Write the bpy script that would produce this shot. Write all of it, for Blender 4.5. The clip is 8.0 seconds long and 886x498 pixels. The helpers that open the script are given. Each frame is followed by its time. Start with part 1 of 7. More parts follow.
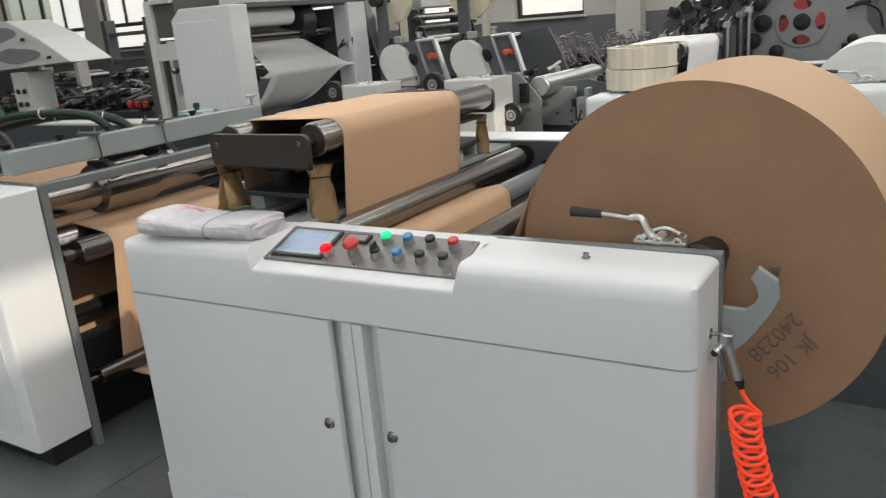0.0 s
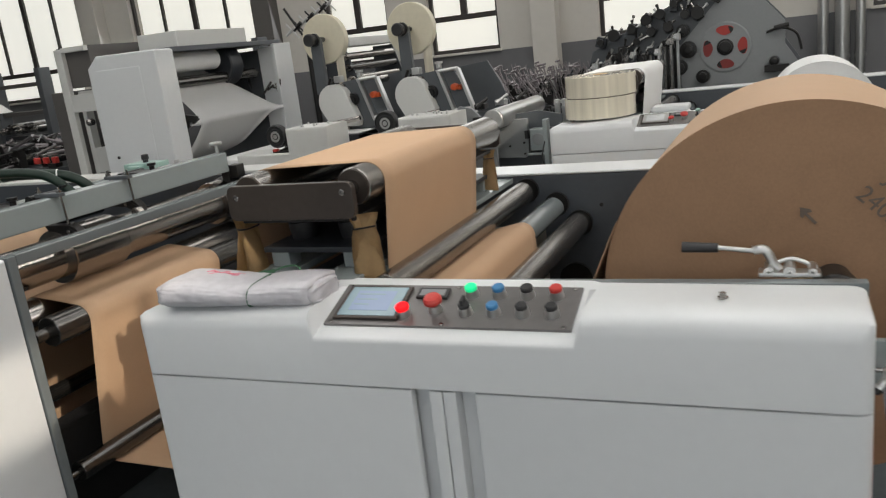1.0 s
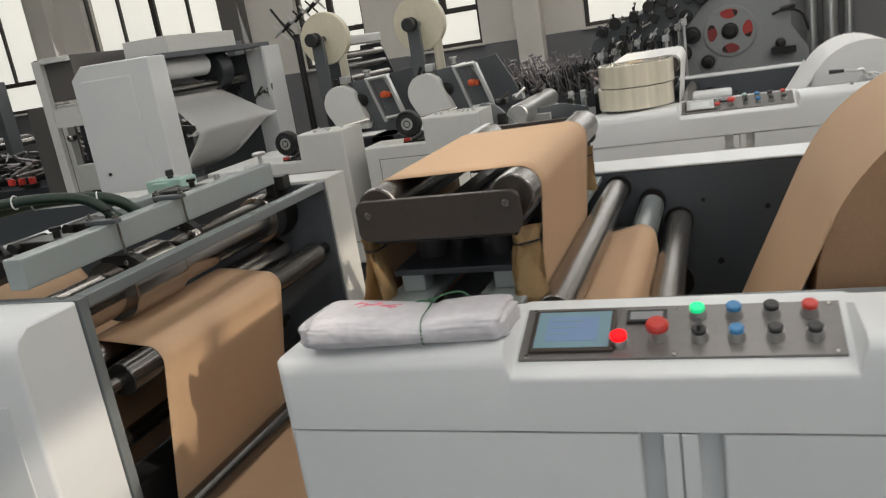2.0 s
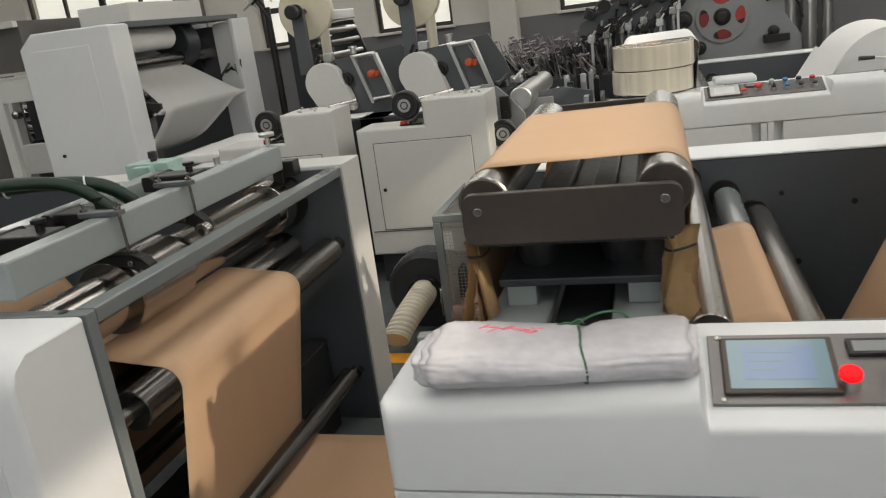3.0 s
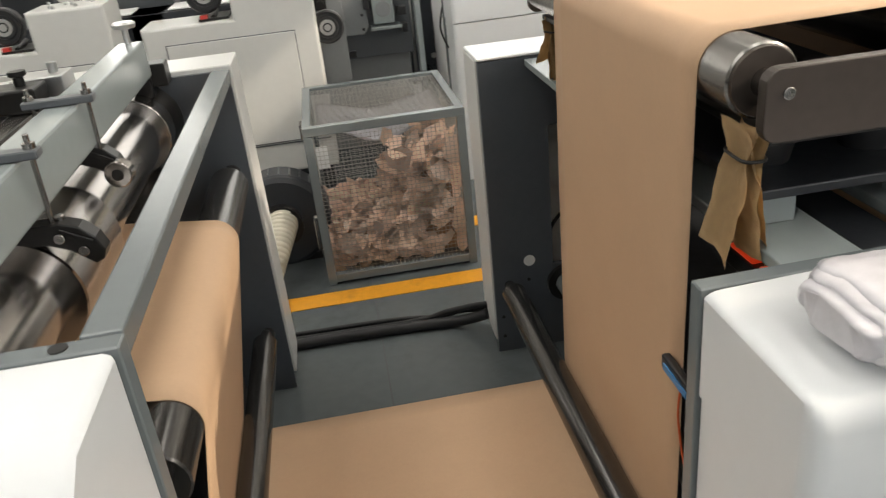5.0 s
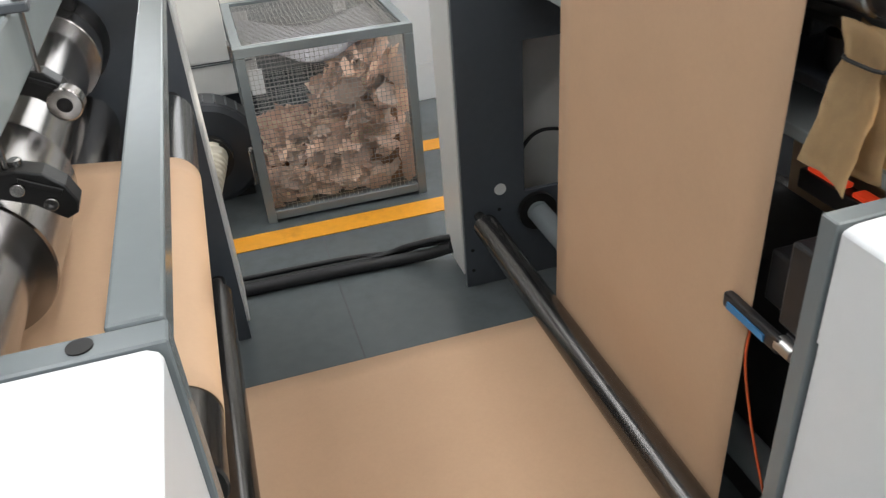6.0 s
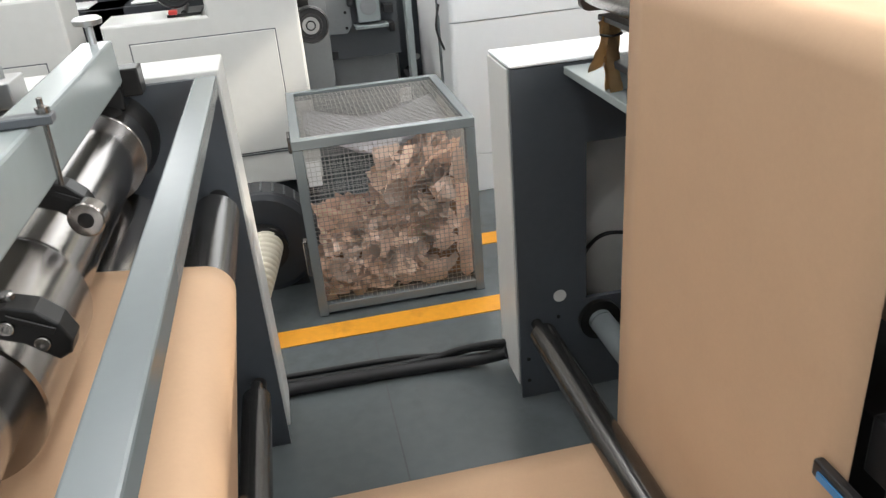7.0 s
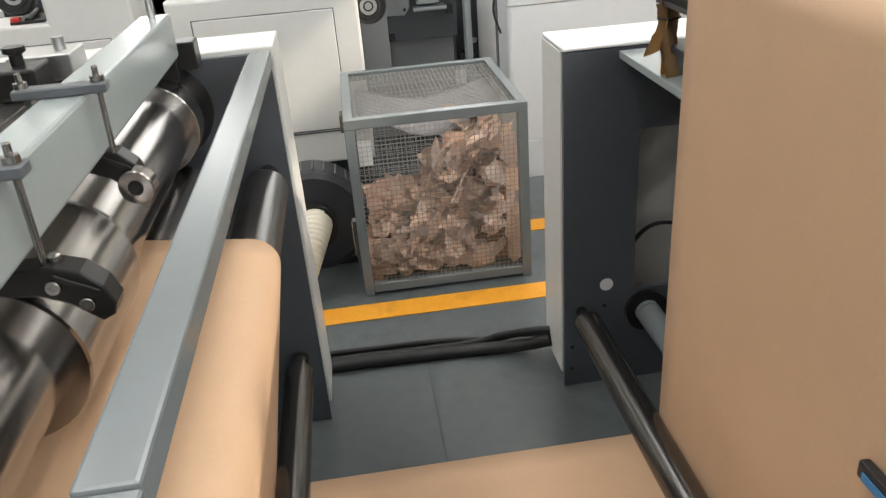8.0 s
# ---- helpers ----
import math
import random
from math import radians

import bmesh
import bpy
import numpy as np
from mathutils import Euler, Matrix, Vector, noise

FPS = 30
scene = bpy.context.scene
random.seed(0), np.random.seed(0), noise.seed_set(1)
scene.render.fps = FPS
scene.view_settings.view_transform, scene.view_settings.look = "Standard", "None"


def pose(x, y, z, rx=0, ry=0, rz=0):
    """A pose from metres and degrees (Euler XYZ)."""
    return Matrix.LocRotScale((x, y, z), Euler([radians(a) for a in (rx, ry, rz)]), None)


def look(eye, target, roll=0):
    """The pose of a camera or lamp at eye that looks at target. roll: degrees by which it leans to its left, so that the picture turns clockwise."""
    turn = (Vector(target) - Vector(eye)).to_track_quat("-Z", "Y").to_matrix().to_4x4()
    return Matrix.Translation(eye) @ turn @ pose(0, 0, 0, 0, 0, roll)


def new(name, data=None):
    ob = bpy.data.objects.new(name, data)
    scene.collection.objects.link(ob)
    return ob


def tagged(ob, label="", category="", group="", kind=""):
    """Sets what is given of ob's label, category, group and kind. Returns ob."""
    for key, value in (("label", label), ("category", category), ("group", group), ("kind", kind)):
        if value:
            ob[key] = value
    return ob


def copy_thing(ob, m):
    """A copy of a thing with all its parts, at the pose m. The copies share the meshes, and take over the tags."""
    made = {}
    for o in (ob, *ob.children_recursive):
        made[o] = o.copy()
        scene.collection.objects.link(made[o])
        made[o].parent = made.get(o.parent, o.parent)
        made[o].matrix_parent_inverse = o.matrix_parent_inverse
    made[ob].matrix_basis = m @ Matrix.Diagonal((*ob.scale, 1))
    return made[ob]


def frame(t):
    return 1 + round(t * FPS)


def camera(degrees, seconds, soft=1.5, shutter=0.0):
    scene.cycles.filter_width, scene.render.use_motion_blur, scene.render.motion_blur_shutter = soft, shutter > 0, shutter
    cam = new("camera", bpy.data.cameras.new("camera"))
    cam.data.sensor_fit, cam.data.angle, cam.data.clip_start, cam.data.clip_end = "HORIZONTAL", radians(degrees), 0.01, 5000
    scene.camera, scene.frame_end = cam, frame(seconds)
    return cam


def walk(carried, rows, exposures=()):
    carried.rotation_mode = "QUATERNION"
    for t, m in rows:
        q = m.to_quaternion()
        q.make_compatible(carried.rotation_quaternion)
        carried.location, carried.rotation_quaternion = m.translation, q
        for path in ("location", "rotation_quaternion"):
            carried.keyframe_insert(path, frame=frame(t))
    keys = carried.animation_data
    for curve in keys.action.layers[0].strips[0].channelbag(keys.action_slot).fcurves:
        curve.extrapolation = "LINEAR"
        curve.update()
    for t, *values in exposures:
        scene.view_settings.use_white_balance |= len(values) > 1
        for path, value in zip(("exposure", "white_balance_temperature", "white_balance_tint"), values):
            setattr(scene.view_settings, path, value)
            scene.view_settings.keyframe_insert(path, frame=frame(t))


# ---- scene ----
cam = camera(58.9, 8.0, soft=1.2, shutter=0.3)
PATH = [
    (0, (0.181, 0.223, 1.53), (-0.849, 1.842, 0.965), -4.8),
    (0.5, (-0.036, 0.184, 1.563), (-0.931, 1.89, 1.026), -6.4),
    (1, (-0.318, 0.21, 1.547), (-1.123, 1.972, 1.047), -6.8),
    (1.5, (-0.639, 0.278, 1.571), (-1.362, 2.086, 1.113), -6.8),
    (2, (-0.907, 0.296, 1.584), (-1.599, 2.099, 1.066), -9.1),
    (2.2, (-0.999, 0.338, 1.576), (-1.676, 2.138, 1.027), -10.3),
    (3.3, (-1.52, 0.612, 1.558), (-1.992, 2.465, 0.972), -6.1),
    (3.5, (-1.614, 0.639, 1.546), (-2.028, 2.489, 0.91), -5.7),
    (4, (-1.839, 0.726, 1.53), (-2.039, 2.527, 0.683), -4.7),
    (4.5, (-2.071, 0.886, 1.502), (-2.104, 2.687, 0.633), -6.2),
    (4.7, (-2.152, 0.955, 1.501), (-2.098, 2.763, 0.646), -6.3),
    (5.8, (-2.449, 1.238, 1.464), (-1.998, 2.904, 0.455), -5.4),
    (6, (-2.454, 1.28, 1.444), (-2.022, 2.922, 0.388), -4.6),
    (6.5, (-2.417, 1.367, 1.383), (-2.05, 3.035, 0.341), -3.1),
    (7, (-2.377, 1.421, 1.455), (-2.074, 3.191, 0.575), -5.0),
    (7.5, (-2.364, 1.436, 1.458), (-2.157, 3.229, 0.596), -5.5),
    (8, (-2.363, 1.42, 1.442), (-2.194, 3.197, 0.541), -4.7),
]
walk(cam, [(t, look(eye, target, roll)) for t, eye, target, roll in PATH],
     exposures=[(0.0, -0.36, 6550, 10), (1.5, -0.62, 6650, 10), (3.5, -0.46, 6900, 10), (4.5, -0.14, 7000, 10), (6.0, 0.30, 6300, 10), (6.5, 0.50, 6050, 10),
                (7.0, 0.42, 6350, 10), (8.0, 0.38, 6600, 10)])

# ---- light ----
world = bpy.data.worlds.new("sky")
scene.world = world
world.use_nodes = True
wn = world.node_tree.nodes
sky = wn.new("ShaderNodeTexSky")
sky.sky_type, sky.sun_disc = "NISHITA", False
sky.sun_elevation, sky.sun_rotation = radians(33), radians(107)
wn["Background"].inputs[1].default_value = 0.10
world.node_tree.links.new(sky.outputs[0], wn["Background"].inputs[0])


SUN_WAY = Vector((-1.0, 0.30, -0.68))


def sun_lamp():
    data = bpy.data.lights.new("sun", "SUN")
    data.energy, data.angle, data.color = 3.6, radians(0.8), (1.0, 0.90, 0.76)
    ob = new("sun", data)
    ob.rotation_mode = "QUATERNION"
    ob.rotation_quaternion = SUN_WAY.to_track_quat("-Z", "Y")
    ob.location = (16, 1, 7)


def area_lamp(place, target, sx, sy, watts, colour=(1, 1, 1)):
    data = bpy.data.lights.new("daylight", "AREA")
    data.shape, data.size, data.size_y, data.energy, data.color = "RECTANGLE", sx, sy, watts, colour
    ob = new("daylight", data)
    ob.matrix_world = look(place, target)
    return ob


sun_lamp()
# added unseen roof strips, then lamps at the north, south and east windows
ROOF_LIGHTS = ((-9.2, 2.6), (-6.2, 2.6), (-4.35, 2.6), (-0.7, 2.6), (1.9, 2.6))
for rx, ry in ROOF_LIGHTS:
    area_lamp((rx, ry, 6.05), (rx, ry, 0), 0.9, 13.0, 66, (0.985, 0.99, 1.0))
for wx in (-11.0, -7.4, -4.0, -0.6):
    area_lamp((wx, 10.0, 2.75), (wx, 4.0, 1.2), 1.9, 2.3, 26, (0.95, 0.98, 1.0))
# out of view to the south; watts raised to brighten the cabinet fronts
for wx, watts in ((-6.6, 26), (-2.8, 40), (1.0, 105)):
    area_lamp((wx, -5.75, 2.9), (wx, 1.0, 0.8), 2.4, 2.4, watts, (0.90, 0.95, 1.0))
for wy in (-3.5, 0.5, 4.3, 8.1):
    area_lamp((3.34, wy, 4.72), (-2.0, wy + 0.6, 0.8), 2.6, 0.46, 58, (1.0, 0.97, 0.93))


# ---- materials ----
def material(name, colour, rough=0.5, metal=0.0, vary=0.06, grain=40.0, bump=0.0, stains=0.0, coat=0.0,
             stretch=(1, 1, 1), alpha=1.0, glow=0.0, trans=0.0, spec=0.5, random_tint=0.0, fine=0.0):
    m = bpy.data.materials.new(name)
    m.use_nodes = True
    n, lk = m.node_tree.nodes, m.node_tree.links
    b = n["Principled BSDF"]
    b.inputs["Roughness"].default_value, b.inputs["Metallic"].default_value = rough, metal
    b.inputs["Coat Weight"].default_value, b.inputs["Alpha"].default_value = coat, alpha
    b.inputs["Transmission Weight"].default_value, b.inputs["Specular IOR Level"].default_value = trans, spec
    tc, mp = n.new("ShaderNodeTexCoord"), n.new("ShaderNodeMapping")
    mp.inputs["Scale"].default_value = stretch
    lk.new(tc.outputs["Object"], mp.inputs["Vector"])
    big, small = n.new("ShaderNodeTexNoise"), n.new("ShaderNodeTexNoise")
    big.inputs["Scale"].default_value, big.inputs["Detail"].default_value = grain * 0.06, 4
    small.inputs["Scale"].default_value, small.inputs["Detail"].default_value = grain, 6
    lk.new(mp.outputs[0], big.inputs["Vector"])
    lk.new(mp.outputs[0], small.inputs["Vector"])
    add = n.new("ShaderNodeMath")
    add.operation = "ADD"
    lk.new(big.outputs["Fac"], add.inputs[0])
    lk.new(small.outputs["Fac"], add.inputs[1])
    ramp = n.new("ShaderNodeMapRange")
    ramp.inputs["From Min"].default_value, ramp.inputs["From Max"].default_value = 0.6, 1.4
    ramp.inputs["To Min"].default_value, ramp.inputs["To Max"].default_value = 1 - vary, 1 + vary
    lk.new(add.outputs[0], ramp.inputs["Value"])
    mix = n.new("ShaderNodeMix")
    mix.data_type, mix.blend_type = "RGBA", "MULTIPLY"
    mix.inputs["Factor"].default_value = 1.0
    mix.inputs["A"].default_value = (*colour, 1)
    grey = n.new("ShaderNodeCombineColor")
    for k in range(3):
        lk.new(ramp.outputs[0], grey.inputs[k])
    lk.new(grey.outputs[0], mix.inputs["B"])
    out = mix.outputs["Result"]
    if stains:
        st = n.new("ShaderNodeTexNoise")
        st.inputs["Scale"].default_value, st.inputs["Detail"].default_value, st.inputs["Roughness"].default_value = grain * 0.11, 8, 0.7
        lk.new(tc.outputs["Object"], st.inputs["Vector"])
        sr = n.new("ShaderNodeMapRange")
        sr.inputs["From Min"].default_value, sr.inputs["From Max"].default_value = 0.52, 0.72
        sr.inputs["To Max"].default_value = stains
        lk.new(st.outputs["Fac"], sr.inputs["Value"])
        sm = n.new("ShaderNodeMix")
        sm.data_type = "RGBA"
        lk.new(sr.outputs[0], sm.inputs["Factor"])
        lk.new(out, sm.inputs["A"])
        sm.inputs["B"].default_value = (colour[0] * 0.45, colour[1] * 0.43, colour[2] * 0.4, 1)
        out = sm.outputs["Result"]
    if random_tint:
        info, tr = n.new("ShaderNodeObjectInfo"), n.new("ShaderNodeMapRange")
        geo, pick = n.new("ShaderNodeNewGeometry"), n.new("ShaderNodeMath")
        pick.operation = "ADD"
        lk.new(info.outputs["Random"], pick.inputs[0])
        lk.new(geo.outputs["Random Per Island"], pick.inputs[1])
        tr.inputs["From Max"].default_value = 2.0
        tr.inputs["To Min"].default_value, tr.inputs["To Max"].default_value = 1 - random_tint, 1 + random_tint
        lk.new(pick.outputs[0], tr.inputs["Value"])
        g2 = n.new("ShaderNodeCombineColor")
        for k in range(3):
            lk.new(tr.outputs[0], g2.inputs[k])
        m2 = n.new("ShaderNodeMix")
        m2.data_type, m2.blend_type = "RGBA", "MULTIPLY"
        m2.inputs["Factor"].default_value = 1.0
        lk.new(out, m2.inputs["A"])
        lk.new(g2.outputs[0], m2.inputs["B"])
        out = m2.outputs["Result"]
    lk.new(out, b.inputs["Base Color"])
    rr = n.new("ShaderNodeMapRange")
    rr.inputs["From Min"].default_value, rr.inputs["From Max"].default_value = 0.3, 0.7
    rr.inputs["To Min"].default_value, rr.inputs["To Max"].default_value = max(0.03, rough - 0.03), min(1, rough + 0.04)
    lk.new(small.outputs["Fac"], rr.inputs["Value"])
    if bump:
        lk.new(rr.outputs[0], b.inputs["Roughness"])
    if bump:
        bp = n.new("ShaderNodeBump")
        tiny = n.new("ShaderNodeTexNoise")
        tiny.inputs["Scale"].default_value, tiny.inputs["Detail"].default_value = grain * 5, 3
        lk.new(mp.outputs[0], tiny.inputs["Vector"])
        bp.inputs["Strength"].default_value, bp.inputs["Distance"].default_value = bump, 0.001
        lk.new(tiny.outputs["Fac"], bp.inputs["Height"])
        lk.new(bp.outputs[0], b.inputs["Normal"])
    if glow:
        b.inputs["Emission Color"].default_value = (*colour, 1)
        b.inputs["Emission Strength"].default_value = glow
    return m


WHITE = material("white_enamel", (0.70, 0.715, 0.72), 0.30, 0, 0.02, 30)
CREAM = material("cream_enamel", (0.60, 0.60, 0.575), 0.34, 0, 0.03, 30)
DARKGREY = material("dark_grey_paint", (0.025, 0.028, 0.033), 0.42, 0, 0.08, 50, 0.05, 0.1)
SLATE = material("slate_grey_paint", (0.066, 0.074, 0.084), 0.34, 0, 0.08, 50, 0.05, 0.1)
MIDGREY = material("mid_grey_paint", (0.088, 0.096, 0.104), 0.40, 0, 0.06, 50, 0.05, 0.1)
BLUEGREY = material("blue_grey_paint", (0.29, 0.325, 0.325), 0.20, 0, 0.03, 40)
BARGREY = material("grey_bar_paint", (0.165, 0.185, 0.188), 0.20, 0, 0.03, 40)
WARMGREY = material("warm_grey_paint", (0.105, 0.098, 0.092), 0.45, 0, 0.06, 50, 0.05, 0.1)
DULLSTEEL = material("dull_steel_pins", (0.22, 0.20, 0.205), 0.34, 0.9, 0.15, 60, 0.03, 0.1)
PRESSGREY = material("press_grey_paint", (0.23, 0.24, 0.245), 0.40, 0, 0.06, 50, 0.05, 0.1)
HOSEGREEN = material("dark_green_rubber", (0.006, 0.022, 0.013), 0.45, 0, 0.1)
PRESSRED = material("press_red_paint", (0.34, 0.030, 0.022), 0.45, 0, 0.1)
# the press red again, darkened for the ovals that lie in shade
SHADERED = material("shaded_red_paint", (0.20, 0.022, 0.018), 0.45, 0, 0.1)
MINT = material("mint_paint", (0.34, 0.50, 0.45), 0.3, 0, 0.05, 40, 0.03)
KRAFT = material("kraft_paper", (0.52, 0.348, 0.221), 0.62, 0, 0.035, 120, 0.03, 0.03, stretch=(1, 1, 1), spec=0.25)
KRAFT_END = material("kraft_roll_end", (0.32, 0.195, 0.118), 0.8, 0, 0.10, 160, 0.15, 0.06, spec=0.2)
WHITEPAPER = material("white_paper", (0.80, 0.80, 0.79), 0.6, 0, 0.02, 60, 0.02, spec=0.25)
CHROME = material("chromed_steel", (0.40, 0.375, 0.355), 0.20, 1.0, 0.08, 60, 0.0, 0.0, stretch=(6, 0.6, 6))
STEEL = material("brushed_steel", (0.33, 0.315, 0.30), 0.27, 1.0, 0.14, 80, 0.0, 0.0, stretch=(4, 1, 4))
IDLER = material("dark_idler_roller", (0.125, 0.12, 0.115), 0.22, 0.9, 0.14, 60, 0.0, 0.0, stretch=(5, 0.6, 5))
AISLEROLL = material("worn_steel_idler", (0.26, 0.245, 0.23), 0.25, 0.9, 0.14, 60, 0.0, 0.0, stretch=(5, 0.6, 5))
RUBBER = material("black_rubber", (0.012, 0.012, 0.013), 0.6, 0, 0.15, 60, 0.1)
BLACKMETAL = material("black_oxide_metal", (0.019, 0.018, 0.017), 0.36, 0.4, 0.15, 60, 0.05, 0.1)
BROWNBLACK = material("bronze_black_anodised", (0.075, 0.062, 0.054), 0.36, 0.6, 0.10, 60, 0.04)
PLASTIC = material("black_plastic", (0.02, 0.02, 0.021), 0.38, 0, 0.08, 60, 0.05)
ALU = material("aluminium", (0.60, 0.60, 0.59), 0.35, 1.0, 0.08, 60, 0.04, 0.1)
PANEL = material("panel_grey_plate", (0.19, 0.18, 0.175), 0.33, 0.5, 0.10, 50, 0.03)
RED = material("red_plastic", (0.55, 0.045, 0.035), 0.35, 0, 0.05)
REDGLOW = material("red_lit_lamp", (0.95, 0.004, 0.008), 0.5, 0, 0.02, glow=1.6, spec=0.2)
GREENGLOW = material("green_lit_lamp", (0.0, 0.75, 0.28), 0.3, 0, 0.02, glow=0.9)
BLUE = material("blue_plastic", (0.04, 0.20, 0.42), 0.35, 0, 0.05)
SCREEN = material("screen_glass", (0.15, 0.235, 0.27), 0.12, 0, 0.03, glow=0.36)
SCREENBOX = material("screen_field", (0.15, 0.215, 0.34), 0.15, 0, 0.03, glow=0.36)
# no lamp: a faint glow brightens the red hose and edge strips
ORANGEGLOW = material("orange_red_glow", (0.95, 0.07, 0.02), 0.3, 0, 0.04, trans=0.0, glow=0.25)
ORANGERED = material("orange_red_paint", (0.55, 0.085, 0.02), 0.4, 0, 0.08, 60)
YELLOW = material("yellow_line_paint", (0.78, 0.34, 0.02), 0.55, 0, 0.10, 40, 0.1, 0.55)
FLOOR = material("grey_epoxy_floor", (0.102, 0.116, 0.120), 0.26, 0, 0.10, 22, 0.0, 0.55)
CRACK = material("floor_joint", (0.05, 0.055, 0.06), 0.7, 0, 0.1)
WALL = material("cream_wall_plaster", (0.56, 0.535, 0.49), 0.8, 0, 0.04, 12, 0.1, 0.1)
DADO = material("grey_dado_paint", (0.145, 0.145, 0.15), 0.6, 0, 0.06, 12, 0.06, 0.1)
CEIL = material("grey_sheet_ceiling", (0.36, 0.36, 0.36), 0.7, 0, 0.04, 10)
FRAME = material("dark_window_frame", (0.035, 0.03, 0.028), 0.4, 0, 0.1)
CLOTH = material("straw_cloth", (0.50, 0.345, 0.175), 0.75, 0, 0.10, 80, 0.15, 0.1)
FILM = material("clear_film_roll", (0.66, 0.61, 0.49), 0.18, 0, 0.30, 26, 0.0, coat=0.6, stretch=(1, 1, 0.03))
FILMSIDE = material("film_roll_side", (0.66, 0.61, 0.47), 0.35, 0, 0.06, 30, 0.02)
BAGPLASTIC = material("milky_plastic", (0.56, 0.545, 0.57), 0.32, 0, 0.16, 40, 0.10, coat=0.25)
STRING = material("green_string", (0.03, 0.11, 0.05), 0.6, 0, 0.1)
PINK = material("pink_marker", (0.74, 0.20, 0.27), 0.6, 0, 0.15, 200)
INK = material("stamp_ink", (0.15, 0.115, 0.09), 0.75, 0, 0.2, 200)
WIRE = material("galvanised_wire", (0.50, 0.49, 0.46), 0.4, 0.8, 0.1, 60)
HOSE = material("ivory_flex_hose", (0.66, 0.62, 0.50), 0.5, 0, 0.06, 40)
SCRAP = material("kraft_scrap", (0.88, 0.70, 0.58), 0.7, 0, 0.06, 120, 0.1, spec=0.2, random_tint=0.55)


def glowing(name, colour, strength):
    m = bpy.data.materials.new(name)
    m.use_nodes = True
    b = m.node_tree.nodes["Principled BSDF"]
    b.inputs["Base Color"].default_value = (*colour, 1)
    b.inputs["Emission Color"].default_value = (*colour, 1)
    b.inputs["Emission Strength"].default_value = strength
    return m


def glass():
    m = bpy.data.materials.new("window_glass")
    m.use_nodes = True
    b = m.node_tree.nodes["Principled BSDF"]
    b.inputs["Transmission Weight"].default_value, b.inputs["Roughness"].default_value = 1.0, 0.02
    b.inputs["IOR"].default_value = 1.02
    return m


GLASS = glass()
OUTSIDE = glowing("bright_outside", (0.98, 0.97, 0.92), 1.15)
on = OUTSIDE.node_tree.nodes
haze, tone = on.new("ShaderNodeTexNoise"), on.new("ShaderNodeMix")
haze.inputs["Scale"].default_value, haze.inputs["Detail"].default_value = 0.55, 2
tone.data_type = "RGBA"
tone.inputs["A"].default_value, tone.inputs["B"].default_value = (0.66, 0.72, 0.70, 1), (1.0, 0.97, 0.90, 1)
OUTSIDE.node_tree.links.new(on.new("ShaderNodeTexCoord").outputs["Object"], haze.inputs["Vector"])
OUTSIDE.node_tree.links.new(haze.outputs["Fac"], tone.inputs["Factor"])
OUTSIDE.node_tree.links.new(tone.outputs["Result"], on["Principled BSDF"].inputs["Emission Color"])
ROOFGLOW = glowing("added_roof_glow", (1.0, 0.99, 0.96), 3.0)


# ---- mesh helpers ----
def box(bm, x0, x1, y0, y1, z0, z1, bevel=0.0, seg=2):
    r = bmesh.ops.create_cube(bm, size=1.0)
    vs = r["verts"]
    for v in vs:
        v.co = Vector(((x0 + x1) / 2 + v.co.x * (x1 - x0), (y0 + y1) / 2 + v.co.y * (y1 - y0), (z0 + z1) / 2 + v.co.z * (z1 - z0)))
    if bevel:
        es = list({e for v in vs for e in v.link_edges})
        bmesh.ops.bevel(bm, geom=es, offset=bevel, segments=seg, profile=0.5, affect="EDGES")
    return bm


def tube(bm, p0, p1, r0, r1=None, seg=24, caps=True):
    p0, p1 = Vector(p0), Vector(p1)
    r1 = r0 if r1 is None else r1
    way = p1 - p0
    q = way.to_track_quat("Z", "Y").to_matrix()
    rings = []
    for p, r in ((p0, r0), (p1, r1)):
        rings.append([bm.verts.new(p + q @ Vector((r * math.cos(a), r * math.sin(a), 0))) for a in [2 * math.pi * k / seg for k in range(seg)]])
    for k in range(seg):
        f = bm.faces.new((rings[0][k], rings[0][(k + 1) % seg], rings[1][(k + 1) % seg], rings[1][k]))
        f.smooth = True
    if caps:
        bm.faces.new(list(reversed(rings[0])))
        bm.faces.new(rings[1])
        for ring in rings:
            for k in range(seg):
                bm.edges.get((ring[k], ring[(k + 1) % seg])).smooth = False
    return bm


def lathe(bm, axis0, way, profile, seg=28):
    """profile: (distance along the axis, radius) pairs."""
    axis0, way = Vector(axis0), Vector(way).normalized()
    q = way.to_track_quat("Z", "Y").to_matrix()
    rings = []
    for d, r in profile:
        rings.append([bm.verts.new(axis0 + way * d + q @ Vector((r * math.cos(a), r * math.sin(a), 0))) for a in [2 * math.pi * k / seg for k in range(seg)]])
    for a, b in zip(rings, rings[1:]):
        for k in range(seg):
            f = bm.faces.new((a[k], a[(k + 1) % seg], b[(k + 1) % seg], b[k]))
            f.smooth = True
    bm.faces.new(list(reversed(rings[0])))
    bm.faces.new(rings[-1])
    for ring, (d0, r0), (d1, r1), (d2, r2) in zip(rings[1:], profile, profile[1:], profile[2:]):
        if abs(math.atan2(r1 - r0, d1 - d0) - math.atan2(r2 - r1, d2 - d1)) > 0.25:
            for k in range(seg):
                bm.edges.get((ring[k], ring[(k + 1) % seg])).smooth = False
    for ring in (rings[0], rings[-1]):
        for k in range(seg):
            bm.edges.get((ring[k], ring[(k + 1) % seg])).smooth = False
    return bm


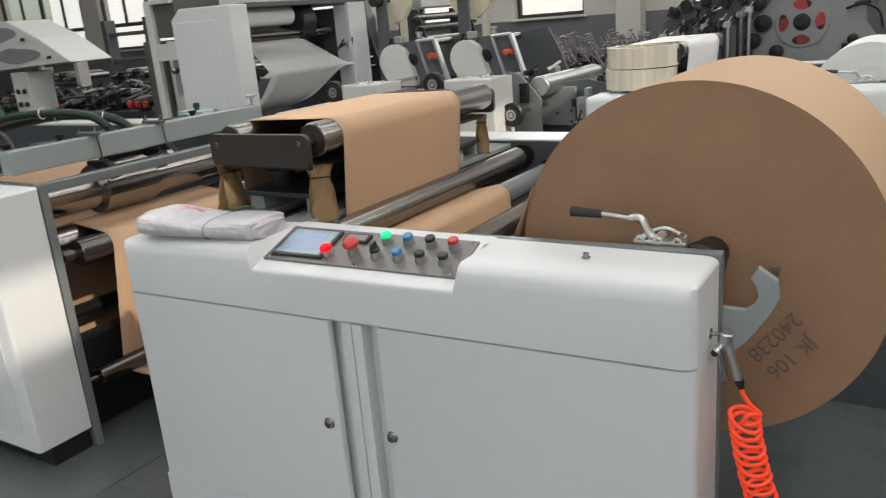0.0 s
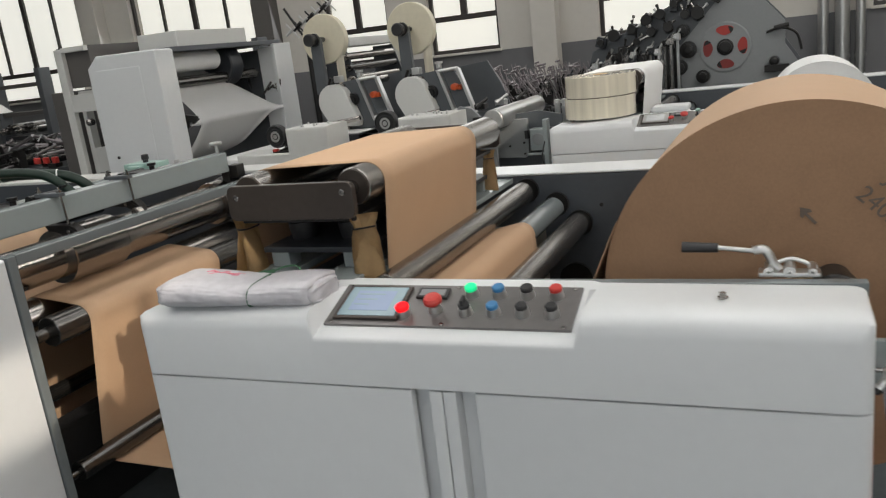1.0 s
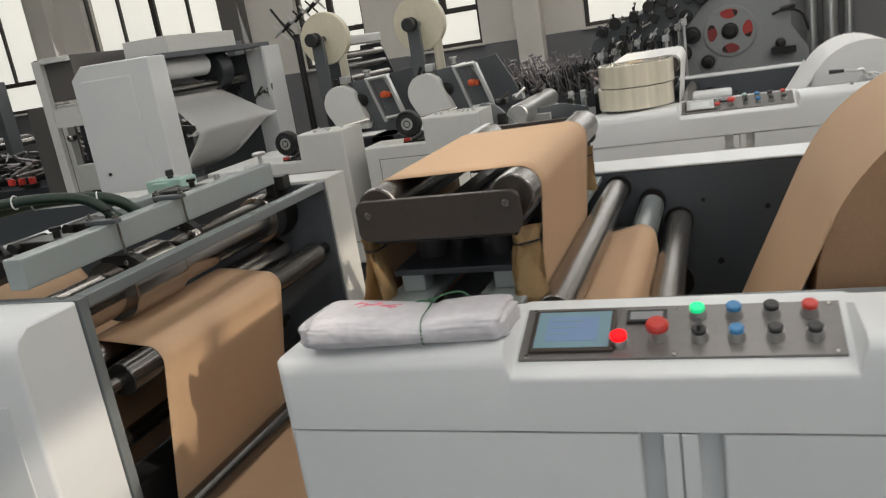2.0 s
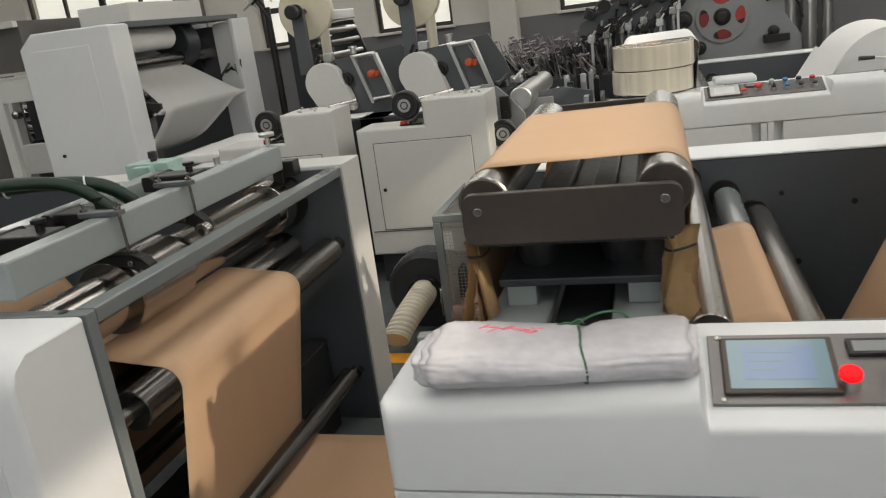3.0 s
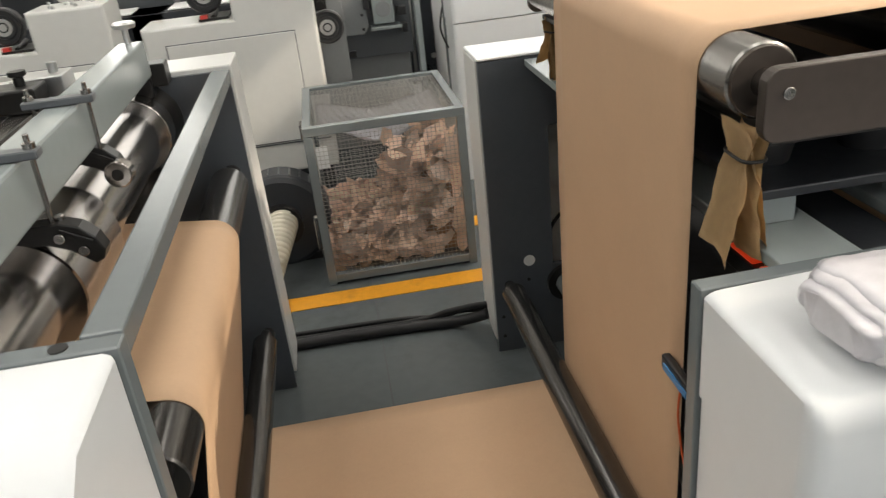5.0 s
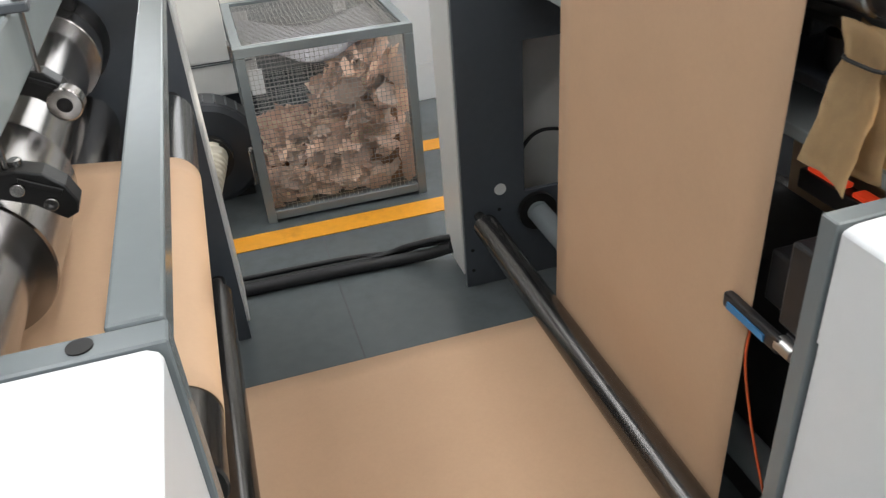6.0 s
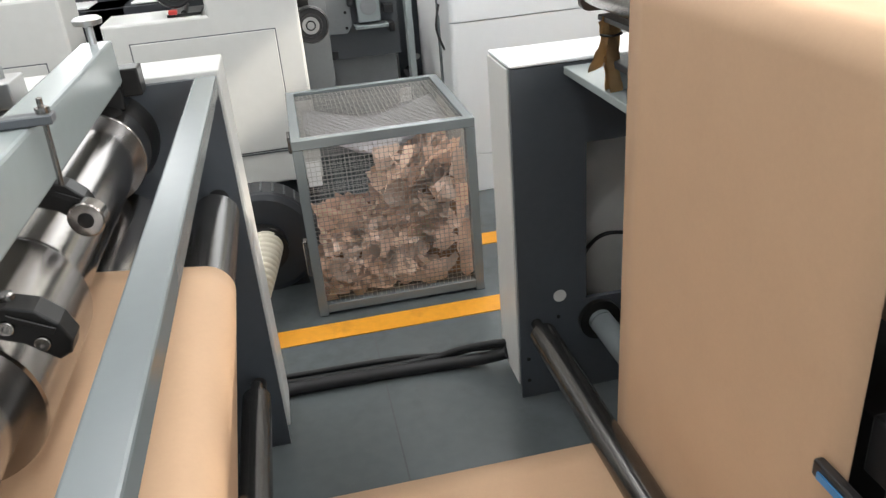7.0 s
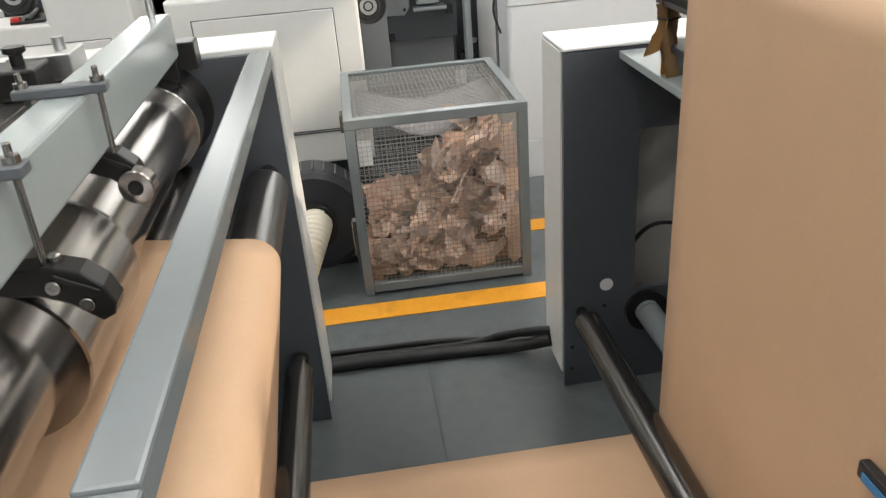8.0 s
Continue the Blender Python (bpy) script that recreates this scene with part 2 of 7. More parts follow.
def pipe(bm, points, r, seg=10):
    points = [Vector(p) for p in points]
    rings, up = [], None
    for k, p in enumerate(points):
        way = (points[min(k + 1, len(points) - 1)] - points[max(k - 1, 0)]).normalized()
        if up is None:
            up = way.orthogonal().normalized()
        up = (up - way * up.dot(way)).normalized()
        side = way.cross(up)
        rings.append([bm.verts.new(p + r * (math.cos(a) * up + math.sin(a) * side)) for a in [2 * math.pi * j / seg for j in range(seg)]])
    for a, b in zip(rings, rings[1:]):
        for j in range(seg):
            f = bm.faces.new((a[j], a[(j + 1) % seg], b[(j + 1) % seg], b[j]))
            f.smooth = True
    bm.faces.new(list(reversed(rings[0])))
    bm.faces.new(rings[-1])
    return bm


def curve_points(ctrl, n=8):
    """A smooth line through the control points."""
    c = [Vector(p) for p in ctrl]
    out = []
    for k in range(len(c) - 1):
        p0, p1, p2, p3 = c[max(k - 1, 0)], c[k], c[k + 1], c[min(k + 2, len(c) - 1)]
        for j in range(n):
            t = j / n
            out.append(0.5 * ((2 * p1) + (p2 - p0) * t + (2 * p0 - 5 * p1 + 4 * p2 - p3) * t * t + (3 * p1 - p0 - 3 * p2 + p3) * t ** 3))
    return out + [c[-1]]


def prism(bm, outline, plane, a, b, bevel=0.0):
    """An outline in the plane xz, xy or yz, from a to b along the third axis."""
    def at(u, v, w):
        return {"xz": (u, w, v), "xy": (u, v, w), "yz": (w, u, v)}[plane]
    lo = [bm.verts.new(at(u, v, a)) for u, v in outline]
    hi = [bm.verts.new(at(u, v, b)) for u, v in outline]
    n = len(outline)
    made = [bm.faces.new(lo), bm.faces.new(list(reversed(hi)))]
    for k in range(n):
        made.append(bm.faces.new((lo[k], hi[k], hi[(k + 1) % n], lo[(k + 1) % n])))
    bmesh.ops.recalc_face_normals(bm, faces=made)
    if bevel:
        es = list({e for f in made[:2] for e in f.edges})
        bmesh.ops.bevel(bm, geom=es, offset=bevel, segments=2, profile=0.5, affect="EDGES")
    return bm


def rounded(x0, x1, z0, z1, r, n=5):
    pts = []
    for cx, cz, a0 in ((x1 - r, z1 - r, 0), (x0 + r, z1 - r, 90), (x0 + r, z0 + r, 180), (x1 - r, z0 + r, 270)):
        for k in range(n + 1):
            a = radians(a0 + 90 * k / n)
            pts.append((cx + r * math.cos(a), cz + r * math.sin(a)))
    return pts


def thing(name, x, y, z, label, category, group="", kind=""):
    ob = new(name)
    ob.location = (x, y, z)
    ob.empty_display_size = 0.1
    return tagged(ob, label, category, group, kind)


ORIGIN = {}


def part(name, bm, mat, parent, label="", smooth=False):
    """One mesh under a thing or a part; bm is in the world's space."""
    me = bpy.data.meshes.new(name)
    base = ORIGIN.get(parent.name, parent.location.copy()) if parent else Vector()
    bmesh.ops.translate(bm, verts=bm.verts, vec=-base)
    bm.to_mesh(me)
    bm.free()
    for m in (mat if isinstance(mat, (list, tuple)) else [mat]):
        me.materials.append(m)
    ob = new(name, me)
    ob.parent = parent
    if parent:
        ORIGIN[ob.name] = base.copy()
    return tagged(ob, label)


def solo(name, bm, mat, label, category, group="", kind=""):
    """A thing of one mesh, with its origin at its base's middle."""
    lo = Vector([min(v.co[k] for v in bm.verts) for k in range(3)])
    hi = Vector([max(v.co[k] for v in bm.verts) for k in range(3)])
    base = Vector(((lo.x + hi.x) / 2, (lo.y + hi.y) / 2, lo.z))
    bmesh.ops.translate(bm, verts=bm.verts, vec=-base)
    me = bpy.data.meshes.new(name)
    bm.to_mesh(me)
    bm.free()
    for m in (mat if isinstance(mat, (list, tuple)) else [mat]):
        me.materials.append(m)
    ob = new(name, me)
    ob.location = base
    return tagged(ob, label, category, group, kind)


def BM():
    return bmesh.new()


def turning(name, bm, mat, parent, centre, label=""):
    """A part with its own axis at centre; bm is built round the origin."""
    me = bpy.data.meshes.new(name)
    bm.to_mesh(me)
    bm.free()
    me.materials.append(mat)
    ob = new(name, me)
    ob.parent = parent
    ob.location = Vector(centre) - parent.location
    return tagged(ob, label)


SPINNING = []


def roller(name, parent, x, z, y0, y1, r, mat, journal=0.0, label="", spin=0.0):
    """A roller along y. spin: its turn in degrees a second, seen from the operator's side."""
    mid, half = (y0 + y1) / 2, (y1 - y0) / 2
    bm = BM()
    j = journal or r * 0.4
    lathe(bm, (0, -half - 0.06, 0), (0, 1, 0), [(0, j), (0.06, j), (0.06, r * 0.94), (0.063, r), (0.057 + 2 * half, r), (0.06 + 2 * half, r * 0.94), (0.06 + 2 * half, j), (0.12 + 2 * half, j)], 36)
    ob = turning(name, bm, mat, parent, (x, mid, z), label)
    if spin:
        SPINNING.append((ob, spin))
    return ob


def bolt(bm, p, way, r=0.008, h=0.006):
    p, way = Vector(p), Vector(way).normalized()
    lathe(bm, p, way, [(-0.004, r), (h * 0.8, r), (h, r * 0.85), (h, r * 0.5), (h * 0.4, r * 0.45)], 12)


# ---- the hall ----
X0, X1, Y0, Y1, ZC = -17.6, 3.4, -6.0, 10.3, 6.2


def setting(name, bm, mat, label):
    return solo(name, bm, mat, label, "building", kind="structure")


def pierced_wall(name, axis, at, thick, a0, a1, holes, mats, label, split=1.4):
    """A wall along x or y with window openings (a, b, low, high); dado below split."""
    def slab(bm, u0, u1, z0, z1):
        if u1 - u0 > 0.001 and z1 - z0 > 0.001:
            if axis == "x":
                box(bm, u0, u1, at, at + thick, z0, z1)
            else:
                box(bm, at, at + thick, u0, u1, z0, z1)
    upper, lower = BM(), BM()
    slab(lower, a0, a1, 0, split)
    u = a0
    for h0, h1, low, high in holes:
        slab(upper, u, h0, split, ZC)
        slab(upper, h0, h1, split, low)
        slab(upper, h0, h1, high, ZC)
        u = h1
    slab(upper, u, a1, split, ZC)
    wall = setting(name, upper, mats[0], label)
    dado = setting(name + "_dado", lower, mats[1], "grey painted lower band of the hall wall")
    return wall, dado


def window(index, axis, at, h, panes, transom):
    a0, a1, low, high = h
    w = thing("window_%d" % index, 0, 0, 0, "dark metal framed factory window, overexposed daylight behind", "window", kind="structure")
    w.location = ((a0 + a1) / 2, at, low) if axis == "x" else (at, (a0 + a1) / 2, low)

    def bar(name, u0, u1, z0, z1, d=0.05):
        bm = BM()
        if axis == "x":
            box(bm, u0, u1, at + 0.08, at + 0.08 + d, z0, z1, 0.004, 1)
        else:
            box(bm, at + 0.08, at + 0.08 + d, u0, u1, z0, z1, 0.004, 1)
        part(name, bm, FRAME, w)
    f = 0.05
    for u0, u1, z0, z1 in ((a0, a1, low, low + f), (a0, a1, high - f, high), (a0, a0 + f, low + f, high - f), (a1 - f, a1, low + f, high - f)):
        bar("frame_bar", u0, u1, z0, z1)
    bar("transom", a0 + f, a1 - f, transom, transom + 0.07, 0.06)
    for k in range(1, panes):
        u = a0 + (a1 - a0) * k / panes
        t = 0.045 if k * 2 == panes else 0.022
        bar("mullion", u - t, u + t, transom + 0.07, high - f)
    bm = BM()
    if axis == "x":
        box(bm, a0 + f, a1 - f, at + 0.10, at + 0.106, low + f, high - f)
    else:
        box(bm, at + 0.10, at + 0.106, a0 + f, a1 - f, low + f, high - f)
    g = part("pane", bm, GLASS, w)
    g.visible_shadow = False
    bm = BM()
    if axis == "x":
        box(bm, a0 - 0.03, a1 + 0.03, at - 0.05, at + 0.08, low - 0.03, low + 0.002, 0.004, 1)
        part("sill", bm, WALL, w)


def hall():
    bm = BM()
    bmesh.ops.create_grid(bm, x_segments=44, y_segments=34, size=0.5)
    for v in bm.verts:
        v.co = Vector(((X0 + X1) / 2 + v.co.x * (X1 - X0 + 0.4), (Y0 + Y1) / 2 + v.co.y * (Y1 - Y0 + 0.4), 0))
    setting("floor", bm, FLOOR, "grey painted concrete hall floor with scuffs")
    bm = BM()
    u = X0
    for rx, ry in ROOF_LIGHTS:
        box(bm, u, rx - 0.45, Y0, Y1, ZC, ZC + 0.1)
        box(bm, rx - 0.45, rx + 0.45, Y0, ry - 6.5, ZC, ZC + 0.1)
        box(bm, rx - 0.45, rx + 0.45, ry + 6.5, Y1, ZC, ZC + 0.1)
        u = rx + 0.45
    box(bm, u, X1, Y0, Y1, ZC, ZC + 0.1)
    setting("ceiling", bm, CEIL, "white profiled sheet ceiling of the hall")
    # glowing strips out of view, added for top light and streaks on rollers
    for rx, ry in ROOF_LIGHTS:
        bm = BM()
        box(bm, rx - 0.45, rx + 0.45, ry - 6.5, ry + 6.5, ZC + 0.12, ZC + 0.14)
        setting("added_roof_light", bm, ROOFGLOW, "unseen glowing roof strip added for soft light from above")
    north = [(-16.9, -14.15, 1.42, 3.9), (-13.6, -11.0, 1.42, 3.9), (-9.9, -7.5, 1.42, 3.9), (-6.35, -5.36, 1.42, 3.9), (-4.75, -3.76, 1.42, 3.9), (-2.45, -1.45, 1.42, 3.9), (0.55, 2.6, 1.42, 3.9)]
    pierced_wall("wall_north", "x", Y1, 0.25, X0, X1, north, (WALL, DADO), "cream plastered hall wall between tall windows")
    for k, h in enumerate(north):
        window(k + 1, "x", Y1, h, 4 if h[1] - h[0] > 2 else 2, 1.84)
    south = [(-8.0, -5.2, 1.2, 4.2), (-4.2, -1.4, 1.2, 4.2), (-0.4, 2.4, 1.2, 4.2)]
    pierced_wall("wall_south", "x", Y0 - 0.25, 0.25, X0, X1, south, (WALL, DADO), "cream plastered hall wall with windows to the sun", 1.2)
    for k, h in enumerate(south):
        window(k + 11, "x", Y0 - 0.2, h, 4, 1.8)
    # unseen openings, high and narrow so the sun falls only in bands
    east = [(-4.9, -2.1, 4.45, 4.98), (-1.3, 2.35, 4.45, 4.98), (2.95, 5.7, 4.45, 4.98), (6.7, 9.5, 4.45, 4.98)]
    pierced_wall("wall_east", "y", X1, 0.25, Y0, Y1, east, (WALL, DADO), "unseen cream hall wall, its high openings sized to shape the sun", 1.2)
    for k, h in enumerate(east):
        window(k + 21, "y", X1, h, 4, 4.50)
    pierced_wall("wall_west", "y", X0 - 0.25, 0.25, Y0, Y1, [], (WALL, DADO), "cream plastered hall wall")
    for cx in (-7.25, -10.55, -3.1):
        bm = BM()
        box(bm, cx - 0.16, cx + 0.16, Y1 - 0.22, Y1 - 0.002, 0.002, ZC - 0.002, 0.01)
        setting("column", bm, WARMGREY if cx == -7.25 else WALL, "steel column against the hall wall")
    bm = BM()
    box(bm, X0 - 2, X1 + 2, Y1 + 3.0, Y1 + 3.05, -0.5, 9)
    ob = setting("backdrop", bm, OUTSIDE, "hazy bright daylight outside the windows")
    # pipes down the far wall
    for px, r in ((0.05, 0.055), (0.24, 0.075), (0.42, 0.05)):
        bm = BM()
        tube(bm, (px, Y1 - 0.14, 0.005), (px, Y1 - 0.14, ZC - 0.01), r, seg=18)
        for z in (0.9, 1.9, 2.9, 4.2):
            tube(bm, (px, Y1 - 0.14, z), (px, Y1 - 0.14, z + 0.04), r + 0.008, seg=18)
        setting("downpipe", bm, ALU, "bright steel pipe running down the hall wall")
    # yellow aisle line and floor joints
    for y, x0, x1 in ((3.84, -4.4, 0.8),):
        bm = BM()
        n = 24
        for k in range(n):
            box(bm, x0 + (x1 - x0) * k / n, x0 + (x1 - x0) * (k + 1) / n, y - 0.053, y + 0.053, 0.0005, 0.003)
        setting("aisle_line", bm, YELLOW, "worn yellow marking tape on the floor")
    for y, x0, x1 in ((3.84, 1.2, 3.2), (4.38, -1.78, 0.8)):
        bm = BM()
        box(bm, x0, x1, y - 0.053, y + 0.053, 0.0005, 0.003)
        setting("aisle_line", bm, YELLOW, "worn yellow marking tape on the floor")
    bm = BM()
    for x in (-8.25, -5.25, -2.245, 0.75):
        box(bm, x - 0.0025, x + 0.0025, Y0 + 0.01, Y1 - 0.01, 0.0002, 0.0012)
    for y in (-2.6, 0.4, 6.4):
        box(bm, X0 + 0.01, X1 - 0.01, y - 0.0025, y + 0.0025, 0.0014, 0.0022)
    setting("floor_joint", bm, CRACK, "thin dark joints in the concrete floor")


hall()


# ---- near line: control cabinet of the unwinder ----
def loft(bm, stations):
    rings = [[bm.verts.new(p) for p in s] for s in stations]
    n = len(rings[0])
    for a, b in zip(rings, rings[1:]):
        for k in range(n):
            bm.faces.new((a[k], b[k], b[(k + 1) % n], a[(k + 1) % n])).smooth = True
    bm.faces.new(rings[0])
    bm.faces.new(list(reversed(rings[-1])))
    bmesh.ops.recalc_face_normals(bm, faces=bm.faces)
    for ed in bm.edges:
        if ed.calc_face_angle(0) > 0.75:
            ed.smooth = False
    return bm


CX0, CX1, CY0, CY1 = -1.842, -0.175, 1.62, 1.875
SLOPE = math.atan2(0.053, 0.158)
SKEW = 0.05


def skew_y(x, y):
    """The cabinet's front runs a little askew to its back: deeper at one end."""
    return y + SKEW * (x - CX0) / (CX1 - CX0) * min(1.0, max(0.0, (1.871 - y) / (1.871 - CY0)))


def skewed(bm):
    for v in bm.verts:
        v.co.y = skew_y(v.co.x, v.co.y)
    return bm


def on_slope(u, v, w=0.0):
    y = 1.657 + v * math.cos(SLOPE)
    return Vector((u, skew_y(u, y) - w * math.sin(SLOPE), 0.945 + v * math.sin(SLOPE) + w * math.cos(SLOPE)))


def slope_box(bm, u0, u1, v0, v1, w0, w1, bevel=0.0):
    r = bmesh.ops.create_cube(bm, size=1.0)
    vs = r["verts"]
    for v in vs:
        v.co = on_slope((u0 + u1) / 2 + v.co.x * (u1 - u0), (v0 + v1) / 2 + v.co.y * (v1 - v0), (w0 + w1) / 2 + v.co.z * (w1 - w0))
    if bevel:
        bmesh.ops.bevel(bm, geom=list({e for v in vs for e in v.link_edges}), offset=bevel, segments=2, profile=0.5, affect="EDGES")
    return bm


def control_cabinet(lit=True, label="white enamelled control cabinet with two doors and a sloping button panel"):
    c = thing("control_cabinet", -1.0, 1.76, 0.0, label, "cabinet")
    back = 1.871
    full = [(back, 0.816), (CY0, 0.816), (CY0, 0.952), (CY0 + 0.004, 0.973), (CY0 + 0.014, 0.989), (CY0 + 0.032, 0.998), (1.74, 1.0), (1.815, 1.0), (back, 1.0)]
    cut = [(back, 0.816), (CY0, 0.816), (CY0, 0.918), (CY0 + 0.001, 0.925), (CY0 + 0.004, 0.930), (CY0 + 0.010, 0.9325), (1.74, 0.9700), (1.815, 0.9955), (back, 1.0)]

    def inset(p, d):
        return [(max(CY0 + d, y), min(1.0 - d * 0.45, z)) for y, z in p]
    st = []
    ends0 = [(CX0 + 0.024 * (1 - math.cos(radians(a))), inset(full, 0.024 * (1 - math.sin(radians(a))))) for a in (0, 22, 45, 67)]
    ends1 = [(CX1 - 0.032 * (1 - math.cos(radians(a))), inset(full, 0.032 * (1 - math.sin(radians(a))))) for a in (72, 54, 36, 18, 0)]
    for x, p in ends0 + [(CX0 + 0.024, full), (-1.338, full), (-1.326, cut), (-0.716, cut), (-0.702, full), (CX1 - 0.032, full)] + ends1:
        low = 0.022 - 0.018 * (x - CX0) / 0.5 if x < -1.33 else 0.004 if p is not cut else 0.0
        st.append([(x, y, z - low * (z - 0.816) / 0.184) for y, z in p])
    bm = loft(BM(), st)
    part("hood", skewed(bm), WHITE, c)
    bm = prism(BM(), [(CX0 + 0.004, CY0 + 0.045), (CX1 - 0.03, CY0 + 0.045), (CX1 - 0.03, CY0 + 0.047), (CX1, CY0 + 0.047), (CX1, back), (CX0 + 0.004, back)], "xy", 0.19, 0.813)
    part("body", skewed(bm), WHITE, c)
    bm = BM()
    box(bm, CX0 + 0.002, CX1 - 0.03, CY0 + 0.001, back, 0.0, 0.188, 0.004)
    part("plinth", skewed(bm), WHITE, c)
    arc = [(CX1 - 0.032 + 0.032 * math.cos(radians(a)), CY0 + 0.032 - 0.032 * math.sin(radians(a))) for a in (90, 72, 54, 36, 18, 0)]
    left = [(CX0 + 0.024 - 0.024 * math.cos(radians(a)), CY0 + 0.024 - 0.024 * math.sin(radians(a))) for a in (0, 22, 45, 67, 90)]
    for outline, kx in ((left + [(-1.100, CY0), (-1.094, CY0 + 0.003), (-1.091, CY0 + 0.010), (-1.091, CY0 + 0.021), (CX0 + 0.004, CY0 + 0.021)], -1.127),
                        ([(-0.943, CY0 + 0.021), (-0.943, CY0 + 0.010), (-0.940, CY0 + 0.003), (-0.934, CY0)] + arc + [(CX1, CY0 + 0.046), (CX1 - 0.029, CY0 + 0.046), (CX1 - 0.029, CY0 + 0.021)], -0.925)):
        bm = prism(BM(), outline, "xy", 0.1915, 0.8110)
        for f in bm.faces:
            f.smooth = True
        for ed in bm.edges:
            if ed.calc_face_angle(0) > 0.6:
                ed.smooth = False
        d = part("door", skewed(bm), WHITE, c)
        bm = BM()
        lathe(bm, (kx, CY0 - 0.012, 0.512), (0, 1, 0), [(0, 0.006), (0.002, 0.011), (0.009, 0.0125), (0.011, 0.016), (0.013, 0.016)], 18)
        box(bm, kx - 0.0015, kx + 0.0015, CY0 - 0.0135, CY0 - 0.011, 0.506, 0.518)
        part("lock", skewed(bm), STEEL, d, "small round steel lock")
    for x0, x1 in ((-1.050, -1.0195), (-1.0165, -0.986)):
        bm = BM()
        box(bm, x0, x1, CY0 + 0.001, CY0 + 0.044, 0.1915, 0.8110, 0.0015, 1)
        part("stile", skewed(bm), WHITE, c)
    bm = BM()
    box(bm, CX0 - 0.004, CX1 + 0.004, CY1, CY1 + 0.028, 0.02, 1.005, 0.002, 1)
    for v in bm.verts:
        if v.co.z > 0.9:
            v.co.z -= 0.024 - 0.020 * (v.co.x - CX0) / (CX1 - CX0)
    part("side_plate", bm, BARGREY, c, "grey steel side plate behind the cabinet")
    # button panel
    bm = slope_box(BM(), -1.318, -0.728, 0.008, 0.166, -0.004, 0.0035, 0.001)
    pl = part("button_panel", bm, PANEL, c, "brushed grey panel plate")
    for u in (-1.302, -1.02, -0.745):
        for v in (0.016, 0.158):
            bm = BM()
            lathe(bm, on_slope(u, v, 0.003), on_slope(0, 0, 1) - on_slope(0, 0, 0), [(0, 0.005), (0.002, 0.005), (0.003, 0.0035)], 10)
            part("screw", bm, STEEL, pl)
    bm = slope_box(BM(), -1.300, -1.132, 0.024, 0.152, 0.0035, 0.011, 0.003)
    sc = part("screen", bm, BROWNBLACK, c, "touch screen with a brown-grey frame")
    bm = slope_box(BM(), -1.290, -1.142, 0.033, 0.144, 0.0105, 0.0118)
    part("display", bm, SCREEN if lit else ALU, sc, "pale blue display")
    bm = slope_box(BM(), -1.268, -1.166, 0.052, 0.128, 0.0117, 0.0124)
    part("display_field", bm, SCREENBOX if lit else WHITE, sc)
    for k in range(3):
        bm = slope_box(BM(), -1.262, -1.262 + 0.07 - 0.015 * k, 0.112 - 0.02 * k, 0.117 - 0.02 * k, 0.0123, 0.0127)
        part("text_bar", bm, SCREEN if lit else ALU, sc)
    bm = slope_box(BM(), -1.113, -1.035, 0.108, 0.146, 0.003, 0.012, 0.002)
    ct = part("counter", bm, PLASTIC, c, "small black counter window")
    bm = slope_box(BM(), -1.105, -1.043, 0.114, 0.138, 0.0115, 0.0125)
    part("counter_glass", bm, PRESSGREY, ct)

    def button(name, u, v, cap, r=0.0125, h=0.014, cone=0.0, lab=""):
        n = on_slope(0, 0, 1) - on_slope(0, 0, 0)
        bm = lathe(BM(), on_slope(u, v, 0.002), n, [(0, 0.0165), (0.004, 0.0165), (0.014, 0.0145), (0.020, 0.0145), (0.020, 0.012)], 22)
        b = part(name, bm, ALU, c, lab)
        bm = lathe(BM(), on_slope(u, v, 0.020), n, [(0, r * 0.85), (0.002, r), (h * 0.8, r), (h, r * 0.8)] if not cone else [(0, 0.011), (0.008, 0.011), (0.010, r), (0.018, r), (0.024, r * 0.8), (0.026, r * 0.4)], 22)
        part("cap", bm, cap, b)
        return b
    button("indicator_lamp", -1.122, 0.048, REDGLOW if lit else RED, 0.016, 0.012, 0, "lit red indicator lamp")
    button("emergency_stop", -1.050, 0.066, RED, 0.0215, 0.02, 1, "red mushroom emergency stop")
    for k, (cap, lab) in enumerate(((GREENGLOW if lit else MINT, "lit green push button"), (BLUE, ""), (PLASTIC, ""), (RED, ""))):
        button("push_button", -0.978 + 0.066 * k, 0.128, cap, 0.014, 0.012, 0, lab)
    for k, cap in enumerate((PLASTIC, BLUE, PLASTIC, PLASTIC)):
        b = button("push_button" if k else "selector_switch", -0.975 + 0.066 * k, 0.060, cap, 0.0135, 0.012)
        if k == 0:
            bm = slope_box(BM(), -0.979, -0.971, 0.048, 0.072, 0.03, 0.046, 0.002)
            part("pointer", bm, PLASTIC, b)
    bm = lathe(BM(), (-0.437, 1.775, 0.999), (0, 0, 1), [(0, 0.010), (0.003, 0.010), (0.004, 0.007), (0.011, 0.007), (0.012, 0.005)], 14)
    part("top_bolt", bm, STEEL, c, "brass-coloured screw standing up")
    return c


near_cabinet = control_cabinet()


# ---- near line: unwind stand (far side wall, shafts, rollers) ----
WY0, WY1 = 2.079, 2.785
ROLL = (-0.293, 0.897, 0.448)
IA, IB, IC, ID = (-1.302, 0.932, 0.045), (-1.178, 0.868, 0.043), (-1.085, 0.80, 0.045), (-1.065, 0.37, 0.04)
GR, GL = (-1.373, 1.212, 0.052), (-1.711, 1.206, 0.052)
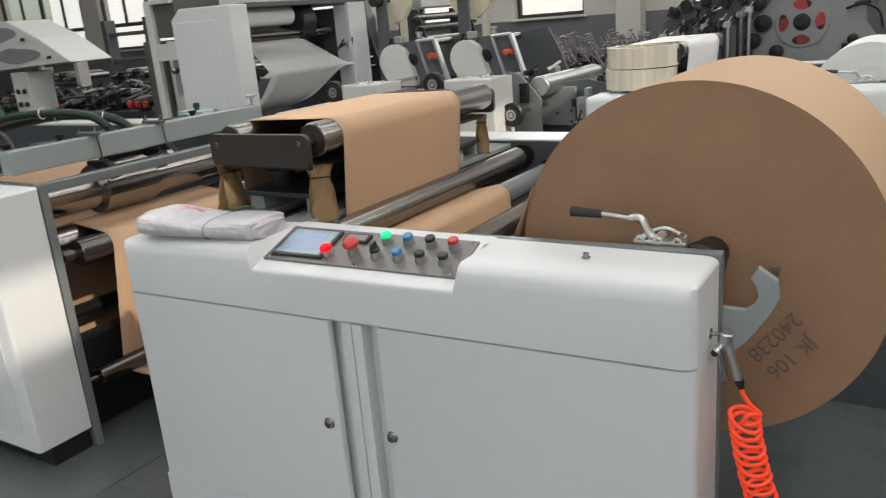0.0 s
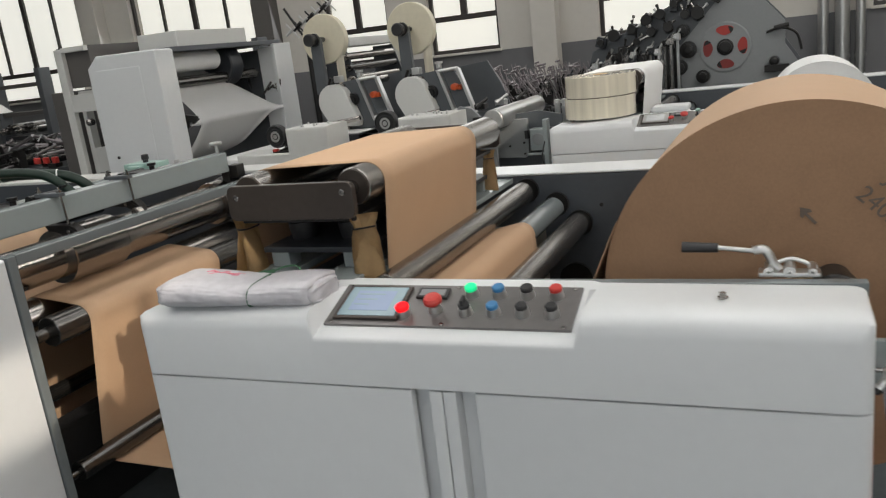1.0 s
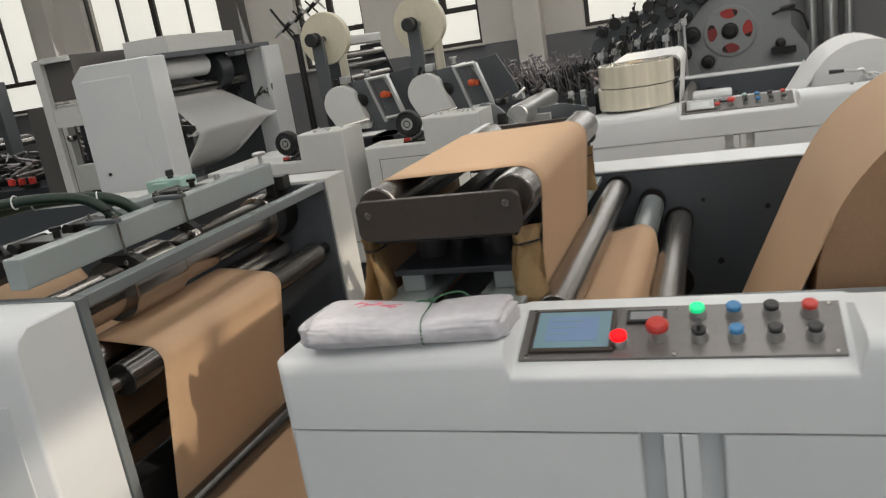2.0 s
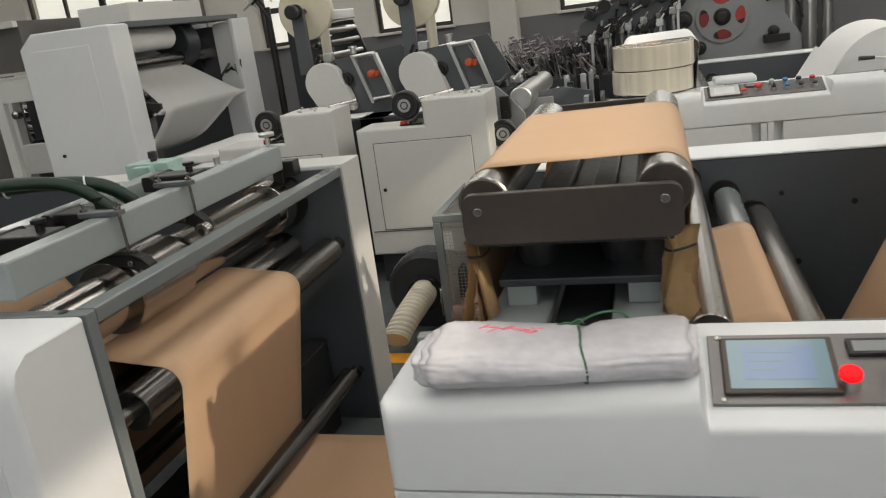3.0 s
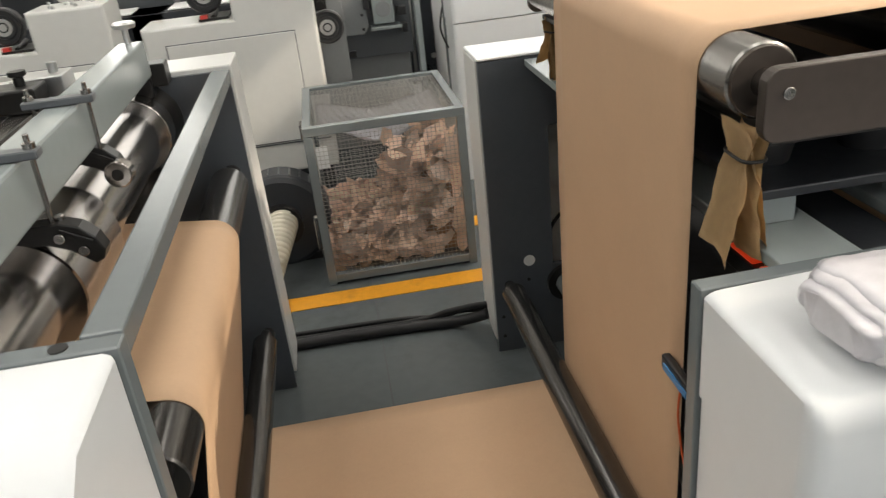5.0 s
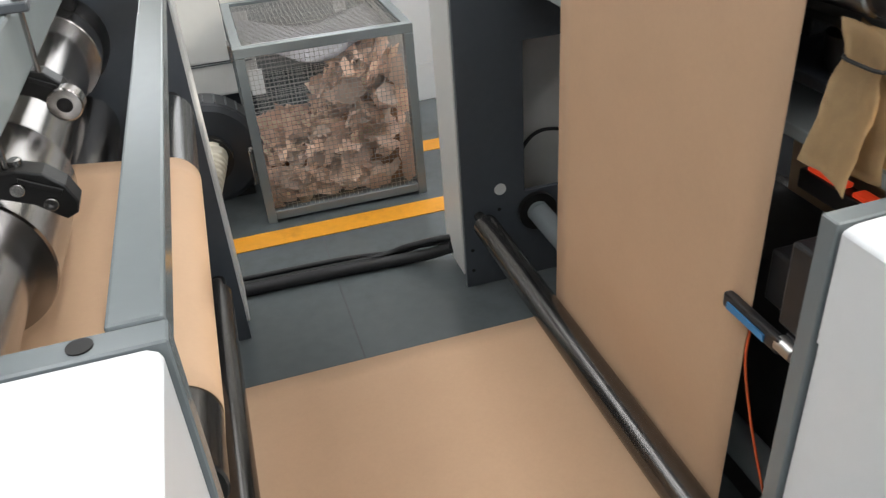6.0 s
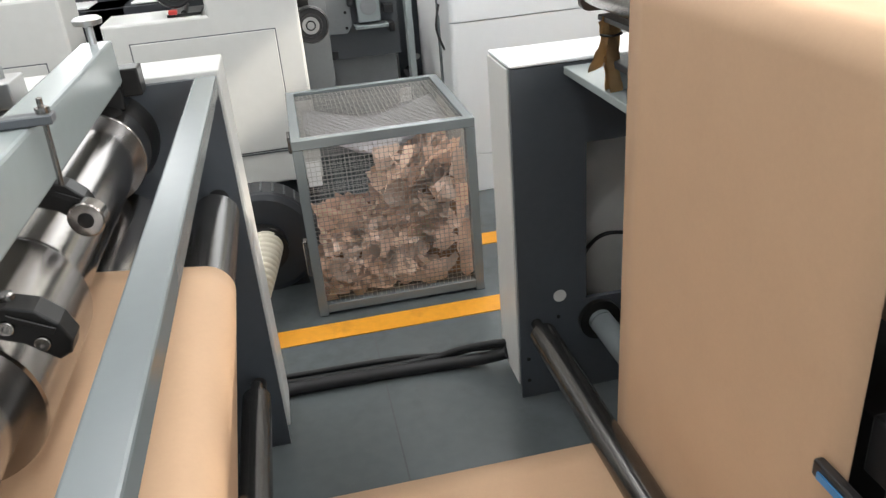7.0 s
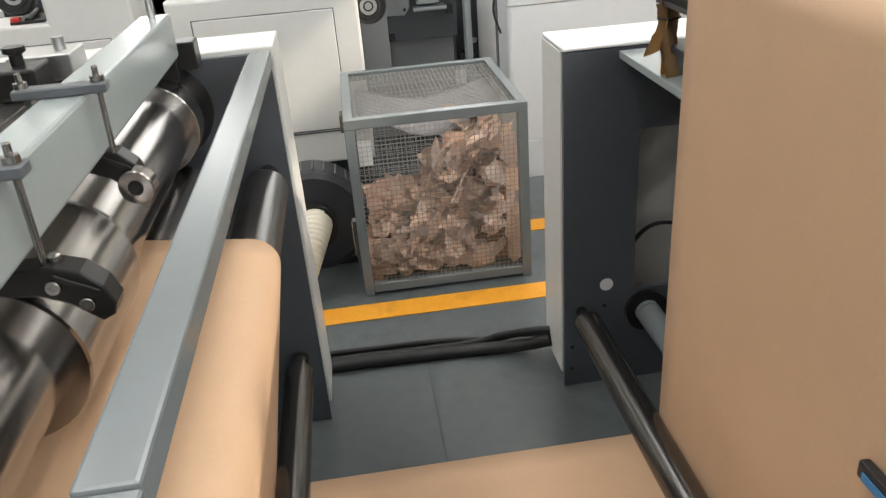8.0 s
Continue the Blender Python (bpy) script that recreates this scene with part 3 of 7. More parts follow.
R1, L1, LP = (-1.808, 0.252, 0.038), (-2.602, 0.250, 0.037), (-2.600, 0.768, 0.052)
ROLL_Y0 = 2.092
SPEED = 0.67


def spin_of(r, way):
    return way * math.degrees(SPEED / r)


def side_box(parent, x0, x1, z1, plate_y, box_y, openings=True):
    """A dark steel side plate with a white sheet box behind it."""
    bm = BM()
    t = 0.016
    if openings:
        box(bm, x0, x0 + 0.20, plate_y, plate_y + t, 0.0, z1 - 0.012)
        box(bm, x0 + 0.20, x0 + 0.62, plate_y, plate_y + t, 0.0, 0.305)
        box(bm, x0 + 0.20, x0 + 0.62, plate_y, plate_y + t, 0.775, z1 - 0.012)
        box(bm, x0 + 0.62, x1, plate_y, plate_y + t, 0.0, z1 - 0.012)
    else:
        box(bm, x0, x1, plate_y, plate_y + t, 0.0, z1 - 0.012)
    part("side_plate", bm, SLATE, parent, "dark grey steel side plate")
    bm = BM()
    box(bm, x0 - 0.002, x1, plate_y - 0.002, box_y, z1 - 0.010, z1, 0.003, 1)
    part("top_cap", bm, WHITE, parent)
    bm = BM()
    box(bm, x0 - 0.004, x0 + 0.006, plate_y + t + 0.002, box_y, 0.04, z1 - 0.012, 0.002, 1)
    box(bm, x0 + 0.008, x1, box_y - 0.012, box_y, 0.04, z1 - 0.012)
    part("cover", bm, CREAM, parent)


def unwind_stand():
    s = thing("unwind_stand", -0.6, 3.3, 0.0, "dark grey unwind stand with white top cap and idler rollers", "machine")
    side_box(s, -1.858, 0.75, 1.0, 3.27, 3.47)
    # solid discs for holes: cream paints light coming through, black the dark inside
    for x, z, r in ((-1.737, 0.33, 0.019), (-1.742, 0.262, 0.006), (-1.835, 0.135, 0.006), (-1.835, 0.06, 0.006), (-0.95, 0.62, 0.012), (-0.78, 0.82, 0.010), (-1.0, 0.86, 0.008)):
        part("bore_disc", tube(BM(), (x, 3.2685, z), (x, 3.28, z), r, seg=20), CREAM if r > 0.015 else BLACKMETAL, s)
    for x, z, r in ((-1.09, 0.79, 0.053), (-1.18, 0.87, 0.049), (-1.302, 0.93, 0.050), (-1.62, 0.235, 0.062), (-1.12, 0.55, 0.07)):
        part("bearing_flange", tube(BM(), (x, 3.252, z), (x, 3.2695, z), r, seg=28), BLACKMETAL, s)
    roller("idler_roller", s, IA[0], IA[1], 1.97, 3.20, IA[2], AISLEROLL, 0.02, "dark polished idler roller", spin_of(IA[2], -1))
    roller("idler_roller", s, IB[0], IB[1], 1.97, 3.20, IB[2], BARGREY, 0.02, "grey idler roller carrying the web", spin_of(IB[2], 1))
    roller("idler_roller", s, IC[0], IC[1], 1.97, 3.20, IC[2], AISLEROLL, 0.02, "dark polished idler roller")
    roller("idler_roller", s, ID[0], ID[1], 1.97, 3.20, ID[2], IDLER, 0.02, "", spin_of(ID[2], -1))
    roller("idler_roller", s, R1[0], R1[1], 1.95, 3.21, R1[2], IDLER, 0.016, "black polished idler roller near the floor", spin_of(R1[2], -1))
    roller("cross_tube", s, -1.62, 0.235, 1.93, 3.235, 0.036, BARGREY, 0.036, "grey cross tube")
    roller("cross_tube", s, -0.70, 0.12, 1.93, 3.235, 0.03, STEEL, 0.03, "grey cross tube")
    # roll shaft, far bearing and near chuck
    bm = pipe(BM(), curve_points([(-1.64, 3.38, 0.31), (-1.642, 3.37, 0.36), (-1.625, 3.36, 0.41), (-1.59, 3.36, 0.445), (-1.54, 3.37, 0.45), (-1.46, 3.38, 0.43)], 8), 0.006, 8)
    part("inner_cable", bm, RUBBER, s, "black cable looped inside the opening")
    bm = BM()
    tube(bm, (ROLL[0], 2.80, ROLL[1]), (ROLL[0], 3.26, ROLL[1]), 0.036)
    part("shaft", bm, STEEL, s)
    bm = BM()
    lathe(bm, (-0.228, 1.895, 0.952), (0, 1, 0), [(0, 0.044), (0.02, 0.047), (0.025, 0.052), (0.06, 0.052), (0.06, 0.04), (0.14, 0.04)], 30)
    part("chuck", bm, BLACKMETAL, s, "black roll chuck")
    bm = BM()
    tube(bm, (-0.53, 1.925, 1.062), (-0.455, 1.925, 1.060), 0.012, 0.010, 16)
    part("lever_grip", bm, PLASTIC, s, "black grip of the clamp lever")
    bm = BM()
    tube(bm, (-0.455, 1.925, 1.060), (-0.375, 1.925, 1.052), 0.0055, seg=12)
    pipe(bm, curve_points([(-0.385, 1.925, 1.053), (-0.362, 1.925, 1.055), (-0.345, 1.925, 1.025), (-0.335, 1.925, 1.012)], 5), 0.010, 10)
    box(bm, -0.375, -0.255, 1.905, 1.945, 1.000, 1.010, 0.003)
    for x, r in ((-0.355, 0.010), (-0.315, 0.012), (-0.272, 0.009)):
        tube(bm, (x, 1.898, 1.014), (x, 1.952, 1.014), r, seg=14)
        bolt(bm, (x, 1.900, 1.014), (0, -1, 0), 0.006, 0.005)
    pipe(bm, curve_points([(-0.35, 1.935, 1.018), (-0.31, 1.945, 1.030), (-0.262, 1.94, 1.012)], 5), 0.005, 8)
    part("lever", bm, ALU, s, "cast clamp lever on the cabinet's back edge")
    # hook plate that carries the shaft
    hook = [(-0.20, 0.875), (-0.155, 0.872), (-0.125, 0.872), (-0.107, 0.885), (-0.098, 0.905), (-0.104, 0.93), (-0.115, 0.945), (-0.100, 0.972), (-0.062, 0.945), (-0.056, 0.905), (-0.075, 0.865), (-0.118, 0.80), (-0.150, 0.765), (-0.20, 0.765)]
    bm = prism(BM(), hook, "xz", 1.893, 1.912, 0.002)
    part("hook_plate", bm, BLUEGREY, s, "grey steel hook plate")
    # frame foot
    bm = BM()
    box(bm, -1.80, -0.20, 1.90, 1.96, 0.02, 0.10, 0.004)
    box(bm, -0.55, -0.50, 1.95, 3.26, 0.03, 0.09, 0.004)
    part("base_rail", bm, DARKGREY, s)
    # added black block that stands in for the deep shade under the guide
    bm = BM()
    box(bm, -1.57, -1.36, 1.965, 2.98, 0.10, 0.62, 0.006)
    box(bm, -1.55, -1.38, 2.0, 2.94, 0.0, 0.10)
    part("shade_block", bm, RUBBER, s, "added black block, the shade under the web guide")
    return s


stand = unwind_stand()


# ---- kraft paper: the roll and the running web ----
def paper_roll(name, x, z, r, y0, y1, mat, endmat, label):
    t = thing(name, x, (y0 + y1) / 2, z, label, "paper roll")
    seg, core = 96, 0.05
    bm = BM()
    prof = [(y0, core), (y0, core + 0.008)] + [(y0 + 0.0015 * math.sin(k * 1.7) * 0.6, core + 0.008 + (r - core - 0.008) * k / 14) for k in range(1, 15)] + [(y1, r), (y1, core)]
    rings = []
    for y, rr in prof:
        rings.append([bm.verts.new((x + rr * math.cos(2 * math.pi * k / seg), y, z + rr * math.sin(2 * math.pi * k / seg))) for k in range(seg)])
    rings.append(rings[0])
    for i, (a, b) in enumerate(zip(rings, rings[1:])):
        for k in range(seg):
            f = bm.faces.new((a[k], b[k], b[(k + 1) % seg], a[(k + 1) % seg]))
            f.smooth = True
            f.material_index = 1 if prof[i][0] < (y0 + y1) / 2 and i < 15 else 0
    bmesh.ops.recalc_face_normals(bm, faces=bm.faces)
    for e in bm.edges:
        if len(e.link_faces) == 2 and e.calc_face_angle(0) > 0.6:
            e.smooth = False
    part("wound_paper", bm, [mat, endmat], t)
    bm = BM()
    rings = []
    for y, rr in ((y0 - 0.004, core - 0.012), (y0 - 0.004, core - 0.001), (y1 + 0.004, core - 0.001), (y1 + 0.004, core - 0.012)):
        rings.append([bm.verts.new((x + rr * math.cos(2 * math.pi * k / 40), y, z + rr * math.sin(2 * math.pi * k / 40))) for k in range(40)])
    for a, b in zip(rings, rings[1:] + rings[:1]):
        for k in range(40):
            bm.faces.new((a[k], b[k], b[(k + 1) % 40], a[(k + 1) % 40]))
    bmesh.ops.recalc_face_normals(bm, faces=bm.faces)
    part("core", bm, CLOTH, t, "cardboard core")
    return t


def stamp(parent, words, size, dist, ang, lean=0.0):
    """Stamped writing on the end face of the roll, at a distance and angle from its axis, reading round it."""
    if words:
        cu = bpy.data.curves.new("stamp", "FONT")
        cu.body, cu.size, cu.align_x, cu.align_y, cu.extrude = words, size, "CENTER", "CENTER", 0.0004
        tmp = bpy.data.objects.new("stamp", cu)
        scene.collection.objects.link(tmp)
        me = bpy.data.meshes.new_from_object(tmp.evaluated_get(bpy.context.evaluated_depsgraph_get()))
        bpy.data.objects.remove(tmp)
    else:
        # a hand-drawn arrow
        me = bpy.data.meshes.new("arrow")
        rim = [(-0.003, -0.024), (0.004, -0.024), (0.003, 0.006), (0.012, 0.002), (0.014, 0.008), (0.001, 0.026), (-0.013, 0.009), (-0.011, 0.003), (-0.003, 0.007)]
        me.from_pydata([(x, y, 0.0) for x, y in rim], [], [tuple(range(len(rim)))])
    me.materials.clear()
    me.materials.append(INK)
    ob = new("stamp_mark", me)
    ob.parent = parent
    a = radians(ang)
    ob.matrix_basis = Matrix.Translation((dist * math.cos(a), -(WY1 - ROLL_Y0) / 2 - 0.0026, dist * math.sin(a))) @ Matrix.Rotation(radians(90 - ang - lean), 4, "Y") @ Matrix.Rotation(radians(90), 4, "X")
    return tagged(ob, "dark stamped lettering")


kraft_roll = paper_roll("kraft_paper_roll", *ROLL, ROLL_Y0, WY1, KRAFT, KRAFT_END, "large brown kraft paper roll with a stamped end face")
STAMPS = (("JK 106", 0.052, 0.318, -41.0), ("240238", 0.053, 0.258, -39.0))
for words, size, dist, ang in STAMPS:
    stamp(kraft_roll, words, size, dist, ang)
stamp(kraft_roll, "", 0, 0.190, -1.0, 46)



def belt(route, tail):
    """A line in xz that runs round the circles (x, z, r, side) by their tangents."""
    pts = []
    prev = None
    segs = []
    for (x1, z1, r1, s1), (x2, z2, r2, s2) in zip(route, route[1:]):
        d = Vector((x2 - x1, z2 - z1))
        D, R1_, R2_ = d.length, s1 * r1, s2 * r2
        ang = math.atan2(d.y, d.x) + math.atan2(R2_ - R1_, math.sqrt(D * D - (R2_ - R1_) ** 2))
        n = Vector((-math.sin(ang), math.cos(ang)))
        segs.append((Vector((x1, z1)) + R1_ * n, Vector((x2, z2)) + R2_ * n, ang))
    pts.append(segs[0][0])
    for k, (a, b, ang) in enumerate(segs):
        for j in range(1, 5):
            pts.append(a.lerp(b, j / 4))
        if k + 1 < len(segs):
            x, z, r, s = route[k + 1]
            nxt = segs[k + 1][2]
            turn = nxt - ang
            while turn > math.pi:
                turn -= 2 * math.pi
            while turn < -math.pi:
                turn += 2 * math.pi
            for j in range(1, 11):
                a2 = ang + turn * j / 10
                pts.append(Vector((x, z)) + s * r * Vector((-math.sin(a2), math.cos(a2))))
    return pts + [Vector(p) for p in tail]


def web(name, pts, y0, y1, mat, label, cuts=()):
    """A running sheet along the line pts. cuts: (index, name) of the spans that make it up."""
    n, rows = len(pts), 13
    norm = []
    for k in range(n):
        w = (pts[min(k + 1, n - 1)] - pts[max(k - 1, 0)]).normalized()
        norm.append(Vector((-w.y, w.x)))

    def span(first, last):
        bm = BM()
        front, back_ = [], []
        for k in range(first, last + 1):
            a, b = pts[k] + norm[k] * 0.0006, pts[k] - norm[k] * 0.0006
            ys = [y0 + (y1 - y0) * j / (rows - 1) for j in range(rows)]
            front.append([bm.verts.new((a.x, y, a.y)) for y in ys])
            back_.append([bm.verts.new((b.x, y, b.y)) for y in ys])
        for k in range(last - first):
            for j in range(rows - 1):
                bm.faces.new((front[k][j], front[k][j + 1], front[k + 1][j + 1], front[k + 1][j])).smooth = True
                bm.faces.new((back_[k + 1][j], back_[k + 1][j + 1], back_[k][j + 1], back_[k][j])).smooth = True
            for j in (0, rows - 1):
                bm.faces.new((front[k][j], front[k + 1][j], back_[k + 1][j], back_[k][j]))
        bmesh.ops.recalc_face_normals(bm, faces=bm.faces)
        return bm
    if not cuts:
        return solo(name, span(0, n - 1), mat, label, "paper web")
    t = thing(name, pts[0].x, (y0 + y1) / 2, 0, label, "paper web")
    first = 0
    for last, span_name in cuts:
        part(span_name, span(first, min(last, n - 1)), mat, t)
        first = last
    return t


e = 0.0012
WEB_ROUTE = [(ROLL[0], ROLL[1], ROLL[2] + e, -1), (ID[0], ID[1], ID[2] + e, 1), (IB[0], IB[1], IB[2] + e, -1), (IA[0], IA[1], IA[2] + e, 1), (GR[0], GR[1], GR[2] + e, -1),
             (GL[0], GL[1], GL[2] + e, -1), (R1[0], R1[1], R1[2] + e, 1), (L1[0], L1[1], L1[2] + e, 1), (LP[0], LP[1], LP[2] + e, -1), (-2.80, 0.765, 0.080, -1), (-3.02, 0.30, 0.046, 1), (-3.6, 0.95, 0.041, -1)]
near_line = belt(WEB_ROUTE, [(-3.9, 0.95)])
# a straight run has 4 steps and a wrap 10: cut in the middle of the runs
SPANS = [(2 + 14 * 2, "unwinding_span"), (2 + 14 * 3, "dip_span"), (2 + 14 * 5, "guide_span"), (2 + 14 * 6, "floor_span"), (2 + 14 * 7, "rise_span"), (len(near_line) - 1, "infeed_span")]
web("kraft_paper_web", near_line, WY0, WY1, KRAFT, "brown kraft paper web running over the idler rollers", SPANS)


# ---- near line: web guide frame above the unwinder ----
def web_guide():
    g = thing("web_guide", -1.54, 2.6, 0.96, "bronze-black web guide frame with two steel rollers", "machine")
    for y0, y1 in ((1.935, 1.955), (3.09, 3.11)):
        bm = prism(BM(), rounded(-1.742, -1.342, 1.140, 1.238, 0.022), "xz", y0, y1, 0.002)
        part("end_plate", bm, BROWNBLACK, g, "bronze-black anodised end plate")
    for x, z in ((-1.711, 1.205), (-1.373, 1.211)):
        bm = BM()
        bolt(bm, (x, 1.936, z), (0, -1, 0), 0.0085, 0.004)
        part("end_bolt", bm, STEEL, g)
    roller("guide_roller", g, GR[0], GR[1], 1.9985, 3.05, GR[2], STEEL, 0.02, "polished steel guide roller", spin_of(GR[2], 1))
    roller("guide_roller", g, GL[0], GL[1], 1.9985, 3.05, GL[2], STEEL, 0.02, "polished steel guide roller", spin_of(GL[2], 1))
    # dark discs put the shadow on the steel roller ends
    for x, z, r in (GR, GL):
        bm = lathe(BM(), (x, 1.993, z), (0, 1, 0), [(0, 0.021), (0.0, r * 0.90), (0.005, r * 0.93)], 28)
        part("roller_end_shade", bm, BROWNBLACK, g, "dark disc that paints the shade on the roller end")
    for x in (-1.60, -1.50):
        bm = BM()
        box(bm, x - 0.025, x + 0.025, 1.957, 3.088, 1.150, 1.168, 0.003)
        part("tie_bar", bm, BLACKMETAL, g)
    part("drip_pan", box(BM(), -1.655, -1.430, 1.957, 3.088, 1.1435, 1.1485, 0.001, 1), BLACKMETAL, g, "black pan between the guide rollers")
    for y0, y1 in ((1.957, 2.30), (2.78, 3.05)):
        part("swing_plate", box(BM(), -1.72, -1.36, y0, y1, 1.128, 1.140, 0.003), BLACKMETAL, g, "black swing plate under the rollers")
    for x in (-1.63, -1.46):
        for y in (2.12, 2.92):
            bm = lathe(BM(), (x, y, 1.046), (0, 0, 1), [(0, 0.038), (0.03, 0.045), (0.05, 0.045), (0.055, 0.03), (0.082, 0.03)], 22)
            part("pivot", bm, PLASTIC, g, "black pivot bearing")
    bm = BM()
    box(bm, -1.70, -1.38, 2.0, 3.06, 1.030, 1.046, 0.003)
    part("base_plate", bm, DARKGREY, g)
    bm = BM()
    box(bm, -1.60, -1.48, 2.25, 2.75, 1.048, 1.112, 0.006)
    part("actuator", bm, BLACKMETAL, g, "black actuator box")
    bm = BM()
    for x0, x1 in ((-1.72, -1.60), (-1.48, -1.36)):
        box(bm, x0, x1, 1.895, 3.268, 0.962, 0.982, 0.003)
        for y in (2.02, 3.0):
            box(bm, x0 + 0.03, x1 - 0.03, y, y + 0.06, 0.982, 1.026, 0.002, 1)
    part("support_rail", bm, BLUEGREY, g, "grey support rails across the unwinder")
    bm = BM()
    box(bm, -1.595, -1.485, 1.90, 3.26, 0.935, 0.958, 0.003)
    part("cross_rail", bm, DARKGREY, g)
    return g


guide = web_guide()


# ---- near line: roller stand on the outfeed side ----
def roller_stand():
    s = thing("roller_stand", -3.4, 2.55, 0.0, "white and dark grey roller stand with polished steel rollers", "machine")
    x1, zt = -2.55, 1.06
    # near box
    bm = BM()
    prof = [(1.826, 0.09), (1.603, 0.09), (1.603, 0.975), (1.609, 1.003), (1.626, 1.030), (1.66, 1.053), (1.70, zt), (1.826, zt)]
    st = [[(x, y, z) for y, z in p] for x, p in ((-5.2, prof), (x1 - 0.012, prof), (x1 - 0.003, [(min(1.824, max(1.608, y)), min(zt - 0.003, z)) for y, z in prof]), (x1, [(min(1.822, max(1.615, y)), min(zt - 0.008, z)) for y, z in prof]))]
    loft(bm, st)
    part("near_box", bm, WHITE, s, "white enamelled box with a rounded top edge")
    bm = BM()
    box(bm, -5.2, x1 - 0.02, 1.66, 1.82, 0.0, 0.088, 0.003, 1)
    part("plinth", bm, RUBBER, s)
    bm = BM()
    box(bm, -2.623 - 0.62, -2.623, 1.5985, 1.6025, 0.16, 0.864, 0.0015, 1)
    part("access_door", bm, WHITE, s, "white access door set in the box")
    bm = BM()
    box(bm, -5.2, x1 + 0.006, 1.828, 1.860, 0.0, zt + 0.004, 0.002, 1)
    part("near_plate", bm, BARGREY, s, "grey steel side plate")
    # far side
    bm = BM()
    box(bm, -5.2, x1, 3.27, 3.286, 0.0, zt)
    part("far_plate", bm, SLATE, s, "dark grey steel side plate")
    bm = BM()
    box(bm, -5.2, x1 + 0.008, 3.288, 3.47, 0.05, 1.073, 0.003, 1)
    part("far_box", bm, CREAM, s, "cream enamelled box behind the side plate")
    # added black block: keeps the stand's inside as dark as its shade
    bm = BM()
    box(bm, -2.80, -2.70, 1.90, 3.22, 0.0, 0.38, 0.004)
    part("shade_block", bm, RUBBER, s, "added black block, the shade behind the rising web")
    # tie bar on the near edge
    bm = BM()
    box(bm, -2.596, -2.546, 1.862, 3.268, 1.030, 1.066, 0.004, 2)
    part("tie_bar", bm, BARGREY, s, "blue-grey painted tie bar")
    bm = BM()
    tube(bm, (-2.613, 1.845, 1.060), (-2.613, 1.845, 1.0655), 0.011, seg=16)
    part("hole_plug", bm, BLACKMETAL, s)
    # rollers
    roller("idler_roller", s, L1[0], L1[1], 1.93, 3.16, L1[2], IDLER, 0.016, "black polished idler roller near the floor", spin_of(L1[2], -1))
    roller("idler_roller", s, LP[0], LP[1], 1.95, 3.17, LP[2], IDLER, 0.022, "dark steel idler roller carrying the web", spin_of(LP[2], 1))
    roller("drive_roller", s, -2.80, 0.765, 1.92, 3.20, 0.078, CHROME, 0.03, "polished steel drive roller", spin_of(0.08, 1))
    bm = lathe(BM(), (0, -0.70, 0), (0, 1, 0), [(0, 0.045), (0.06, 0.045), (0.06, 0.076), (0.370, 0.076), (0.370, 0.101), (0.375, 0.103), (0.63, 0.103), (0.635, 0.101), (0.635, 0.089), (0.665, 0.089), (0.665, 0.082), (1.26, 0.082), (1.26, 0.098), (1.264, 0.1), (1.335, 0.1), (1.34, 0.05), (1.38, 0.05)], 44)
    nip = turning("nip_roller", bm, CHROME, s, (-2.808, 2.55, 0.951), "stepped polished steel nip roller")
    SPINNING.append((nip, -spin_of(0.09, 1)))
    bm = lathe(BM(), (-2.808, 3.19, 0.951), (0, 1, 0), [(0, 0.10), (0.05, 0.11), (0.085, 0.11)], 32)
    part("bearing_housing", bm, BLACKMETAL, s)
    bm = lathe(BM(), (-2.60, 3.235, 0.768), (0, 1, 0), [(0, 0.024), (0.03, 0.026)], 20)
    part("journal_bush", bm, BLACKMETAL, s)
    bm = lathe(BM(), (-2.602, 3.235, 0.222), (0, 1, 0), [(0, 0.02), (0.03, 0.022)], 20)
    part("journal_bush", bm, BLACKMETAL, s)
    roller("idler_roller", s, -3.02, 0.30, 1.93, 3.20, 0.045, IDLER, 0.02, "black polished idler roller")
    roller("idler_roller", s, -3.6, 0.95, 1.93, 3.18, 0.04, IDLER, 0.018)
    roller("idler_roller", s, -2.86, 0.45, 1.93, 3.20, 0.03, IDLER, 0.015)
    # square beam with the scrapers' straps
    bm = BM()
    box(bm, -2.797, -2.732, 1.85, 3.19, 1.088, 1.180, 0.006)
    beam = part("square_beam", bm, BLUEGREY, s, "blue-grey square steel beam")
    bm = BM()
    box(bm, -2.785, -2.74, 3.19, 3.262, 1.03, 1.10, 0.004)
    box(bm, -2.755, -2.70, 3.20, 3.262, 1.055, 1.115, 0.004)
    part("beam_bracket", bm, BLACKMETAL, s)
    for y in (2.216, 2.547):
        bm = BM()
        box(bm, -2.828, -2.702, y - 0.014, y + 0.014, 1.181, 1.195, 0.002, 1)
        part("strap", bm, MIDGREY, s, "flat steel strap over the beam")
        for x in (-2.816, -2.714):
            bm = BM()
            tube(bm, (x - (0.012 if x > -2.75 else 0), y + 0.02, 1.05 if x > -2.75 else 1.07), (x, y, 1.216), 0.0042, seg=10)
            lathe(bm, (x, y, 1.1955), (0, 0, 1), [(0, 0.010), (0.008, 0.010)], 6)
            part("threaded_rod", bm, STEEL, s)
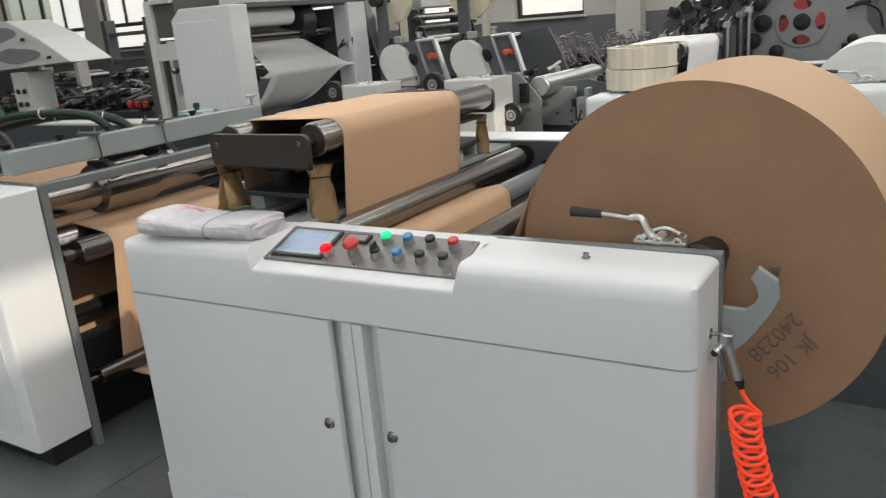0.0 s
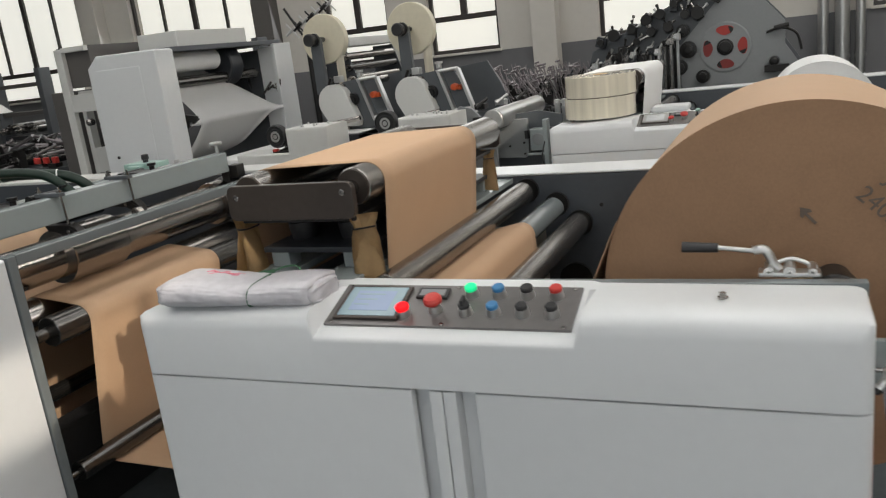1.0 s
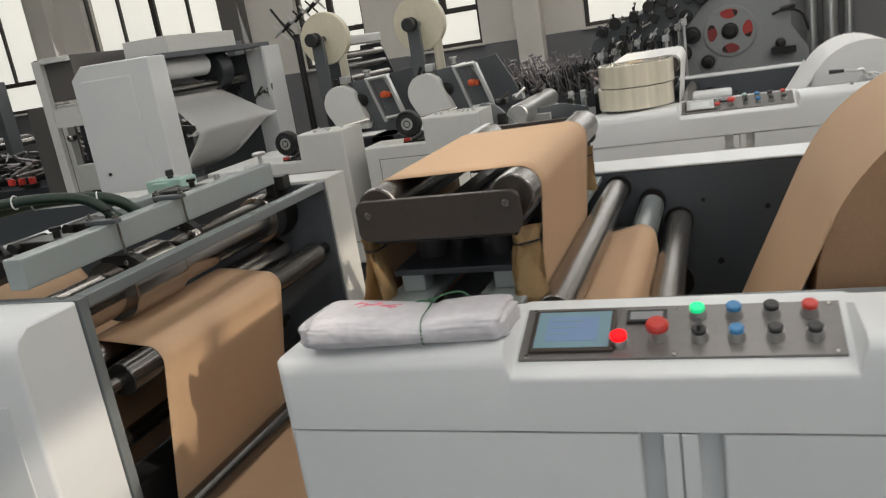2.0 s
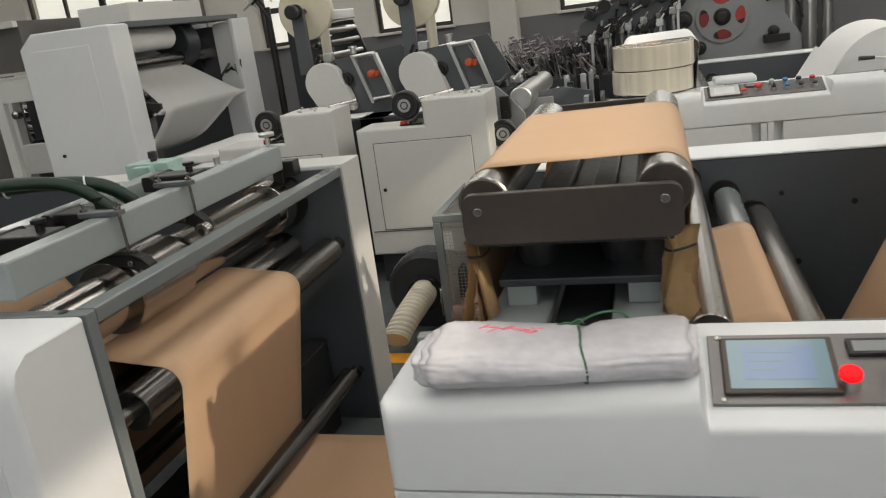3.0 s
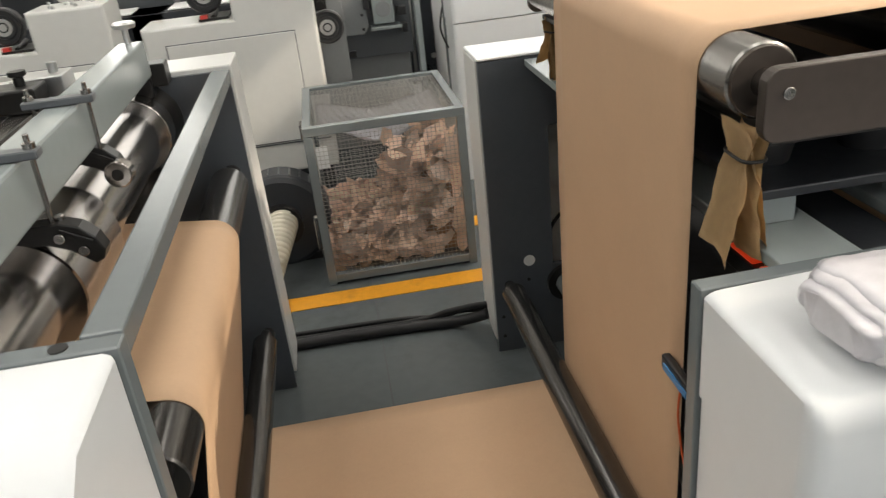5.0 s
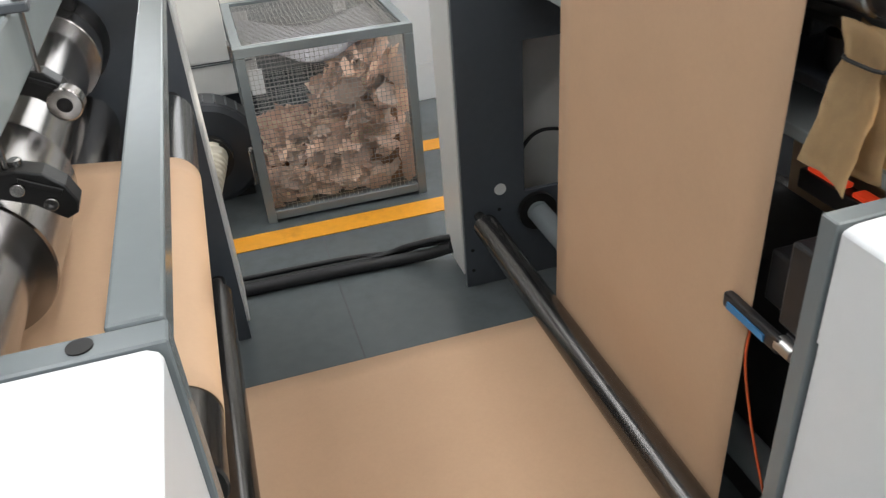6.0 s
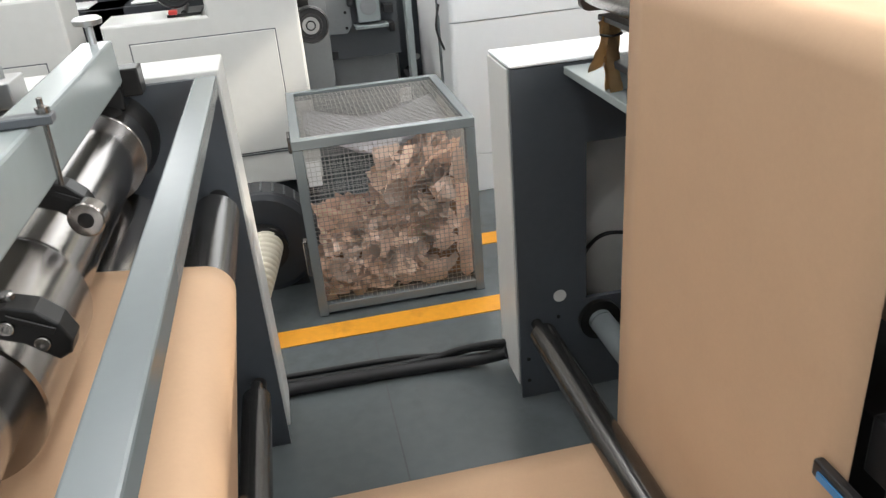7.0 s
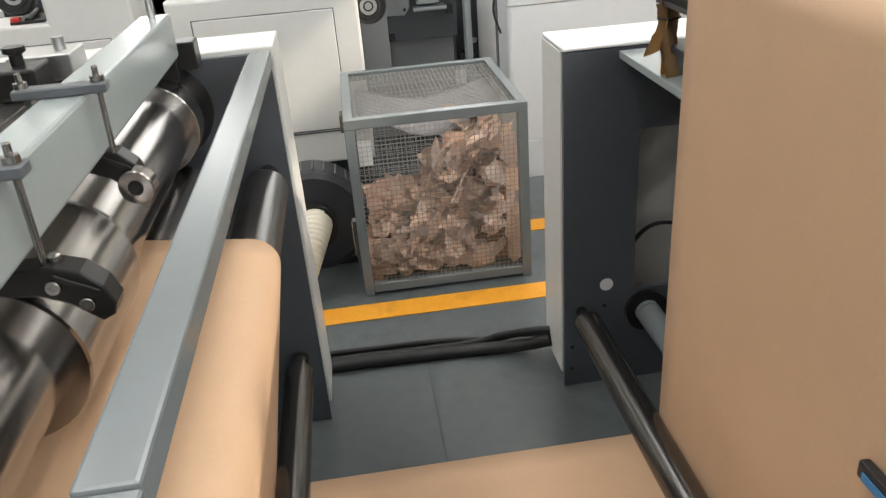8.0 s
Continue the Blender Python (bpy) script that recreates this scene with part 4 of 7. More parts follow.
    for y, ring, dx, dz in ((2.243, False, 0.022, -0.013), (2.580, True, -0.010, 0.010)):
        outline = [(-2.845, 1.085), (-2.735, 1.085), (-2.708, 1.076), (-2.688, 1.056), (-2.679, 1.032), (-2.684, 1.018), (-2.698, 1.012), (-2.710, 1.022), (-2.728, 1.038), (-2.76, 1.052), (-2.845, 1.058)]
        bm = prism(BM(), [(x + dx, z + dz) for x, z in outline], "xz", y - 0.022, y + 0.014, 0.0025)
        cl = part("scraper_clamp", bm, BLACKMETAL, s, "black scraper clamp block on the nip roller")
        bm = prism(BM(), [(-2.735 + dx, 1.077 + dz), (-2.691 + dx, 1.053 + dz), (-2.695 + dx, 1.046 + dz), (-2.735 + dx, 1.069 + dz)], "xz", y - 0.0255, y - 0.0225, 0.001)
        part("clamp_lip", bm, BLACKMETAL, cl)
        bm = lathe(BM(), (-2.737 + dx, y - 0.002, 1.0855 + dz), (0, 0, 1), [(0, 0.009), (0.006, 0.009), (0.008, 0.006)], 6)
        part("lock_nut", bm, STEEL, cl)
        if ring:
            rx, rz = -2.697, 1.040
            bm = lathe(BM(), (rx, y - 0.050, rz), (0.12, 1, 0), [(0, 0.0135), (0.0, 0.024), (0.002, 0.0262), (0.024, 0.0262), (0.026, 0.024), (0.026, 0.01)], 30)
            part("bearing", bm, CHROME, cl, "bright steel ball bearing")
            bm = lathe(BM(), (rx, y - 0.052, rz), (0.12, 1, 0), [(0, 0.006), (0.001, 0.0115), (0.030, 0.012)], 24)
            part("bearing_screw", bm, BLACKMETAL, cl)
        for x, z in ((-2.739, 1.062), (-2.709, 1.037)) if not ring else ((-2.755, 1.066),):
            bm = lathe(BM(), (x + dx, y - 0.0215, z + dz), (0, -1, 0), [(0, 0.0085), (0.005, 0.0085), (0.006, 0.0075), (0.006, 0.004), (0.002, 0.004)], 14)
            part("socket_screw", bm, STEEL, cl)
    # hand screw on the far end of the beam
    bm = BM()
    tube(bm, (-2.765, 3.165, 1.175), (-2.765, 3.165, 1.225), 0.008, seg=12)
    lathe(bm, (-2.765, 3.165, 1.215), (0, 0, 1), [(0, 0.010), (0.004, 0.028), (0.014, 0.030), (0.019, 0.024), (0.019, 0.01)], 20)
    part("hand_screw", bm, ALU, s, "cast hand screw")
    # second beam and ink-blade carriage further in
    bm = BM()
    box(bm, -3.30, -3.22, 1.85, 3.20, 1.05, 1.12, 0.006)
    part("rear_beam", bm, BLUEGREY, s)
    bm = BM()
    box(bm, -3.00, -2.95, 1.87, 3.24, 1.075, 1.095, 0.003)
    box(bm, -3.10, -3.06, 1.87, 3.24, 1.06, 1.08, 0.003)
    part("slide_rail", bm, STEEL, s)
    for y in (1.98, 2.22, 2.46, 2.95):
        bm = BM()
        box(bm, -3.14, -2.93, y - 0.05, y + 0.05, 1.096, 1.15, 0.006)
        tube(bm, (-3.10, y - 0.07, 1.13), (-3.10, y + 0.07, 1.13), 0.024, seg=14)
        lathe(bm, (-2.97, y, 1.15), (0, 0, 1), [(0, 0.012), (0.02, 0.012), (0.024, 0.02), (0.034, 0.02)], 14)
        part("blade_carriage", bm, BLACKMETAL, s, "black blade carriage on the slide rails")
    # valve box on the far side
    bm = BM()
    box(bm, -3.50, -3.30, 3.30, 3.42, 1.074, 1.135, 0.004)
    box(bm, -3.44, -3.36, 3.262, 3.299, 0.99, 1.128, 0.004)
    part("valve_box", bm, MINT, s, "mint green valve box")
    bm = BM()
    lathe(bm, (-3.40, 3.36, 1.135), (0, 0, 1), [(0, 0.014), (0.012, 0.014), (0.014, 0.020), (0.040, 0.018), (0.042, 0.010)], 16)
    part("valve_knob", bm, PLASTIC, s, "black valve knob")
    bm = BM()
    box(bm, -3.02, -2.90, 3.02, 3.12, 1.10, 1.150, 0.003)
    tube(bm, (-2.93, 3.07, 1.10), (-2.93, 3.07, 1.175), 0.012, seg=12)
    part("sensor_bracket", bm, ALU, s)
    return s


roller_stand()


def green_hose(points, r, mat, label):
    solo("hose", pipe(BM(), curve_points(points, 8), r, 10), mat, label, "hose", "hoses on the roller stand")


green_hose([(-3.8, 2.3, 1.14), (-3.5, 2.32, 1.20), (-3.2, 2.38, 1.24), (-3.0, 2.5, 1.215), (-2.92, 2.56, 1.14)], 0.021, HOSEGREEN, "dark green rubber hose looped over the slide rails")
green_hose([(-3.8, 2.26, 1.15), (-3.5, 2.27, 1.23), (-3.22, 2.32, 1.26), (-3.05, 2.44, 1.23), (-2.93, 2.47, 1.14)], 0.019, HOSEGREEN, "dark green rubber hose looped over the slide rails")
green_hose([(-3.7, 2.0, 1.16), (-3.4, 2.1, 1.23), (-3.1, 2.05, 1.21), (-2.93, 1.99, 1.15)], 0.012, RUBBER, "black rubber hose looped over the slide rails")


for tx, ty, tz, turn in ((-3.20, 2.38, 1.24, 0.25), (-3.22, 2.32, 1.26, 0.3), (-3.02, 2.488, 1.219, 0.6)):
    ring = [(tx - 0.023 * math.sin(turn) * math.cos(a), ty + 0.023 * math.cos(turn) * math.cos(a), tz + 0.023 * math.sin(a)) for a in [2 * math.pi * k / 24 for k in range(25)]]
    solo("cable_tie", pipe(BM(), ring, 0.003, 6), WHITEPAPER, "white plastic tie round a dark green hose", "cable tie", "ties on the hoses")


# ---- waste cage with paper scraps, blower and cables ----
GX0, GX1, GY0, GY1, GZ0, GZ1 = -2.42, -1.795, 3.955, 4.63, 0.0, 0.672


def waste_cage():
    c = thing("waste_cage", (GX0 + GX1) / 2, (GY0 + GY1) / 2, 0, "grey steel cage with wire mesh sides", "cage")
    t = 0.034
    bars = []
    for x in (GX0, GX1 - t):
        for y in (GY0, GY1 - t):
            bars.append((x, x + t, y, y + t, 0.0, GZ1 - t - 0.001))
    for z in (0.012, GZ1 - t):
        d = 0.001 if z < 0.1 else 0.0
        for y in (GY0, GY1 - t):
            bars.append((GX0 + (t if d else 0), GX1 - (t if d else 0), y, y + t, z, z + t))
        for x in (GX0, GX1 - t):
            bars.append((x, x + t, GY0 + t, GY1 - t, z, z + t))
    for b in bars:
        part("frame_bar", box(BM(), *b, 0.002, 1), BARGREY, c)
    bm = BM()
    box(bm, GX0 + t, GX1 - t, GY0 + t, GY1 - t, 0.014, 0.020)
    part("bottom_sheet", bm, MIDGREY, c)
    step, w = 0.0165, 0.00075

    def grid(bm, u0, u1, v0, v1, at):
        n = int((u1 - u0) / step)
        for k in range(1, n):
            u = u0 + (u1 - u0) * k / n
            at(bm, u - w, u + w, v0, v1, 0.0)
        n = int((v1 - v0) / step)
        for k in range(1, n):
            v = v0 + (v1 - v0) * k / n
            at(bm, u0, u1, v - w, v + w, 0.0022)

    def quad(bm, x0, x1, y0, y1, z0, z1):
        vs = [bm.verts.new((x, y, z)) for x in (x0, x1) for y in (y0, y1) for z in (z0, z1)]
        for f in ((0, 1, 3, 2), (4, 6, 7, 5), (0, 4, 5, 1), (2, 3, 7, 6), (0, 2, 6, 4), (1, 5, 7, 3)):
            bm.faces.new([vs[k] for k in f])
    for y in (GY0 + 0.012, GY1 - 0.014):
        bm = BM()
        grid(bm, GX0 + t, GX1 - t, 0.012 + t, GZ1 - t, lambda b, u0, u1, v0, v1, o: quad(b, u0, u1, y + o, y + o + 0.002, v0, v1))
        part("mesh_panel", bm, WIRE, c, "square wire mesh")
    for x in (GX0 + 0.012, GX1 - 0.014):
        bm = BM()
        grid(bm, GY0 + t, GY1 - t, 0.012 + t, GZ1 - t, lambda b, u0, u1, v0, v1, o: quad(b, x + o, x + o + 0.002, u0, u1, v0, v1))
        part("mesh_panel", bm, WIRE, c, "square wire mesh")
    bm = BM()
    grid(bm, GX0 + t, GX1 - t, GY0 + t, GY1 - t, lambda b, u0, u1, v0, v1, o: quad(b, u0, u1, v0, v1, GZ1 - 0.014 + o, GZ1 - 0.012 + o))
    part("mesh_lid", bm, WIRE, c, "square wire mesh lid")
    bm = BM()
    box(bm, GX0 - 0.012, GX0 - 0.001, GY0 + 0.10, GY0 + 0.17, 0.60, 0.66, 0.002, 1)
    part("hinge", bm, STEEL, c)
    box(bm2 := BM(), GX0 - 0.018, GX0 - 0.001, GY0 + 0.02, GY0 + 0.055, 0.16, 0.30, 0.003, 1)
    part("latch", bm2, STEEL, c)
    box(bm3 := BM(), GX0 + t + 0.004, GX0 + t + 0.05, GY0 + 0.016, GY0 + 0.020, 0.50, 0.59, 0.001, 1)
    part("tag", bm3, WHITEPAPER, c, "small pale tag inside the mesh")
    bm = BM()
    rows = []
    for k in range(15):
        u = k / 14
        x = GX0 + 0.05 + (GX1 - GX0 - 0.10) * u
        row = []
        for j in range(9):
            v = j / 8
            sag = 0.125 * math.sin(math.pi * u) ** 1.3 * (0.55 + 0.45 * (1 - v)) + 0.01 * noise.noise(Vector((u * 6, v * 6, 0)))
            row.append(bm.verts.new((x, GY0 + 0.22 + 0.06 * math.sin(math.pi * u) + (GY1 - GY0 - 0.33) * v, GZ1 - 0.05 - sag)))
        rows.append(row)
    for p, q in zip(rows, rows[1:]):
        for j in range(8):
            bm.faces.new((p[j], q[j], q[j + 1], p[j + 1])).smooth = True
    bmesh.ops.solidify(bm, geom=bm.faces[:], thickness=0.001)
    part("sagging_sheet", bm, BAGPLASTIC, c, "milky plastic sheet sagging under the lid")
    return c


waste_cage()


def heap_height(x, y):
    """The heap of scraps: low at the blower's side, high in the far corner, with a hollow in front."""
    u, v = (x - GX0) / (GX1 - GX0), (y - GY0) / (GY1 - GY0)
    h = 0.135 + 0.10 * u + 0.50 * max(0, u - 0.40) + 0.03 * v + 0.035 * noise.noise(Vector((x * 9, y * 9, 1.0)))
    return min(h, 0.56)


def scrap_mesh(rng, size):
    """One torn bit of paper, bent."""
    bm = BM()
    n = rng.randint(5, 8)
    bend, tw = rng.choice((-1, 1)) * rng.uniform(1.0, 6.0), rng.uniform(-0.8, 0.8)
    a0 = rng.uniform(0, 6.28)
    asp = rng.uniform(0.45, 1.0)
    pts = []
    for k in range(n):
        a = a0 + 2 * math.pi * k / n
        r = size * rng.uniform(0.6, 1.25)
        pts.append((r * math.cos(a), r * math.sin(a) * asp))
    def lift(x, y):
        return bend * x * x + tw * x * y * 6
    c = bm.verts.new((0, 0, lift(0, 0)))
    ring = [bm.verts.new((x, y, lift(x, y))) for x, y in pts]
    mid = [bm.verts.new((x * 0.5, y * 0.5, lift(x * 0.5, y * 0.5))) for x, y in pts]
    for k in range(n):
        j = (k + 1) % n
        for f in ((c, mid[k], mid[j]), (mid[k], ring[k], ring[j], mid[j])):
            bm.faces.new(f).smooth = True
    geom = bmesh.ops.solidify(bm, geom=bm.faces[:], thickness=0.0006)
    return bm


def scraps():
    rng = random.Random(5)
    bits = []
    for k in range(14):
        bm = scrap_mesh(rng, rng.uniform(0.044, 0.078))
        me = bpy.data.meshes.new("scrap")
        for f in bm.faces:
            f.smooth = False
        bm.to_mesh(me)
        bm.free()
        bits.append(([v.co.copy() for v in me.vertices], [tuple(p.vertices) for p in me.polygons], me))
    verts, faces = [], []

    def lay(x, y, z, rx, ry, rz, scale):
        m = pose(x, y, z, rx, ry, rz) @ Matrix.Scale(scale, 4)
        vs, fs, _ = rng.choice(bits)
        o = len(verts)
        for v in vs:
            p = m @ v
            p.x, p.y, p.z = min(GX1 - 0.02, max(GX0 + 0.02, p.x)), max(GY0 + 0.018, min(GY1 - 0.02, p.y)), max(0.022, p.z)
            verts.append(p)
        faces.extend(tuple(i + o for i in f) for f in fs)
    heap = thing("scrap_heap", (GX0 + GX1) / 2, (GY0 + GY1) / 2, 0.02, "heap of torn brown kraft paper scraps filling the cage", "paper scraps")
    for _, _, me in bits:
        me.materials.append(SCRAP)

    def piece(x, y, z, rx, ry, rz, scale):
        ob = new("scrap", rng.choice(bits)[2])
        ob.parent = heap
        ob.matrix_basis = Matrix.Translation(-heap.location) @ pose(x, y, z, rx, ry, rz) @ Matrix.Scale(scale, 4)
        tagged(ob)
    # pressed against the front mesh
    for k in range(170):
        x = rng.uniform(GX0 + 0.085, GX1 - 0.085)
        y = GY0 + 0.066 + abs(rng.gauss(0, 0.035))
        z = 0.062 + (heap_height(x, y) - 0.062) * rng.random() ** 0.85
        piece(x, y, z, rng.gauss(58, 20), rng.gauss(0, 26), rng.gauss(0, 24), rng.uniform(0.5, 1.0))
    # on the slope of the heap
    for k in range(110):
        x, y = rng.uniform(GX0 + 0.09, GX1 - 0.09), rng.uniform(GY0 + 0.12, GY0 + 0.42)
        piece(x, y, heap_height(x, y) + rng.uniform(-0.01, 0.012), rng.gauss(25, 28), rng.gauss(0, 30), rng.uniform(0, 360), rng.uniform(0.6, 1.1))
    # the top of the heap and the other sides
    for k in range(190):
        x, y = rng.uniform(GX0 + 0.05, GX1 - 0.05), rng.uniform(GY0 + 0.30, GY1 - 0.05)
        lay(x, y, heap_height(x, y) - abs(rng.gauss(0, 0.012)), rng.gauss(20, 30), rng.gauss(0, 30), rng.uniform(0, 360), rng.uniform(0.7, 1.35))
    for k in range(160):
        y = rng.uniform(GY0 + 0.06, GY1 - 0.05)
        x = rng.choice((GX0 + 0.04, GX1 - 0.04))
        lay(x, y, heap_height(x, y) * rng.random(), rng.gauss(0, 30), rng.gauss(80, 20), rng.uniform(0, 360), rng.uniform(0.6, 1.2))
    base = Vector(((GX0 + GX1) / 2, (GY0 + GY1) / 2, 0.02))
    me = bpy.data.meshes.new("paper_scraps")
    me.from_pydata([v - base for v in verts], [], faces)
    me.materials.append(SCRAP)
    ob = new("paper_scraps", me)
    ob.location = base
    tagged(ob, "heap of torn brown kraft paper scraps in the cage", "paper scraps", kind="stuff")
    # core in a darker brown, so gaps between the scraps read as shade
    bm = BM()
    n = 16
    top = [[bm.verts.new((GX0 + 0.06 + (GX1 - GX0 - 0.12) * i / n, GY0 + 0.135 + (GY1 - GY0 - 0.19) * j / n, 0)) for j in range(n + 1)] for i in range(n + 1)]
    for row in top:
        for v in row:
            v.co.z = max(0.05, heap_height(v.co.x, v.co.y) - 0.045 + 0.012 * noise.noise(v.co * 30))
    for i in range(n):
        for j in range(n):
            bm.faces.new((top[i][j], top[i + 1][j], top[i + 1][j + 1], top[i][j + 1]))
    rim = [top[i][0] for i in range(n + 1)] + [top[n][j] for j in range(1, n + 1)] + [top[i][n] for i in range(n - 1, -1, -1)] + [top[0][j] for j in range(n - 1, 0, -1)]
    low = [bm.verts.new((v.co.x, v.co.y, 0.022)) for v in rim]
    for k in range(len(rim)):
        bm.faces.new((rim[k], low[k], low[(k + 1) % len(rim)], rim[(k + 1) % len(rim)]))
    bmesh.ops.recalc_face_normals(bm, faces=bm.faces)
    tagged(solo("scrap_core", bm, KRAFT_END, "brown core of the heap, darkened as shade between the scraps", "paper scraps"), kind="stuff")
    # bits that the blower keeps whirling over the heap
    flying = []
    for k in range(34):
        f = new("flying_scrap", bits[k % len(bits)][2])
        tagged(f, "torn brown kraft scrap whirling over the heap", "paper scrap", "flying scraps")
        flying.append((f, rng.uniform(-2.06, -1.88), rng.uniform(GY0 + 0.09, GY0 + 0.36), rng.uniform(0.36, 0.54), rng.uniform(0.02, 0.07), rng.uniform(0.03, 0.09), rng.uniform(0, 6.28), rng.choice((-1, 1)) * rng.uniform(2.2, 5.5)))
    return flying


flying_scraps = scraps()


def blower():
    b = thing("blower_fan", -2.60, 4.30, 0, "dark grey round blower with a ribbed ivory hose", "blower")
    bm = lathe(BM(), (-2.585, 4.22, 0.20), (0, 1, 0), [(0, 0.10), (0.0, 0.185), (0.012, 0.205), (0.03, 0.21), (0.14, 0.21), (0.16, 0.195), (0.16, 0.05)], 44)
    part("fan_housing", bm, DARKGREY, b, "dark grey drum housing")
    bm = BM()
    for k in range(30):
        a = 2 * math.pi * k / 30
        p = Vector((-2.585 + 0.211 * math.cos(a), 4.25, 0.20 + 0.211 * math.sin(a)))
        if p.z > 0.02:
            tube(bm, p, p + Vector((0, 0.10, 0)), 0.004, seg=6)
    part("rim_rib", bm, MIDGREY, b)
    bm = BM()
    tube(bm, (-2.585, 4.17, 0.20), (-2.585, 4.22, 0.20), 0.09, seg=26)
    part("inlet", bm, BLACKMETAL, b)
    bm = BM()
    box(bm, -2.74, -2.44, 4.24, 4.36, 0.0, 0.03, 0.003)
    part("foot", bm, BLACKMETAL, b)
    bm = BM()
    lathe(bm, (-2.585, 4.38, 0.20), (0, 1, 0), [(0, 0.09), (0.22, 0.09), (0.24, 0.07)], 26)
    part("motor", bm, MIDGREY, b)
    line = curve_points([(-2.575, 4.205, 0.222), (-2.600, 4.10, 0.190), (-2.635, 3.99, 0.140), (-2.675, 3.90, 0.070)], 44)
    bm = BM()
    rings, up = [], None
    for k, p in enumerate(line):
        way = (line[min(k + 1, len(line) - 1)] - line[max(k - 1, 0)]).normalized()
        side = Vector((1, 0, 0))
        upv = way.cross(side).normalized()
        r = 0.069 if k % 8 < 5 else 0.059
        rings.append([bm.verts.new(p + r * (math.cos(a) * side + math.sin(a) * upv)) for a in [2 * math.pi * j / 20 for j in range(20)]])
    for a, c in zip(rings, rings[1:]):
        for j in range(20):
            bm.faces.new((a[j], a[(j + 1) % 20], c[(j + 1) % 20], c[j])).smooth = True
    bm.faces.new(rings[-1])
    bmesh.ops.recalc_face_normals(bm, faces=bm.faces)
    part("flex_hose", bm, HOSE, b, "ribbed ivory flexible hose")


blower()


def floor_cables():
    for r, pts, lab in ((0.020, [(-2.75, 3.50, 0.021), (-2.5, 3.505, 0.021), (-2.25, 3.50, 0.021), (-2.02, 3.485, 0.022), (-1.93, 3.46, 0.035), (-1.86, 3.41, 0.075)], "thick black cable lying on the floor"),
                        (0.009, [(-2.75, 3.60, 0.010), (-2.5, 3.595, 0.010), (-2.2, 3.585, 0.010), (-2.02, 3.55, 0.012), (-1.95, 3.49, 0.056), (-1.86, 3.43, 0.085)], "thin black cable lying on the floor"),
                        (0.011, [(-2.75, 3.56, 0.0115), (-2.4, 3.55, 0.0115), (-2.1, 3.545, 0.0115), (-2.0, 3.51, 0.05), (-1.90, 3.445, 0.095), (-1.858, 3.43, 0.10)], "thin black cable lying on the floor")):
        solo("floor_cable", pipe(BM(), curve_points(pts, 8), r, 12), RUBBER, lab, "cable", "floor cables")


floor_cables()


